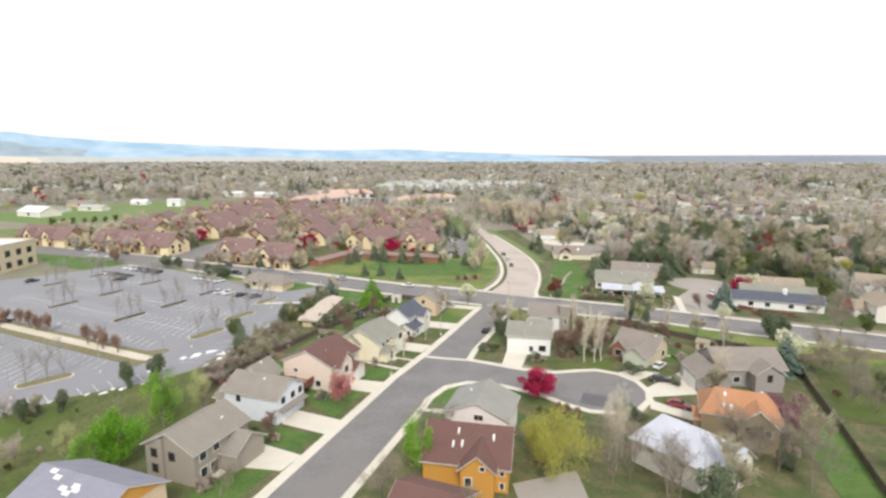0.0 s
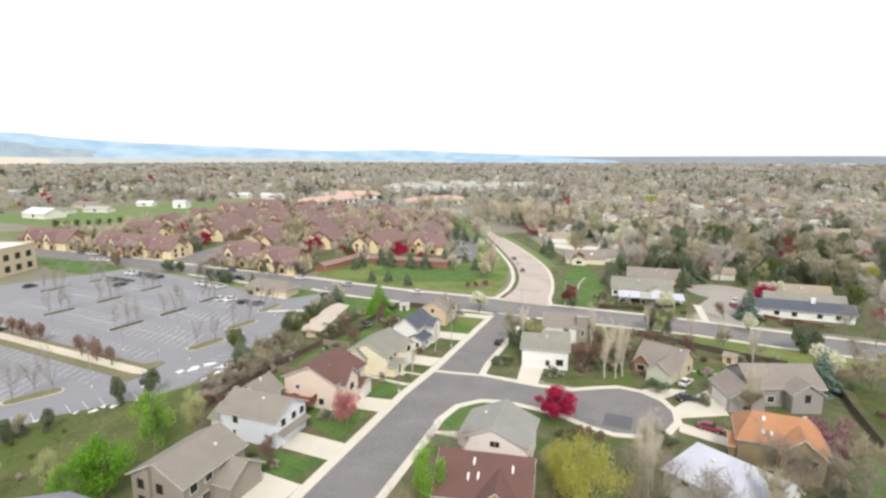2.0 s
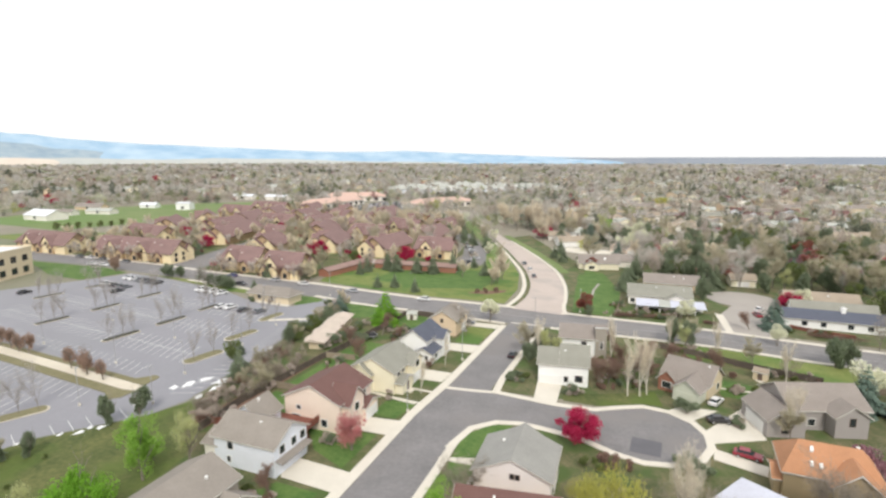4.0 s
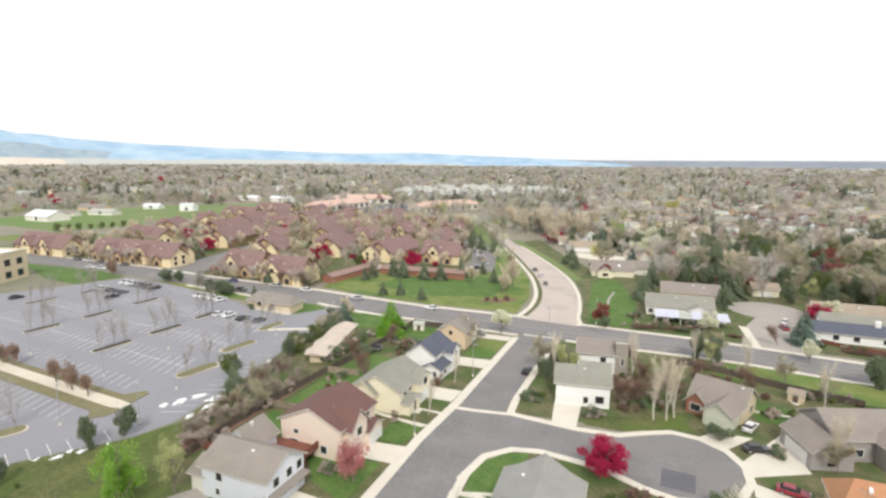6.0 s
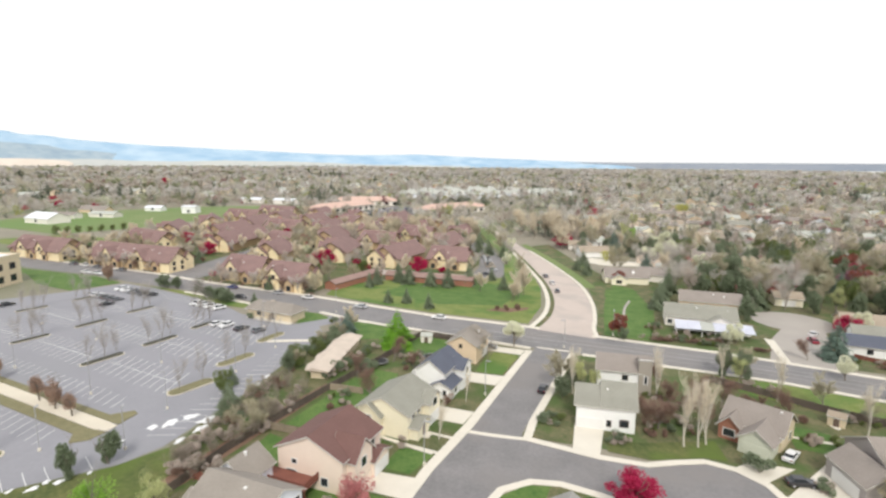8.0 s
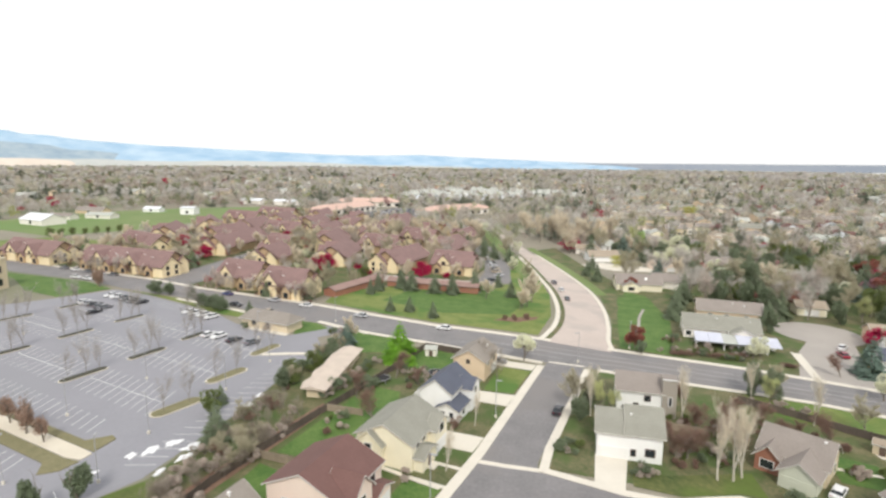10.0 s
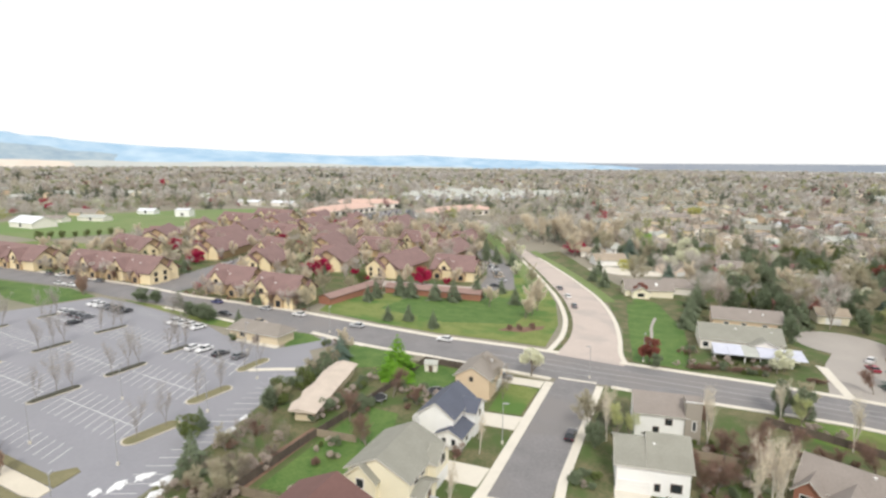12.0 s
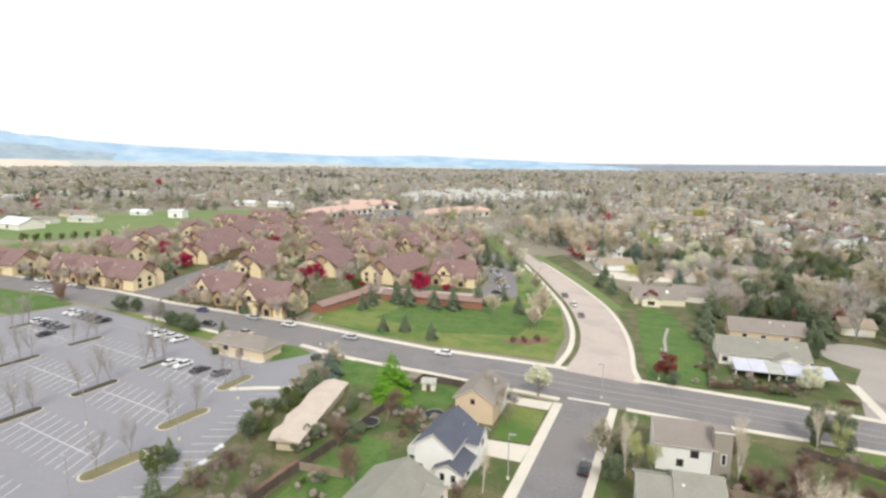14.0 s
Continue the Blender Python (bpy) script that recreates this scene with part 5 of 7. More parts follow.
for i, (px, py) in enumerate(spots[:230]):
    k = i if i < 9 else random.randrange(9)
    m = pose(px, py, gz(px, py), 0, 0, random.choice((0, 90, 180, -8, 8, 30, -90)) + random.uniform(-6, 6))
    if i < 9:
        bases[k].matrix_world = m
    elif i < 70:
        copy_thing(bases[k], m)
    else:
        rest += [(o.data, m) for o in bases[k].children_recursive]
    keep_off(rect(px, py, 14, 11))
random.seed(31)
for i in range(300):
    a, r = radians(random.uniform(-34, 66)), math.sqrt(random.uniform(760 ** 2, 2100 ** 2))
    px, py = -math.sin(a) * r, math.cos(a) * r
    m = pose(px, py, gz(px, py), 0, 0, random.uniform(0, 360)) @ Matrix.Diagonal((1.3, 1.3, 1.3, 1))
    rest += [(o.data, m) for o in bases[random.choice((2, 3, 4, 6, 8))].children if o.name.startswith(("wall", "roof"))]
join("far_houses", rest, "suburban houses with varied roofs among distant trees", "houses")


# ---- trees ----
def leaf_cloud(n, rx, ry, rz, cz, size, seed, shell=0.55, lumps=7, hang=0.0):
    """n small triangles through a lumpy, gappy crown. Returns points (n, 3, 3)."""
    g = np.random.default_rng(seed)
    c = g.normal(size=(lumps, 3))
    c /= np.linalg.norm(c, axis=1)[:, None]
    c *= g.uniform(0.2, 1.0, (lumps, 1)) ** 0.6 * 0.78
    rad = g.uniform(0.32, 0.55, lumps) * min(1.0, (9 / lumps) ** 0.33)
    k = g.integers(0, lumps, n)
    d = g.normal(size=(n, 3))
    d /= np.linalg.norm(d, axis=1)[:, None]
    p = c[k] + d * (rad[k] * g.uniform(shell, 1.0, n) ** 0.6)[:, None]
    p = p * (rx, ry, rz) + (0, 0, cz)
    s = size * g.uniform(0.6, 1.4, (n, 1, 1))
    t = g.normal(size=(n, 3, 3))
    t -= t.mean(1, keepdims=True)
    t /= np.linalg.norm(t, axis=2, keepdims=True)
    if hang:  # long trailing sprays
        t = t * (1 - 0.5 * hang, 1 - 0.5 * hang, 1 + 2.6 * hang)
        p[:, 2] -= g.uniform(0, 1.6 * hang, n)
    return p[:, None, :] + t * s


def cone_cloud(n, r, h, z0, size, seed):
    """n small sprays in tapering whorls: a conifer's crown."""
    g = np.random.default_rng(seed)
    u = 1 - np.sqrt(g.uniform(0, 1, n))
    tier = np.floor(u * 11) / 11 + g.uniform(0, 0.05, n)
    a = g.uniform(0, 2 * np.pi, n)
    wob = 1 + 0.3 * np.sin(a * 3 + tier * 13 + seed) + 0.22 * np.sin(a * 5 + tier * 31 + seed * 2) + 0.14 * g.normal(size=n)
    rr = r * (1 - tier ** 1.25) * (0.35 + 0.65 * g.uniform(0, 1, n) ** 0.5) * wob
    p = np.stack([rr * np.cos(a), rr * np.sin(a), z0 + h * tier - 0.12 * rr], 1)
    s = size * g.uniform(0.6, 1.3, (n, 1)) * (1.2 - 0.7 * tier)[:, None]
    out = np.stack([np.cos(a), np.sin(a), -0.45 + 0 * a], 1)
    side = np.stack([-np.sin(a), np.cos(a), 0.25 * g.normal(size=n)], 1)
    return np.stack([p - out * s, p + out * s * 0.8 + side * s * 0.55, p + out * s * 0.8 - side * s * 0.55], 1)


def cloud_mesh(name, tri, material):
    n = len(tri)
    me = bpy.data.meshes.new(name)
    me.from_pydata(tri.reshape(-1, 3).tolist(), [], np.arange(3 * n).reshape(-1, 3).tolist())
    me.materials.append(material)
    return me


def branches(seed, height, spread, levels=3, lean=0.0, start=0.25, upright=0.5, r0=0.2):
    """Trunk and limbs as tapered tubes; returns the trunk mesh and the twig ends."""
    rnd = random.Random(seed)
    bm = bmesh.new()
    tips = []

    def grow(p, d, length, r, level):
        k = 3 if level == 0 else 2
        q = p
        for i in range(k):
            d2 = (d + Vector((rnd.uniform(-1, 1), rnd.uniform(-1, 1), rnd.uniform(-0.3, 0.6))) * 0.16).normalized()
            e = q + d2 * length / k
            ra, rb = r * (1 - 0.5 * i / k), r * (1 - 0.5 * (i + 1) / k)
            tube(bm, q, e, ra, rb, 5 if level < 2 else 3)
            if level < levels and (level > 0 or (i + 1) / k > start):
                for c in range(2 if level == 0 else rnd.choice((1, 2, 2))):
                    a = rnd.uniform(0, 2 * math.pi)
                    out = Vector((math.cos(a), math.sin(a), 0))
                    nd = (d2 * upright + out * (1 - upright) * spread + Vector((0, 0, 0.25))).normalized()
                    grow(e, nd, length * rnd.uniform(0.5, 0.72), rb * 0.65, level + 1)
            q, d = e, d2
        tips.append((q, d))

    grow(Vector((0, 0, -0.2)), Vector((lean, 0, 1)).normalized(), height * 0.62, r0, 0)
    me = bpy.data.meshes.new("trunk")
    bm.to_mesh(me)
    bm.free()
    return me, tips


def twig_cloud(tips, n, length, width, seed, up=0.5):
    """n thin slivers fanning out from the limb ends: bare twigs."""
    g = np.random.default_rng(seed)
    base = np.array([t[0][:] for t in tips])
    way = np.array([t[1][:] for t in tips])
    k = g.integers(0, len(base), n)
    d = way[k] * 0.7 + g.normal(size=(n, 3)) * 0.6 + (0, 0, up * 0.5)
    d /= np.linalg.norm(d, axis=1)[:, None]
    s = length * g.uniform(0.4, 1.2, (n, 1))
    p = base[k] - way[k] * g.uniform(0, 1.2, (n, 1)) + g.normal(size=(n, 3)) * length * 0.16
    side = np.cross(d, g.normal(size=(n, 3)))
    side /= np.linalg.norm(side, axis=1)[:, None]
    return np.stack([p - side * width, p + side * width, p + d * s], 1)


KINDS = {}


def tree_kind(key, maker, variants, label, category="tree", name="tree"):
    KINDS[key] = ([maker(100 * (1 + len(KINDS)) + i) for i in range(variants)], label, category, name)


def bare_maker(mat, n=1500, h=9.0, spread=1.0, upright=0.45, width=0.035, bark="bark", length=1.5, r0=0.2):
    def make(seed):
        trunk, tips = branches(seed, h, spread, 3, 0, 0.2, upright, r0)
        trunk.materials.append(M[bark])
        crown = cloud_mesh("crown", twig_cloud(tips, n, length, width, seed), L[mat])
        return trunk, crown
    return make


def leafy_maker(mat, n=2200, h=8.0, rx=3.4, rz=3.2, cz=5.2, size=0.24, bark="bark", lumps=9, shell=0.5, hang=0.0):
    def make(seed):
        trunk, tips = branches(seed, h, 0.9, 2, 0, 0.25, 0.5)
        trunk.materials.append(M[bark])
        crown = cloud_mesh("crown", leaf_cloud(n, rx, rx * 0.95, rz, cz, size, seed, shell, lumps, hang), L[mat])
        return trunk, crown
    return make


def conifer_maker(mat, n=1800, r=2.4, h=9.0, size=0.42):
    def make(seed):
        bm = bmesh.new()
        tube(bm, (0, 0, -0.2), (0, 0, h * 0.9), 0.2, 0.04, 6)
        trunk = bpy.data.meshes.new("trunk")
        bm.to_mesh(trunk)
        bm.free()
        trunk.materials.append(M["bark"])
        crown = cloud_mesh("crown", cone_cloud(n, r, h, 0.5, size, seed), L[mat])
        return trunk, crown
    return make


tree_kind("bare", bare_maker("bare"), 4, "bare brown deciduous tree before leafing")
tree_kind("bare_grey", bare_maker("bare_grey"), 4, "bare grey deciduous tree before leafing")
tree_kind("bare_thin", bare_maker("ash", 760, 9, 0.85, 0.58, 0.021, "bark", 1.5, 0.1), 4, "thin bare grey young car park tree")
tree_kind("bare_open", bare_maker("twig", 1100, 9, 1.0, 0.45, 0.022, "bark", 1.6, 0.14), 4, "open bare grey-brown deciduous tree")
tree_kind("bare_red", bare_maker("bare_red", 1300, 7), 2, "small bare tree with reddish twigs")
tree_kind("bud", bare_maker("bud", 2200, 9.5, 1.0, 0.45, 0.06, length=1.3), 3, "olive-brown deciduous tree in bud")
tree_kind("birch", bare_maker("pale", 700, 10.5, 0.5, 0.72, 0.03, "bark_pale", 1.5), 3, "slender pale-barked birch with first buds")
tree_kind("pale", bare_maker("pale", 3400, 9.5, 1.0, 0.5, 0.085, length=1.2), 3, "pale straw-coloured tree in bud")
tree_kind("green", leafy_maker("green", 9000, 7.5, 4.0, 4.0, 3.9, 0.13, "bark", 26, 0.12), 3, "fresh green leafy deciduous tree")
tree_kind("lime", leafy_maker("lime", 6500, 8, 3.2, 4.3, 4.6, 0.115, "bark", 26, 0.08), 3, "lime-green tree in young leaf")
tree_kind("spring", leafy_maker("spring", 3000, 6.8, 2.6, 3.6, 5.4, 0.105, "bark", 20, 0.05), 2, "slender pale-barked tree in sparse young leaf")
tree_kind("column", conifer_maker("green", 7000, 3.6, 9.6, 0.3), 1, "tall dense green cone-shaped tree")
tree_kind("willow", leafy_maker("yellow", 9000, 8, 6.6, 5.0, 5.0, 0.10, "bark", 34, 0.02, 0.9), 1, "wide yellow-green willow coming into leaf")
tree_kind("olive", leafy_maker("olive", 2400, 8, 3.4, 3.4, 4.6), 2, "dark olive-green leafy tree")
tree_kind("white", leafy_maker("white", 2200, 6, 2.7, 2.5, 4.0, 0.2), 3, "pear tree in white blossom")
tree_kind("red", leafy_maker("red", 9500, 4.4, 3.7, 2.2, 2.6, 0.115, "bark", 40, 0.1), 3, "crab apple tree in crimson blossom")
tree_kind("pink", leafy_maker("pink", 3200, 5.2, 2.6, 2.7, 3.2, 0.13, "bark", 22, 0.15), 2, "small tree in dusty pink blossom")
tree_kind("plum", leafy_maker("plum", 1900, 6, 3.2, 2.3, 3.9, 0.2), 2, "ornamental tree with dull plum leaves")
tree_kind("maroon", leafy_maker("darkred", 3400, 6, 3.6, 2.6, 3.6, 0.24, "bark", 14, 0.25), 2, "broad maroon-leaved ornamental tree")
tree_kind("rust", leafy_maker("rust", 2200, 5.5, 1.6, 2.5, 3.2, 0.13, "bark", 16, 0.15), 2, "small upright rusty brown tree")
tree_kind("conifer", conifer_maker("conifer"), 3, "dark green conifer with dense needles", "conifer", "conifer")
tree_kind("pine", leafy_maker("conifer", 4200, 8.4, 3.1, 4.4, 4.3, 0.22, "bark", 16, 0.2), 3, "dark green bushy pine tree", "conifer", "pine")
tree_kind("spruce", conifer_maker("spruce", 2600, 3.4, 10.5, 0.45), 2, "tall blue-green spruce tree", "conifer", "spruce")


def low_maker(mat, n=700, r=1.2, rz=0.9, size=0.16):
    def make(seed):
        bm = bmesh.new()
        for i in range(5):
            a = i * 1.26
            tube(bm, (0, 0, -0.1), (0.5 * r * math.cos(a), 0.5 * r * math.sin(a), rz * 0.9), 0.05, 0.02, 4)
        trunk = bpy.data.meshes.new("stem")
        bm.to_mesh(trunk)
        bm.free()
        trunk.materials.append(M["bark"])
        return trunk, cloud_mesh("foliage", leaf_cloud(n, r, r, rz, rz * 0.95, size, seed, 0.4), L[mat])
    return make


tree_kind("shrub", low_maker("olive"), 2, "low rounded olive-green shrub", "shrub", "shrub")
tree_kind("shrub_brown", low_maker("bare_red", 600), 2, "low reddish brown bare shrub", "shrub", "shrub")
tree_kind("shrub_grey", low_maker("bare", 600, 1.4, 1.1), 2, "low grey-brown bare shrub", "shrub", "shrub")
tree_kind("shrub_dark", low_maker("conifer", 800, 1.6, 1.4), 2, "low dark evergreen shrub", "shrub", "shrub")

PLANTED = []


COUNT, SPARE = {}, {}


def plant(kind, x, y, s=1.0, tall=1.0):
    meshes, label, category, name = KINDS[kind]
    rnd = random.Random(int(x * 131 + y * 17))
    pair = meshes[rnd.randrange(len(meshes))]
    m = pose(x, y, gz(x, y), 0, 0, rnd.uniform(0, 360)) @ Matrix.Diagonal((s, s, s * tall, 1))
    PLANTED.append((x, y))
    COUNT[category] = COUNT.get(category, 0) + 1
    if COUNT[category] > 290:
        SPARE.setdefault((kind, category), []).extend((me, m) for me in pair)
        return
    t = new(name)
    t.empty_display_size = 0.5
    t.matrix_world = m
    tagged(t, label, category, category + "s")
    for me in pair:
        o = new(me.name.split(".")[0], me)
        o.parent = t


for kind, spots in (
    ("green", [(-70.6, 67.6, 1.2, 1.2), (-73.2, 70.8, 0.8, 1.2)]),
    ("lime", [(-73.4, 80.6, 1.15, 1.2), (-75.8, 83.6, 0.8, 1.1), (-23.2, 78, 1.05, 1.25), (-73, 63, 0.9), (2.6, 393, 1.4), (-76.4, 86, 0.5, 1.0)]),
    ("column", [(-67.5, 169.5, 1.08)]),
    ("spring", [(66.4, 255, 1.2), (6.4, 476, 1.8), (-2, 420, 1.6), (33, 360, 1.4), (-70.4, 87.4, 1.0, 1.1), (-79, 66, 0.9, 1.0), (-17.6, 154.4, 0.9, 1.1), (-14.6, 155, 0.75), (18.2, 171.6, 0.8, 1.1)]),
    ("willow", [(-1.6, 84.5, 1.2, 1.05), (-5, 90, 0.75), (-12.2, 330, 0.7), (-17, 455, 1.0), (30, 480, 0.9), (113, 275, 0.8), (60, 640, 1.3), (-250, 760, 1.2)]),
    ("red", [(-7.4, 113, 1.4), (59.3, 224, 1.4), (-139, 258.6, 1.7, 1.2), (69, 395, 1.8), (-94, 264, 1.5, 1.2), (-244.6, 291, 1.7), (-236, 298, 1.4), (-211.6, 268, 1.6), (-247, 384, 1.7), (-229, 376, 1.3), (-179, 307, 1.5), (-186, 322, 1.3), (-210, 338, 1.4), (-157, 344, 1.3), (-120, 312, 1.2), (-38, 372, 2.2, 0.8), (-176, 384, 1.5), (-268, 342, 1.5), (88, 205, 1.1), (-484, 440, 1.4), (-545, 452, 1.5), (98, 330, 1.5), (64, 292, 1.3), (130, 318, 1.6)]),
    ("pink", [(-45.8, 98.4, 1.2, 1.05), (37, 262, 1.2), (24, 318, 1.4)]),
    ("maroon", [(86, 288, 1.7), (94, 306, 1.6), (49.5, 267, 1.3), (99, 338, 1.6), (-8.4, 201, 0.85, 1.25), (-7.2, 276, 0.9)]),
    ("plum", [(38.6, 111, 1.3), (40.4, 108, 1.05), (96, 276, 1.6), (84, 290, 1.8)]),
    ("conifer", [(6.7, 244.2, 1.0), (38.3, 306, 1.4), (47, 328, 1.6), (52, 324, 1.5), (42, 331, 1.5), (-0.4, 372, 1.4), (4, 376, 1.3), (-128.5, 190.6, 0.6), (-84, 120, 0.85), (-101, 78.5, 0.4), (-93.5, 133, 0.5), (-87.7, 212, 0.62), (-81.3, 214, 0.66), (-71.4, 209.4, 0.66), (-103.3, 238, 0.85),
                 (-96.3, 245, 0.95), (-91, 242.6, 1.0), (-81.3, 242.2, 0.95), (-74.3, 243, 0.98), (-67, 250, 1.1), (-127.7, 216, 0.85), (-123.4, 216.6, 0.8), (-138, 213.5, 0.7), (-104, 232, 0.7),
                 (-90, 335, 1.1), (-81, 330, 1.0), (-75, 326, 1.1), (-66, 322, 1.0), (-96, 350, 1.1), (-102, 365, 1.1), (-110, 388, 1.2), (-116, 405, 1.2), (-104, 410, 1.1), (-86, 352, 1.0), (-163, 203.6, 0.6), (5.2, 237, 1.0), (8.9, 254, 0.9), (-21, 290, 0.9), (34.4, 241, 0.95), (-24, 317, 0.9), (-60, 262, 0.7), (-52, 247, 0.8), (39, 268, 1.0), (-26, 300, 0.8)]),
    ("spruce", [(47.4, 199.4, 1.0), (48.6, 142.6, 0.95), (-85, 174, 0.7), (92, 280, 1.2), (101, 268, 1.1)]),
    ("pine", [(-91.4, 98.6, 0.75), (-93.6, 93.4, 0.62, 1.25), (-177.6, 201.6, 0.95, 0.7), (-172.5, 203, 0.95, 0.65), (-140.6, 191.4, 1.05, 0.6), (-144.4, 193, 1.1, 0.6), (-149, 194.2, 0.95, 0.65), (-153, 196, 0.9, 0.6), (-127, 189.6, 0.7, 0.6), (-97, 80.6, 0.55), (-100.4, 75, 0.62), (-83.4, 118, 0.5), (16.0, 176.0, 0.85, 1.2), (19.4, 174.8, 0.85, 1.05), (33.1, 232, 1.0), (37.4, 256, 1.3), (41, 300, 1.4), (34, 303, 1.3), (46, 306, 1.3), (28, 292, 1.1), (53, 168.6, 1.05), (56.5, 170, 0.95), (35, 239.5, 0.75), (-7, 196.6, 0.5), (-85, 143, 0.75), (-21, 150, 0.7), (-19, 157, 0.7),
              (20, 79, 0.9, 1.2)]),
    ("white", [(30.6, 297, 1.6), (20, 371, 2.0), (12, 372, 1.7), (71, 287, 1.3), (-60.3, 300, 1.0), (18.3, 337, 2.0), (13, 340, 1.6), (22, 202.8, 0.9), (51, 147.6, 1.5), (44, 182.8, 1.0), (-36.8, 180.4, 1.25), (24.2, 205, 0.95), (63, 226, 1.2), (31, 318, 1.4), (8, 328, 1.5), (50, 300, 1.3), (-66, 345, 1.2)]),
    ("olive", [(-349, 301, 0.7), (-345, 306, 0.7), (-341, 311, 0.6), (-338, 317, 0.7), (-334, 322, 0.6), (-331, 328, 0.7), (-353, 297, 0.8), (-328, 334, 0.6), (-91.6, 128, 0.7), (82, 182, 0.8), (96, 196, 0.9), (20, 330, 1.2), (40, 310, 1.2), (-88, 150, 0.6), (-86, 158, 0.6)]),
    ("rust", [(-112.4, 109.4, 0.95), (-118.2, 110.6, 1.1), (-121.6, 112.6, 1.05), (-125.2, 112.6, 1.05), (-144, 117, 1.05), (-148, 117.4, 1.0), (-152, 118.6, 1.05), (-157, 119.4, 1.0), (-163, 120, 1.0), (-209.5, 205.5, 1.5), (-206, 203, 1.2)]),
    ("birch", [(6.2, 91, 0.85), (8.4, 92.6, 0.9), (7.2, 88.4, 0.8), (2.1, 136.0, 0.95), (4.6, 136.6, 1.0), (6.2, 138.2, 0.95), (-19, 153.4, 0.8), (-1.0, 157.6, 0.85), (24.6, 164, 0.8), (37, 152, 0.8),
               (30.5, 126.6, 0.75), (32, 128, 0.7), (-41.4, 124, 0.55), (-40.6, 141, 0.55), (14.6, 172, 0.7)]),
    ("bare_open", [(6.4, 84, 1.0), (9.2, 85.6, 0.95), (56, 126, 0.7), (60, 136, 0.8), (64, 146, 0.8), (72, 140, 0.9), (68, 128, 0.8), (80, 150, 0.9), (58, 146, 0.6), (63, 133, 0.7), (16, 82, 1.1), (14, 80.4, 1.0), (28, 99, 1.05), (31, 98, 1.0), (27, 92, 1.1), (33, 95, 0.9), (-44.5, 169, 0.75), (-41, 165, 0.7), (-24, 88, 0.8), (-22, 92, 0.7), (-26, 70, 0.9), (-13, 63, 0.9), (36, 90, 1.0), (-50, 65, 0.6), (62, 158, 0.9), (74, 178, 1.0), (70, 187, 0.9), (78, 192, 1.0), (38, 155, 0.7), (57, 130, 0.8), (60, 122, 0.8)]),
    ("bare_red", [(-60, 135.5, 0.8), (-68, 145, 0.8), (-64, 158, 0.8), (4, 148, 0.8), (1, 152, 0.8), (7, 146, 0.7), (0, 165, 0.7), (40, 196, 0.7), (-52, 83, 0.5), (-54, 85.2, 0.45)]),
    ("bud", [(-22, 156, 0.8), (24, 84, 0.9), (40, 100, 0.8), (33, 163, 0.6), (30, 124.8, 0.6), (21, 180, 0.6), (-74, 115, 0.6), (-90, 355, 1.2), (-70, 338, 1.0), (-50, 275, 0.8)]),
    ("pale", [(-44.1, 234.6, 0.9, 1.2), (-43, 241, 0.75, 1.2), (-45.5, 229, 0.7), (-60, 402, 1.5), (-48, 396, 1.6), (-38, 388, 1.5), (-54, 415, 1.7), (-30, 402, 1.5), (-70, 424, 1.5), (-44, 408, 1.6), (-22, 398, 1.4), (-36, 372, 1.2), (-14, 410, 1.6), (-60, 240, 0.7), (-86, 180, 0.6), (-45, 232, 0.6)]),
):
    for p in spots:
        plant(kind, *p)

# trees on the car park islands
random.seed(3)
for i, (x, y, a, b, t, dark) in enumerate(ISLANDS):
    for k in ((-0.3, 0.05, 0.33) if i > 2 else (-0.25, 0.25)):
        c, s = math.cos(radians(t)), math.sin(radians(t))
        plant("bare_thin", x + c * k * a, y + s * k * a, random.uniform(0.56, 0.76), 1.2)

# belt of bare scrub between car park and gardens
random.seed(4)
belt = []
for i in range(190):
    y = random.uniform(98, 172)
    mid = np.interp(y, [92, 106, 120, 140, 172], [-75.0, -78.0, -79.0, -80.0, -85.0])
    wide = np.interp(y, [92, 106, 130, 172], [1.6, 4.6, 6.0, 4.0])
    x = mid + random.uniform(-wide, wide)
    if -84.5 < x < -70 and 138 < y < 172:
        continue
    belt.append((x, y))
for x, y in belt:
    if y > 138 and random.random() < 0.7:
        kind = random.choice(("shrub", "shrub_dark", "shrub", "olive", "pine"))
        plant(kind, x, y, random.uniform(1.0, 1.7) if kind.startswith("shrub") else random.uniform(0.3, 0.5))
        continue
    kind = random.choice(("bare_open", "bare_open", "bare_open", "bare_open", "bud", "shrub_grey", "shrub_grey", "shrub_brown"))
    plant(kind, x, y, random.uniform(0.22, 0.42) if not kind.startswith("shrub") else random.uniform(0.7, 1.25))
# rough growth on the bank beside the car park
random.seed(14)
for i in range(16):
    x, y = random.uniform(-106, -76), random.uniform(50, 84)
    if y > 84 + (x + 106) * 0.55 or x > -74 - (98 - y) * 0.02:
        continue
    plant(random.choice(("shrub", "shrub_grey", "shrub", "shrub_dark", "bud", "bare")), x, y, random.uniform(0.35, 0.75))
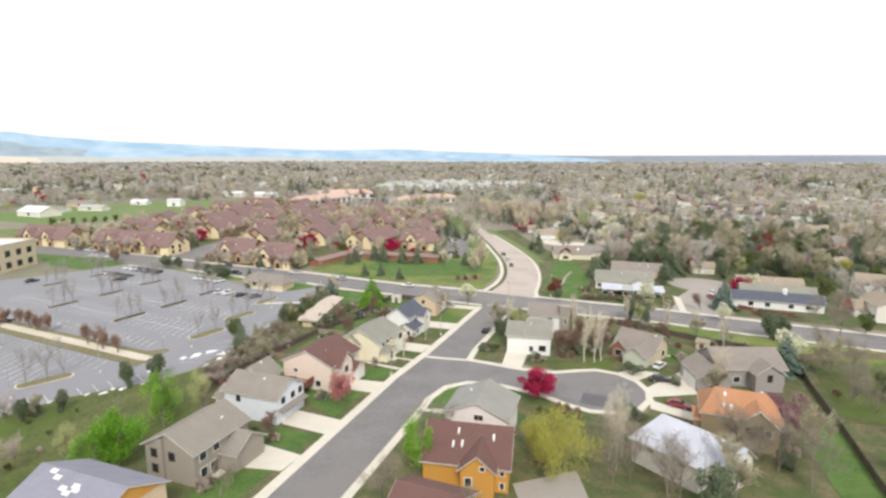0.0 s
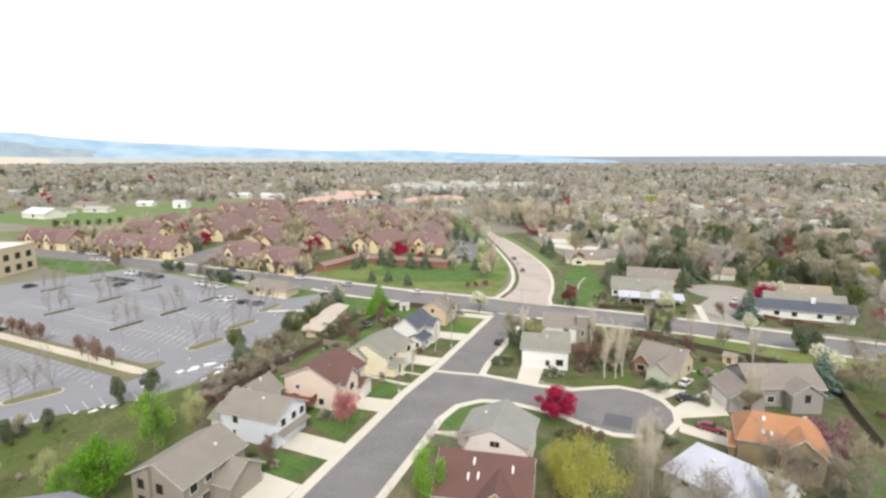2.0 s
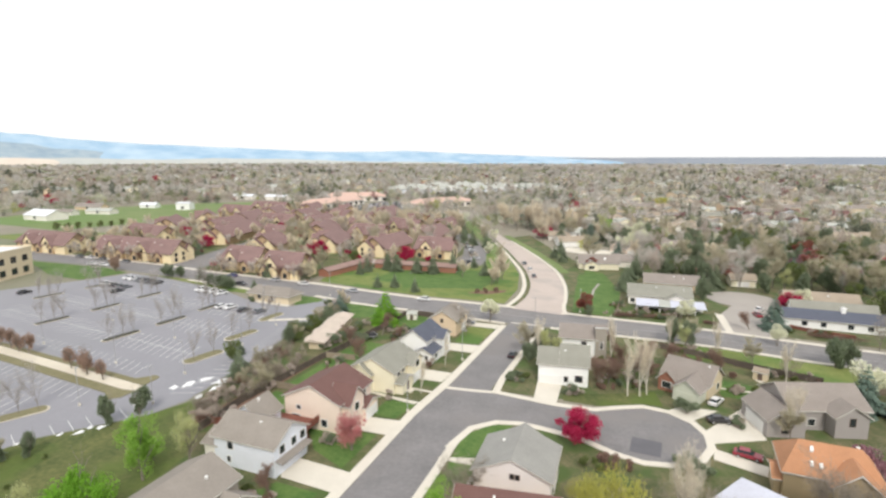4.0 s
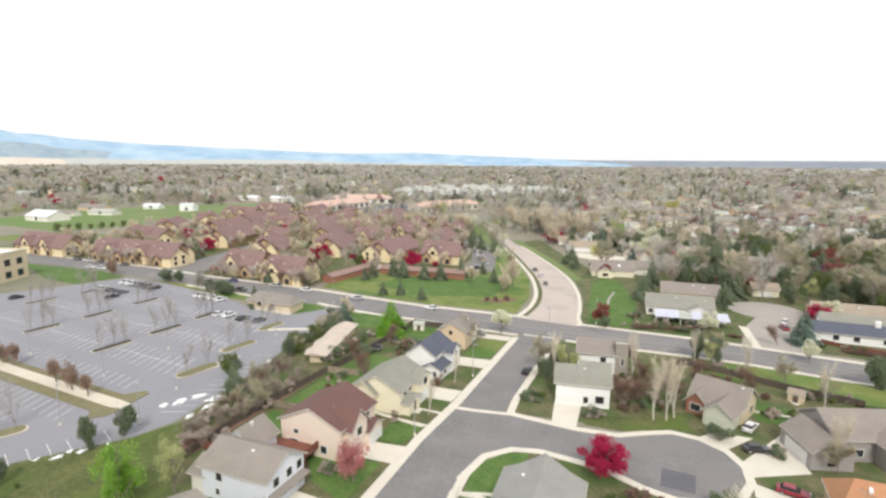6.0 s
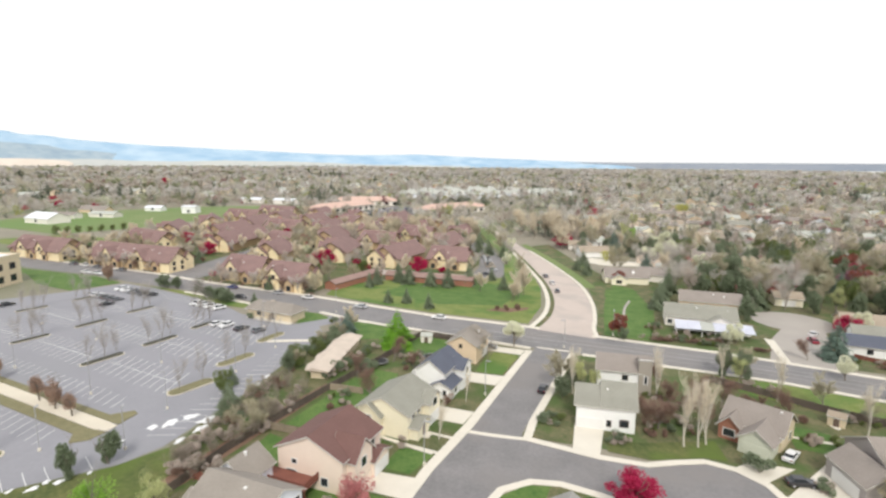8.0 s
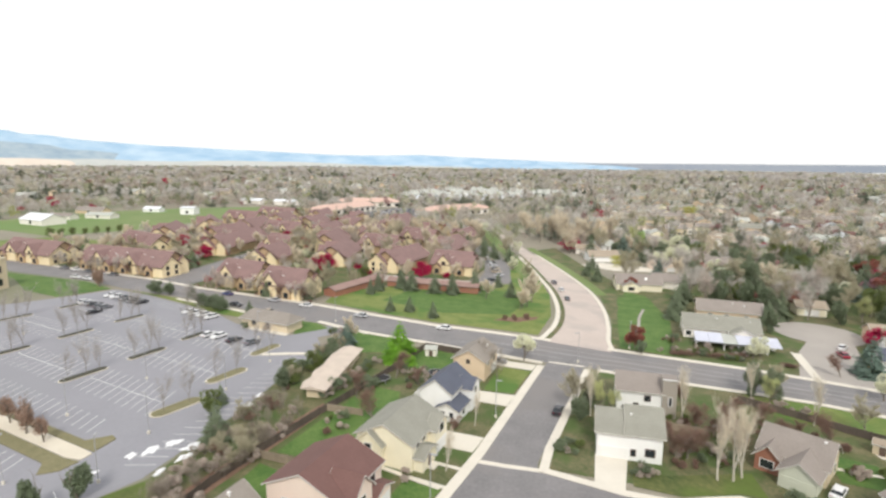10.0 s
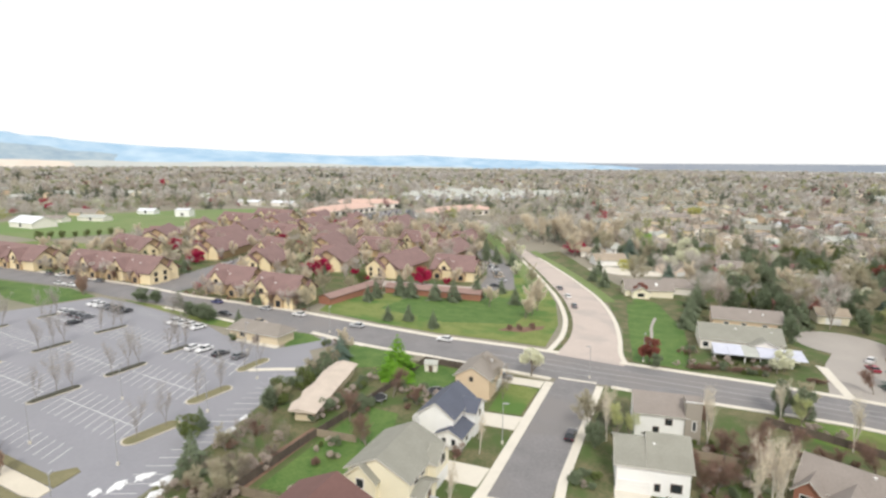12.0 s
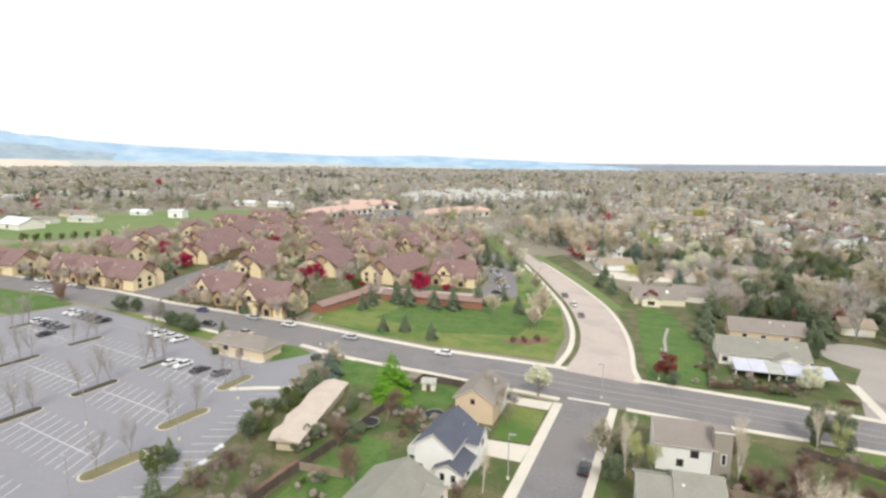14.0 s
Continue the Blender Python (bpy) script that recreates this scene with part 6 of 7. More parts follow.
# shrubs round the houses
random.seed(6)
for cx, cy, w, d in ((-53, 82, 6, 2), (-50, 100, 3, 2), (-47, 122, 1.5, 6), (-44, 140, 2, 4), (-22, 138, 4, 10), (-8, 133.5, 8, 1.5), (3, 143, 6, 6), (22, 128, 3, 2), (-20, 106, 3, 5), (-3, 106, 8, 4), (-55, 66, 6, 2), (28, 146, 8, 5),
                       (20, 170, 16, 3), (40, 158, 12, 4), (14, 205, 16, 5), (2, 212, 5, 6), (8, 201.4, 20, 2.5), (10, 200.6, 22, 2), (58, 198, 14, 2), (-60, 160, 8, 8), (-66, 132, 5, 8), (-88, 168, 6, 8), (-92, 184, 6, 4), (-2, 97, 5, 5), (36, 98, 4, 8), (5, 75, 10, 4), (-68, 150, 4, 10), (-64, 118, 4, 5), (-26, 60, 6, 12), (-116, 178.2, 14, 0.6)):
    for i in range(int(3 + w * d / 6)):
        plant(random.choice(("shrub", "shrub_brown", "shrub_grey", "shrub_dark", "shrub_grey")), cx + random.uniform(-w, w) / 2, cy + random.uniform(-d, d) / 2, random.uniform(0.5, 1.0))

random.seed(61)
for i in range(16):
    plant(random.choice(("shrub", "shrub", "shrub_grey", "shrub_dark")), -74.6 + 0.13 * i + random.uniform(-0.6, 0.9), 142.5 + 1.5 * i, random.uniform(0.8, 1.3))
for cx, cy, w, d, n in ((-2.5, 143, 5, 12, 16), (2, 155, 12, 7, 20), (12, 158, 10, 6, 14), (22, 156, 12, 5, 12), (-58, 158, 8, 10, 8)):
    for i in range(n):
        plant(random.choice(("shrub_brown", "shrub_brown", "shrub_grey", "bare_red", "shrub")), cx + random.uniform(-w, w) / 2, cy + random.uniform(-d, d) / 2, random.uniform(0.45, 0.9))
plant("shrub_dark", 13.4, 131.0, 1.5)
for x, y, s in ((10.9, 108.1, 1.3), (12.5, 107.3, 1.1), (8.9, 108.5, 1.0)):
    plant("shrub_dark", x, y, s)
for x, y, s in ((-3.6, 107.2, 0.9), (-1.4, 106.8, 1.0), (0.8, 106.2, 0.9)):
    plant("shrub_brown", x, y, s)
for x, y, s in ((-48.6, 216, 0.9), (-45.6, 216.6, 1.0), (-42, 219, 1.1)):
    plant("shrub_brown", x, y, s)
# dim back gardens beyond the long fence
random.seed(16)
for i in range(44):
    x, y = random.uniform(53, 100), random.uniform(84, 156)
    if x < 54 + (y - 84) * 0.02:
        continue
    plant(random.choice(("bare_open", "bud", "pine", "olive", "bare_red", "shrub_brown", "shrub_dark", "shrub")), x, y, random.uniform(0.6, 1.1))
# nearer woods and street trees beyond the main road, one by one
g = np.random.default_rng(8)
px, py = g.uniform(-40, 190, 900), g.uniform(200, 400, 900)
keep_off([(-12, 196), (60, 190), (62, 246), (-4, 250)])
keep_off([(-34, 312), (10, 306), (14, 345), (-24, 352), (-34, 335)])
keep_off([(-16, 250), (2, 250), (14, 276), (-14, 278)])
keep = free_of(px, py, 1.0) & (px < py * 0.62) & (px > -12 - (py - 230) * 0.32)
n = 0
for x, y in zip(px[keep], py[keep]):
    if min((x - a) ** 2 + (y - b) ** 2 for a, b in PLANTED) < 16:
        continue
    if x > 22 and g.uniform() < 0.55:
        plant(g.choice(["conifer", "pine", "olive", "olive", "pine", "bud"]), x, y, g.uniform(0.9, 1.5))
        n += 1
        continue
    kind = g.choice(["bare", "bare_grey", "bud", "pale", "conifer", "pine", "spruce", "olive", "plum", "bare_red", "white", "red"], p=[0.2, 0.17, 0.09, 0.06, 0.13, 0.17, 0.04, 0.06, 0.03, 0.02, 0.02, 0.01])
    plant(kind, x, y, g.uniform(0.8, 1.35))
    n += 1
    if n > 330:
        break
# along the front of the apartment blocks
for i in range(54):
    x = -275 + 2.95 * i + g.uniform(-1.2, 1.2)
    if -200 < x < -174:
        continue
    y = np.interp(x, [-330, -262, -202, -170, -139, -116], [242, 229, 223, 216.6, 213.4, 211]) + 0.4
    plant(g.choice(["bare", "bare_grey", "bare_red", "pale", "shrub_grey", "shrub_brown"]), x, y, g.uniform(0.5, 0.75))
# tall straw-coloured trees among the apartment blocks
for i in range(60):
    x, y = g.uniform(-176, -94), g.uniform(290, 400)
    if free_of(np.array([x]), np.array([y]), 0.0)[0]:
        plant(g.choice(["pale", "pale", "bare", "bud"]), x, y, g.uniform(0.9, 1.25))
# between the apartment blocks
px, py = g.uniform(-300, -70, 1400), g.uniform(212, 460, 1400)
keep = free_of(px, py, 0.5) & (px < -70 - (py - 280) * 0.3)
n = 0
for x, y in zip(px[keep], py[keep]):
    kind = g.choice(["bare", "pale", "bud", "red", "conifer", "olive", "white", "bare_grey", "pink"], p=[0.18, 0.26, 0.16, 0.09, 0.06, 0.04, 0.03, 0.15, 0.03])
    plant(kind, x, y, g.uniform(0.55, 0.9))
    n += 1
    if n > 340:
        break


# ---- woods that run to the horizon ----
# distance haze is mixed into these tree colours, most of all into silver
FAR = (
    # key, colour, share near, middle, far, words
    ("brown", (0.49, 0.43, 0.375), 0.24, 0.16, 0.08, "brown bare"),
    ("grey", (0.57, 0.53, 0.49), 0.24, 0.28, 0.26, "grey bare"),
    ("silver", (0.64, 0.61, 0.575), 0.12, 0.28, 0.42, "haze-paled grey bare"),
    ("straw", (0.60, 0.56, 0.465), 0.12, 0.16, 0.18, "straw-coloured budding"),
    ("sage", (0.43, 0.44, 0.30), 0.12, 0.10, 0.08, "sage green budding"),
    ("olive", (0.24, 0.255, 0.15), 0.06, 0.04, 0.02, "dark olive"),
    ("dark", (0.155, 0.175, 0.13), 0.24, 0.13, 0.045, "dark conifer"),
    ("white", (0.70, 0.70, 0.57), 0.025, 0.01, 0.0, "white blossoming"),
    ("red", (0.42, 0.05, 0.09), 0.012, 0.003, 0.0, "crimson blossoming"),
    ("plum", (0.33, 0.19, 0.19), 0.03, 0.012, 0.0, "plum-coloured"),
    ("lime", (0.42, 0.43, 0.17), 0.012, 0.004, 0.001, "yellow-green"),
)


def far_woods():
    g = np.random.default_rng(12)
    forms = {
        "bare": lambda s, n, z: leaf_cloud(n, 3.6, 3.6, 3.4, 4.4, z, s, 0.35),
        "cone": lambda s, n, z: cone_cloud(n, 2.4, 9.5, 0.4, z * 1.3, s),
    }
    bands = ((330, 800, 5200, 190, 0.42, 0.013, 1.0), (800, 1700, 8200, 84, 0.8, 0.006, 1.15), (1700, 3350, 13000, 56, 1.2, 0.0032, 1.7))
    parts_of = [[] for k in FAR]
    for level, (r0, r1, count, tris, size, grain, grow) in enumerate(bands):
        a = g.uniform(radians(-40), radians(72), count)
        r = np.sqrt(g.uniform(r0 * r0, r1 * r1, count))
        x, y = -np.sin(a) * r, np.cos(a) * r
        ok = free_of(x, y, 3.0) if r1 < 1000 else np.ones(count, bool)
        ok &= ~((x > -70 - (y - 280) * 0.3 - 250) & (x < -70 - (y - 280) * 0.3) & (y < 470) & (y > 205))
        ok &= ~((x > -14 - (y - 240) * 0.42) & (x < 190) & (y < 400))
        ok &= ~((y < 330) & (x < -60))
        x, y = x[ok], y[ok]
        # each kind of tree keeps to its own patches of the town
        # shares drift to the palest colours outward, imitating thickening haze
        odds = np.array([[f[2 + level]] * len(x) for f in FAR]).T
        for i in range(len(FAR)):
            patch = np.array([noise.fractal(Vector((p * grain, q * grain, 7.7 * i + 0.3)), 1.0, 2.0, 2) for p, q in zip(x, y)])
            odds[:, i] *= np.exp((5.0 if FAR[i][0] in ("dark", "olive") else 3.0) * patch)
        if level < 2:
            odds[:, 6] *= np.where(x > 40, 1.7, 1.0)
        odds = np.cumsum(odds / odds.sum(1, keepdims=True), 1)
        kind = (g.uniform(0, 1, (len(x), 1)) > odds).sum(1).clip(0, len(FAR) - 1)
        base = {f: [forms[f](70 + v, tris, size) for v in range(6)] for f in forms}
        for u, v, i in zip(x, y, kind):
            form = base["cone" if FAR[i][0] == "dark" else "bare"]
            t = form[g.integers(6)] * (g.uniform(0.7, 1.0) * g.choice([0.8, 1.0, 1.3, 1.8]) * grow)
            if level == 2:
                t = t * (1.6, 1.6, 0.8)
            c, s = math.cos(u), math.sin(u)
            t = t @ np.array(((c, s, 0), (-s, c, 0), (0, 0, 1)))
            parts_of[i].append(t + (u, v, gz(u, v)))
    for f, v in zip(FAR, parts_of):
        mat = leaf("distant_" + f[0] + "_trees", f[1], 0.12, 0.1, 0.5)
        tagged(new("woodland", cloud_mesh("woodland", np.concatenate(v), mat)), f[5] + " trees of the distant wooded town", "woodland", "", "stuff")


far_woods()
for (kind, category), items in SPARE.items():
    join("thicket", items, KINDS[kind][1] + ", many together", category)


# ---- cars ----
CARPAINT = {}


def car_paint(key, c):
    m = paint("car_paint_" + key, c, 0.3, 0.04)
    m.node_tree.nodes["Principled BSDF"].inputs["Coat Weight"].default_value = 0.5
    CARPAINT[key] = m


for key, c in (("white", (0.78, 0.78, 0.78)), ("black", (0.02, 0.02, 0.025)), ("grey", (0.16, 0.165, 0.18)), ("silver", (0.45, 0.46, 0.48)), ("red", (0.27, 0.015, 0.035)), ("blue", (0.06, 0.07, 0.2)), ("tan", (0.4, 0.33, 0.24))):
    car_paint(key, c)


def car(x, y, turn, colour, long=4.6, tall=1.5):
    words = {"white": "white", "black": "black", "grey": "dark grey", "silver": "silver", "red": "dark red", "blue": "dark blue", "tan": "tan"}[colour]
    c = thing("car", x, y, turn, "parked " + words + " car on asphalt", "car", "parked cars", gz(x, y) + 0.08)
    l, w = long / 2, 0.9
    bm = bmesh.new()
    prof = [(-l, 0.35), (-l, 0.85), (-l + 0.15, 0.98), (l - 1.5, 0.98), (l - 0.2, 0.82), (l, 0.62), (l, 0.35)]
    rings = []
    for s, k in ((-1, 0.0), (-0.92, 1.0), (0.92, 1.0), (1, 0.0)):
        rings.append([bm.verts.new((px, s * w, pz - (0.06 if k == 0 and pz > 0.8 else 0))) for px, pz in prof])
    for a, b in zip(rings, rings[1:]):
        for i in range(len(prof)):
            j = (i + 1) % len(prof)
            bm.faces.new((a[i], a[j], b[j], b[i]))
    bm.faces.new(rings[0]), bm.faces.new(rings[-1][::-1])
    bmesh.ops.recalc_face_normals(bm, faces=bm.faces[:])
    part("body", bm, CARPAINT[colour], c)
    bm = bmesh.new()
    b0 = [bm.verts.new(p) for p in ((-l + 0.5, -0.84, 0.96), (l - 1.35, -0.84, 0.96), (l - 1.35, 0.84, 0.96), (-l + 0.5, 0.84, 0.96))]
    b1 = [bm.verts.new(p) for p in ((-l + 0.95, -0.66, tall - 0.06), (l - 2.05, -0.66, tall - 0.06), (l - 2.05, 0.66, tall - 0.06), (-l + 0.95, 0.66, tall - 0.06))]
    for i in range(4):
        j = (i + 1) % 4
        bm.faces.new((b0[i], b0[j], b1[j], b1[i]))
    bm.faces.new(b1)
    part("cabin_glass", bm, M["glass"], c, "dark car glass")
    bm = bmesh.new()
    prism(bm, ((-l + 0.92, -0.68, tall - 0.06), (l - 2.0, -0.68, tall - 0.06), (l - 2.0, 0.68, tall - 0.06), (-l + 0.92, 0.68, tall - 0.06)), (0, 0, 0.06))
    part("car_roof", bm, CARPAINT[colour], c)
    for sx in (-l + 0.85, l - 0.85):
        for sy in (-w + 0.08, w - 0.08):
            bm = bmesh.new()
            tube(bm, (sx, sy - 0.1, 0.32), (sx, sy + 0.1, 0.32), 0.33, 0.33, 12)
            wheel = part("wheel", bm, M["rubber"], c)
            bm = bmesh.new()
            tube(bm, (sx, sy - 0.115, 0.32), (sx, sy + 0.115, 0.32), 0.19, 0.19, 8)
            part("rim", bm, M["rim"], wheel)
    for sy in (-0.62, 0.62):
        bm = bmesh.new()
        box(bm, l - 0.12, l + 0.02, sy - 0.2, sy + 0.2, 0.62, 0.76)
        part("headlight", bm, M["white_trim"], c)
        bm = bmesh.new()
        box(bm, -l - 0.02, -l + 0.1, sy - 0.2, sy + 0.2, 0.68, 0.84)
        part("tail_light", bm, CARPAINT["red"], c)
    return c


for x, y, t, col in (
    (-148.4, 185.8, 250, "white"), (-145.4, 185.2, 250, "white"), (-141.5, 184.4, 250, "white"), (-137.6, 183.4, 250, "white"), (-126, 168.4, 75, "white"), (-122.5, 168.2, 255, "white"), (-116.3, 167, 75, "black"), (-110.6, 167.2, 75, "grey"),
    (-189.6, 193.4, 250, "white"), (-186, 192.6, 250, "white"), (-182.6, 192.0, 250, "grey"), (-179.4, 191.4, 250, "black"), (-176.2, 190.6, 250, "black"), (-172, 189.6, 250, "black"),
    (-190, 183.2, 75, "white"), (-187, 182.6, 75, "silver"), (-184, 182, 75, "black"), (-181, 181.2, 75, "grey"), (-178, 180.6, 75, "grey"), (-176, 174.6, 75, "black"), (-206, 163, 75, "black"), (-164, 120.6, 75, "black"),
    (-93.7, 201.6, 175, "silver"), (-64.3, 198.4, 178, "white"), (-117, 206.2, 172, "white"), (-131.4, 208.6, 172, "silver"), (-152.6, 210.2, 170, "blue"), (-123.6, 194.6, -8, "tan"), (-140, 198.6, -8, "black"),
    (-219, 221, 175, "grey"), (-227, 221.6, 175, "white"), (-235, 222.6, 175, "grey"), (-243, 223.6, 175, "white"), (-251, 224.6, 175, "grey"), (-222, 211.6, -5, "white"), (-229, 212.2, -5, "white"),
    (-34.4, 264.6, 106, "white"), (-31.0, 250.6, 99, "grey"), (-38.6, 277.6, 108, "grey"), (-25.4, 152.6, 84, "black"),
    (18.9, 128.7, 10, "black"), (21.0, 115.9, -18, "red"), (19.9, 137.6, 60, "white"), (46.6, 213.6, 95, "red"), (49, 221, 60, "white"),
    (-71, 302, 108, "white"), (-69.6, 298, 108, "grey"), (-68.6, 294, 108, "black"), (-74, 312, 108, "white"), (-75.6, 316, 108, "silver"), (-64.5, 272, 20, "black"), (-78, 324, 108, "white"), (-80, 330, 108, "grey"),
    (-104, 259, 10, "white"), (-95, 258.6, 8, "grey"), (-196, 268, 110, "white"), (-197, 275, 110, "silver"), (-43, 176.4, 2, "grey"),
):
    car(x, y, t, col)
random.seed(41)
for i in range(9):
    car(-63.6 - 2.5 * i - random.uniform(0, 0.4), 283 + 7.6 * i, 18 + random.uniform(-3, 3), random.choice(("white", "silver", "grey", "black", "white", "tan")))
for i in range(24):
    car(-234 + 6.2 * (i % 6) + random.uniform(-0.6, 0.6), 520 + 18 * (i // 6) + random.uniform(-1, 1), 90 + random.uniform(-3, 3), random.choice(("white", "silver", "grey", "black", "white", "blue")))


# ---- fences, posts and small things ----
def fence(points, height, material, label, gap=2.4):
    f = new("fence")
    tagged(f, label, "fence", "garden fences")
    for a, b in zip(points, points[1:]):
        d = math.hypot(b[0] - a[0], b[1] - a[1])
        n = max(1, int(d / gap))
        for i in range(n):
            u0, u1 = i / n, (i + 1) / n
            p, q = [(a[0] + (b[0] - a[0]) * u, a[1] + (b[1] - a[1]) * u) for u in (u0, u1)]
            bm = bmesh.new()
            tube(bm, (*p, gz(*p) - 0.2), (*p, gz(*p) + height + 0.1), 0.08, 0.08, 4)
            part("post", bm, material, f)
            bm = bmesh.new()
            m = max(3, int(d / n / 0.3))
            nx, ny = -(q[1] - p[1]) / (d / n) * 0.03, (q[0] - p[0]) / (d / n) * 0.03
            rim = []
            for k in range(2 * m + 1):
                r = (p[0] + (q[0] - p[0]) * k / (2 * m), p[1] + (q[1] - p[1]) * k / (2 * m))
                w = 1.0 if k % 2 else 0.25
                zt = gz(*r) + height + (0.0 if k % 2 else -0.07)
                rim.append([bm.verts.new(v) for v in ((r[0] - nx * w, r[1] - ny * w, gz(*r)), (r[0] + nx * w, r[1] + ny * w, gz(*r)), (r[0] + nx * w, r[1] + ny * w, zt), (r[0] - nx * w, r[1] - ny * w, zt))])
            for e, g2 in zip(rim, rim[1:]):
                for k in range(4):
                    bm.faces.new((e[k], e[(k + 1) % 4], g2[(k + 1) % 4], g2[k]))
            part("fence_panel", bm, material, f)


fence([(-75.8, 92), (-75.4, 108), (-73.8, 120), (-71.5, 135), (-68.5, 150), (-66, 165)], 1.7, M["fence_dark"], "dark weathered wooden paling fence behind the gardens")
fence([(-66, 165), (-64, 180.5), (-52, 179.2), (-51, 175)], 1.7, M["fence_dark"], "dark-stained wooden fence round a back garden")
fence([(-73, 117.5), (-62, 117)], 1.6, M["fence_wood"], "weathered wooden fence between gardens")
fence([(-71, 137.4), (-63, 137.6)], 1.6, M["fence_wood"], "weathered wooden fence between gardens")
fence([(-76, 99.6), (-63.5, 98)], 1.6, M["fence_red"], "red-brown wooden fence between gardens")
fence([(53.5, 152), (51, 134), (49, 112), (46.5, 90), (45, 72)], 1.6, M["fence_dark"], "dark-stained wooden fence between back gardens")
fence([(53.5, 152), (66, 158), (90, 162)], 1.6, M["fence_wood"], "weathered wooden fence along the verge")
fence([(12, 171), (20, 167.4), (33, 160.8), (46, 156)], 1.7, M["fence_dark"], "dark weathered fence along the verge")
fence([(1, 198), (4, 222)], 1.6, M["fence_wood"], "weathered brown garden paling fence")
fence([(53, 202.6), (60, 198.2), (68, 196)], 1.2, M["fence_red"], "red-stained low fence before a white house")
fence([(-24, 91), (-22, 104)], 1.4, M["white_trim"], "low white painted garden fence")
fence([(-6, 152.4), (4, 152), (6, 158)], 1.6, M["fence_wood"], "weathered brown garden paling fence")


def lamp_post(x, y, turn, h=8.0):
    p = thing("street_lamp", x, y, turn, "tall thin grey metal lamp post", "lamp post", "lamp posts")
    bm = bmesh.new()
    tube(bm, (0, 0, 0), (0, 0, h), 0.09, 0.06, 8)
    part("pole", bm, M["metal_grey"], p)
    bm = bmesh.new()
    tube(bm, (0, 0, 0), (0, 0, 0.6), 0.25, 0.25, 10)
    part("base", bm, M["concrete"], p)
    bm = bmesh.new()
    box(bm, -0.05, 1.1, -0.16, 0.16, h - 0.05, h + 0.1)
    part("lamp_head", bm, M["metal_grey"], p)


for x, y, t in ((-97.5, 118, 180), (-97, 139, 180), (-98, 157, 180), (-118, 118.4, 90), (-148, 124, 90), (-112, 172, 0), (-118, 138, 0), (-148, 146, 0), (-176, 152, 0), (-106, 98, 120), (-112, 82, 120), (-92.5, 103, 120), (-41.2, 115, 0), (-37.4, 146, 0), (-23.2, 184, 200), (-10, 200, 270), (-99, 194, 90)):
    lamp_post(x, y, t)


def heap(x, y, r, seed, material, name, label, category, flat=0.14):
    """A low uneven heap."""
    g = random.Random(seed)
    bm = bmesh.new()
    bmesh.ops.create_icosphere(bm, subdivisions=3, radius=1)
    for v in bm.verts:
        k = 1 + 0.9 * noise.noise(v.co * 1.9 + Vector((seed * 3.7, 0, 0)))
        v.co = Vector((v.co.x * r * k, v.co.y * r * 0.6 * k, max(-0.1, v.co.z * r * flat * k)))
    ob = link(name, bm, material)
    ob.matrix_world = pose(x, y, gz(x, y) + 0.04, 0, 0, g.uniform(60, 110))
    tagged(ob, label, category, name + "s")


snow = surf("old_snow", (0.74, 0.75, 0.77), (0.86, 0.86, 0.86), 0.8, 0.6, 0.3)
for i, (x, y, r) in enumerate(((-86.2, 117, 2.6), (-86.6, 121.5, 1.8), (-85.4, 113.4, 2.0), (-87.6, 134, 1.6), (-88.4, 139, 1.4), (-85.8, 108.5, 1.4), (-91, 155.4, 1.5), (-90.6, 116.4, 1.9), (-92.4, 113.6, 2.1), (-94.2, 111, 1.6), (-95.6, 105, 0.9), (-95.8, 101.6, 0.8), (-94.2, 92.2, 1.2), (-96.4, 89.4, 1.3), (-96, 91.5, 0.9), (-99, 87.8, 0.8), (-103, 83, 0.7), (-105.8, 78, 0.7), (-92, 95.6, 0.7), (-94, 93.6, 0.6))):
    heap(x, y, 0.72 * r, i + 1, snow, "snow_mound", "low mound of old white snow at the kerb", "snow mound")
drape("entrance_walk", ribbon([(-103, 160.6), (-97, 163.4), (-91, 165.6), (-90.8, 170)], 1.6), 0.2, M["concrete"], "pale concrete walk at the car park entrance", "path", thick=0.14)
drape("gate_apron", [(-104, 193), (-84, 187.4), (-84.4, 185.6), (-104, 190.8)], 0.2, M["concrete"], "pale concrete apron at the car park entrance", "path")


def hedge(x0, y0, x1, y1, wide, high, mat, label, seed):
    h = thing("hedge", (x0 + x1) / 2, (y0 + y1) / 2, math.degrees(math.atan2(y1 - y0, x1 - x0)), label, "hedge", "roadside hedges")
    ln = math.hypot(x1 - x0, y1 - y0)
    bm = bmesh.new()
    for k in range(int(ln / 1.2)):
        tube(bm, (-ln / 2 + 1.2 * k + 0.5, 0, -0.2), (-ln / 2 + 1.2 * k + 0.8, 0.2, high * 0.8), 0.05, 0.02, 4)
    part("stems", bm, M["bark"], h)
    o = new("foliage", cloud_mesh("foliage", leaf_cloud(int(ln * 220), ln / 2, wide / 2, high / 2, high / 2, 0.15, seed, 0.1, 40), L[mat]))
    o.parent = h


hedge(-1, 198.8, 9, 200.2, 2.2, 1.7, "bare_red", "long reddish brown bare hedge beside the road", 5)
hedge(9.5, 200.2, 20, 201.8, 2.4, 1.8, "bare_red", "long reddish brown bare hedge beside the road", 6)
hedge(27, 199.4, 33, 199.0, 2.0, 1.4, "bare_red", "short reddish brown bare hedge beside the road", 7)
hedge(52, 195.5, 70, 192.6, 2.0, 1.6, "bare_red", "long reddish brown bare hedge before the dark roof", 8)


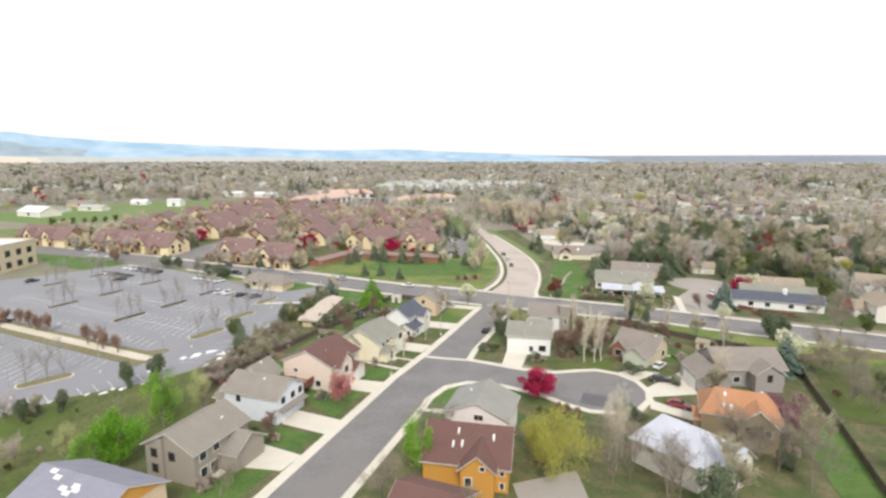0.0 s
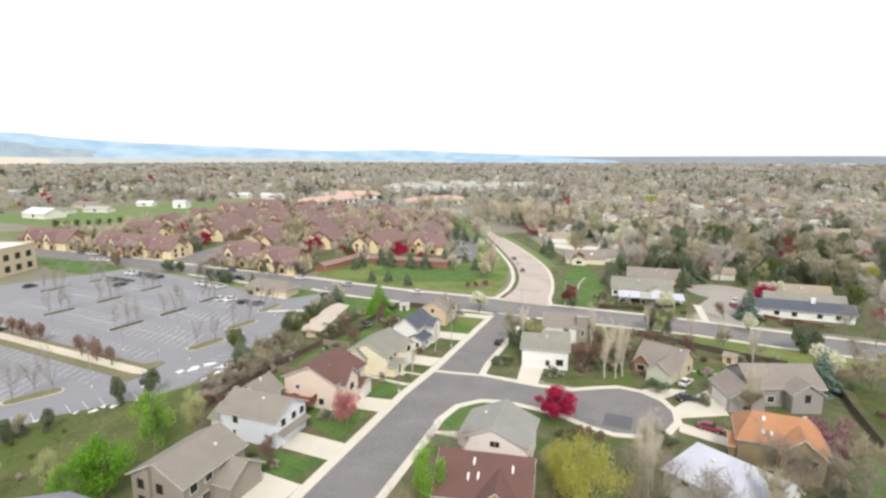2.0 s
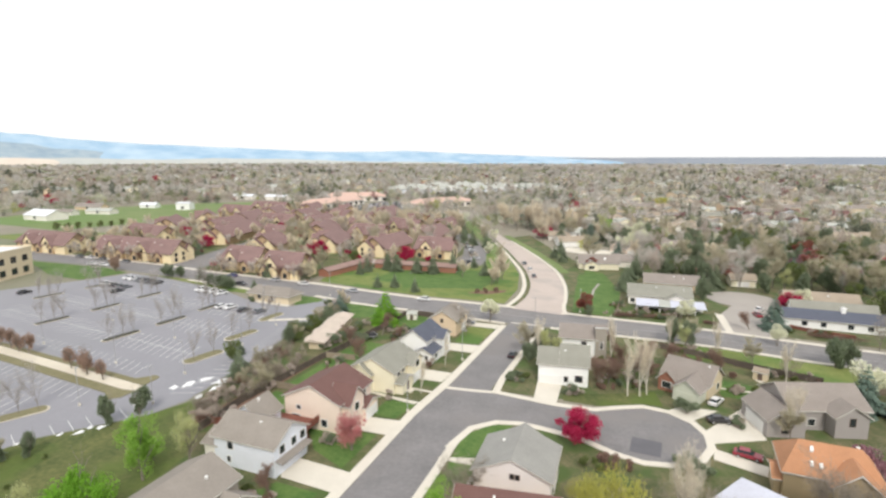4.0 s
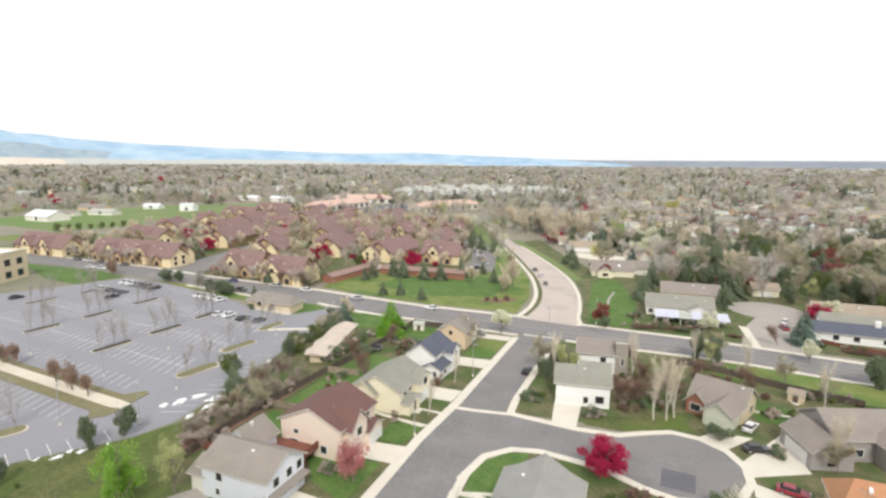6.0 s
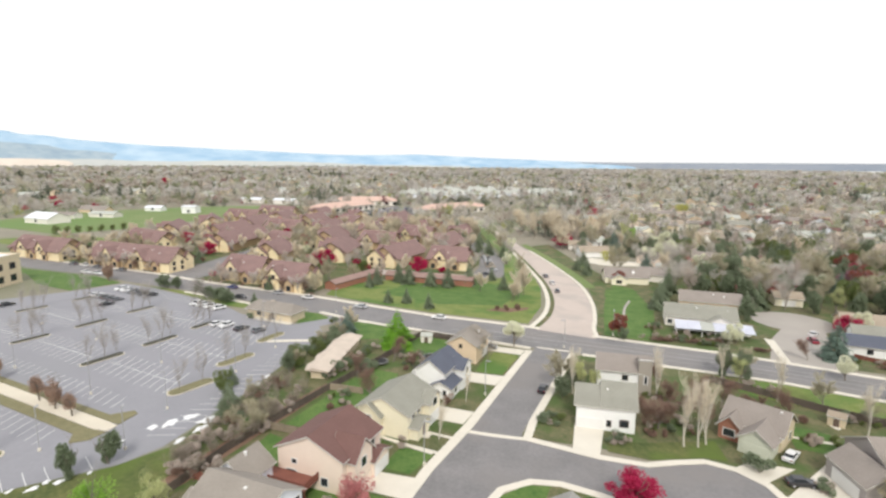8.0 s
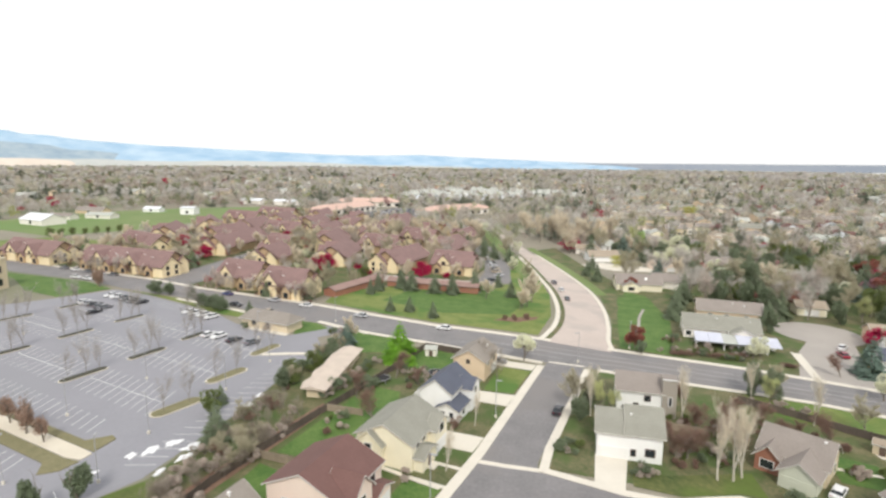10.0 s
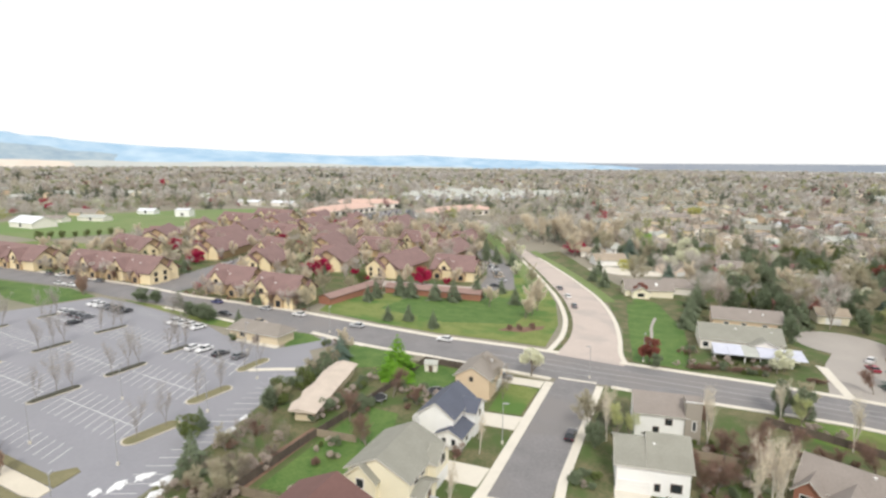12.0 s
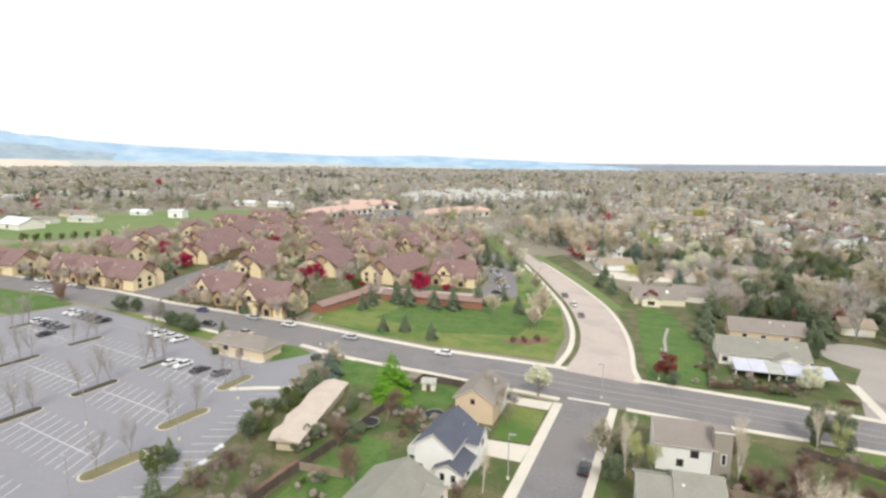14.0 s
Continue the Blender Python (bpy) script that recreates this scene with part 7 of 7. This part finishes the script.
for line in ([(-30.3, 100.3), (-24.6, 100.1)], [(-52.4, 121.5), (-40.9, 118.9)]):
    drape("garden_path", ribbon(line, 0.9), 0.2, M["concrete"], "narrow pale concrete garden path across a lawn", "path", thick=0.14)
drape("soil_patch", [(-52, 213.6), (-44, 214.2), (-38.6, 219.4), (-38.4, 223), (-43, 220.6), (-49, 218.4)], 0.15, M["mulch_red"], "reddish bare soil patch on the green", "planting bed")


def trampoline(x, y):
    t = thing("trampoline", x, y, 20, "round black garden trampoline", "trampoline")
    bm = bmesh.new()
    bmesh.ops.create_cone(bm, cap_ends=True, segments=24, radius1=1.9, radius2=1.9, depth=0.05, matrix=Matrix.Translation((0, 0, 0.85)))
    part("mat", bm, M["rubber"], t)
    bm = bmesh.new()
    for i in range(24):
        a, b = 2 * math.pi * i / 24, 2 * math.pi * (i + 1) / 24
        tube(bm, (2.05 * math.cos(a), 2.05 * math.sin(a), 0.88), (2.05 * math.cos(b), 2.05 * math.sin(b), 0.88), 0.07, 0.07, 5)
    part("rim", bm, M["metal_grey"], t)
    for i in range(6):
        a = 2 * math.pi * i / 6
        bm = bmesh.new()
        tube(bm, (2.0 * math.cos(a), 2.0 * math.sin(a), 0), (2.0 * math.cos(a), 2.0 * math.sin(a), 0.88), 0.05, 0.05, 5)
        part("leg", bm, M["metal_grey"], t)


trampoline(-66.6, 155.4)
trampoline(-55.5, 163)


def shed(x, y, t, label, wall, roof, w=3.0, d=2.6):
    s = thing("garden_shed", x, y, t, label, "shed")
    volume(s, -w / 2, w / 2, -d / 2, d / 2, 1.9, 2.6, "x", wall, roof, 0.15)
    entry_door(s, "S", -d / 2, 0, M["brown_trim"], 0.05)


plant("rust", -64.8, 147.4, 0.95, 0.9)
shed(55.8, 98, -20, "small white garden shed", W["white"], R["white"], 4.4, 3.2)
shed(33, 155.6, -25, "pale garden shed with brown roof", W["sand"], R["tan"])
shed(-61, 176, 10, "small pale grey garden shed", W["offwhite"], R["palegrey"])

# reddish low shrubs on the green
for i in range(16):
    plant("shrub_brown", -50 + 0.9 * i, 226.5 + 0.35 * i + (i % 3), 0.9)


# ---- hills and far plain ----
def hills():
    pale = bpy.data.materials.new("distant_hills")
    pale.use_nodes = True
    n, l = pale.node_tree.nodes, pale.node_tree.links
    b = n["Principled BSDF"]
    b.inputs["Roughness"].default_value = 1.0
    b.inputs["Specular IOR Level"].default_value = 0.0
    geo = n.new("ShaderNodeNewGeometry")
    tex = n.new("ShaderNodeTexNoise")
    tex.inputs["Scale"].default_value = 0.006
    tex.inputs["Detail"].default_value = 6
    l.new(geo.outputs["Position"], tex.inputs["Vector"])
    # blue aerial haze painted into the ridge's base colour
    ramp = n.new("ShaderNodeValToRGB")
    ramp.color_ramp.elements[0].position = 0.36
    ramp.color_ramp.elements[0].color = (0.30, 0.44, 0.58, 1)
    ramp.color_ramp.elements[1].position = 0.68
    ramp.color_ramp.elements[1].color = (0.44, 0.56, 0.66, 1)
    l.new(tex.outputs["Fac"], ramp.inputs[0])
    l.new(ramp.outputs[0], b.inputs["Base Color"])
    # dry grey-green foothills, paled in the colour itself to imitate haze
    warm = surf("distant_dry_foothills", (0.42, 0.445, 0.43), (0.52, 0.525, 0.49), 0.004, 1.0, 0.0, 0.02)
    # the plain's blue is haze, given as its base colour
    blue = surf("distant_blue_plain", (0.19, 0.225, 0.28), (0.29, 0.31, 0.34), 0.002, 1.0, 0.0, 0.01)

    # angle to the left of north, height above the eye in thousandths of the distance
    def ridge(name, dist, rise, a0, a1, top, material, label, rough):
        steps, rows = 220, 8
        verts, faces = [], []
        for i in range(steps + 1):
            a = a0 + (a1 - a0) * i / steps
            hgt = np.interp(a, [p[0] for p in top], [p[1] for p in top]) / 1000 * dist
            hgt *= 1 + rough * noise.fractal(Vector((a * 0.35, dist * 0.01, 0)), 0.9, 2.0, 5)
            for j in range(rows + 1):
                u = j / rows
                d = dist - rise * (1 - u)
                z = -60 + (hgt + 110) * u ** 1.3 + rough * 40 * noise.fractal(Vector((a * 0.5, u * 3, dist)), 0.9, 2.0, 4) * u * (1 - u) * 2
                verts.append((-math.sin(radians(a)) * d, math.cos(radians(a)) * d, z))
        w = rows + 1
        for i in range(steps):
            for j in range(rows):
                faces.append((i * w + j, i * w + j + 1, (i + 1) * w + j + 1, (i + 1) * w + j))
        me = bpy.data.meshes.new(name)
        me.from_pydata(verts, [], faces)
        me.materials.append(material)
        for p in me.polygons:
            p.use_smooth = True
        tagged(new(name, me), label, "hills", "", "structure")

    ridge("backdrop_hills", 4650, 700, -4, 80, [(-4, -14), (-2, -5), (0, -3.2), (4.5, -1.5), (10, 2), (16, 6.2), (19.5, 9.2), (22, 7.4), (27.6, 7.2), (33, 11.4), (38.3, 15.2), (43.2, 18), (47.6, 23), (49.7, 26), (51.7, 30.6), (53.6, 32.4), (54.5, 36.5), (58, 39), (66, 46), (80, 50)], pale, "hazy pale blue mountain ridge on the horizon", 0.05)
    # nearer, so a darker colour with less blue haze painted in
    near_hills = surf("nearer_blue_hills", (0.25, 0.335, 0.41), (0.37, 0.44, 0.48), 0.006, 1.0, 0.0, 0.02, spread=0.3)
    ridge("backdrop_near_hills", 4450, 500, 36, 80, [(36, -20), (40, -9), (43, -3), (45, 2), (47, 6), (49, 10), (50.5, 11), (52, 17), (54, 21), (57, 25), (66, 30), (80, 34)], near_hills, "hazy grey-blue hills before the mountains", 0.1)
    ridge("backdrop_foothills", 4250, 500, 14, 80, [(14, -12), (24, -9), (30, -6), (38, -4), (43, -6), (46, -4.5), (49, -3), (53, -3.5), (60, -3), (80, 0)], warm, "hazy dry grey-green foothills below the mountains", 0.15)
    sand = surf("distant_sandy_slope", (0.58, 0.50, 0.42), (0.70, 0.63, 0.55), 0.006, 1.0, 0.0, 0.02)
    ridge("backdrop_sandy_slope", 4150, 300, 49.6, 80, [(49.6, -14), (50.6, -5.5), (53, -2.4), (56, -2), (80, -1)], sand, "pale sandy slope below the hills", 0.06)
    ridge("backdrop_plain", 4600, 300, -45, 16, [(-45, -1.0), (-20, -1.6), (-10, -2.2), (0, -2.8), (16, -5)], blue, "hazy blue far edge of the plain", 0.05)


hills()
for x, y, w, d, hh in ((395, 3050, 60, 20, 9), (470, 3060, 16, 16, 8), (760, 2650, 30, 12, 12), (790, 2660, 24, 12, 10), (1250, 3300, 80, 20, 8), (950, 2900, 60, 14, 7), (-1500, 2600, 20, 14, 9)):
    s = thing("warehouse", x, y, 0, "white warehouse far out on the plain", "building", "far white buildings")
    bm = bmesh.new()
    box(bm, -w / 2, w / 2, -d / 2, d / 2, -1, hh + 4)
    part("wall", bm, W["white"], s)
    bm = bmesh.new()
    box(bm, -w / 2 - 1, w / 2 + 1, -d / 2 - 1, d / 2 + 1, hh + 4, hh + 4.6)
    part("roof", bm, R["white"], s)
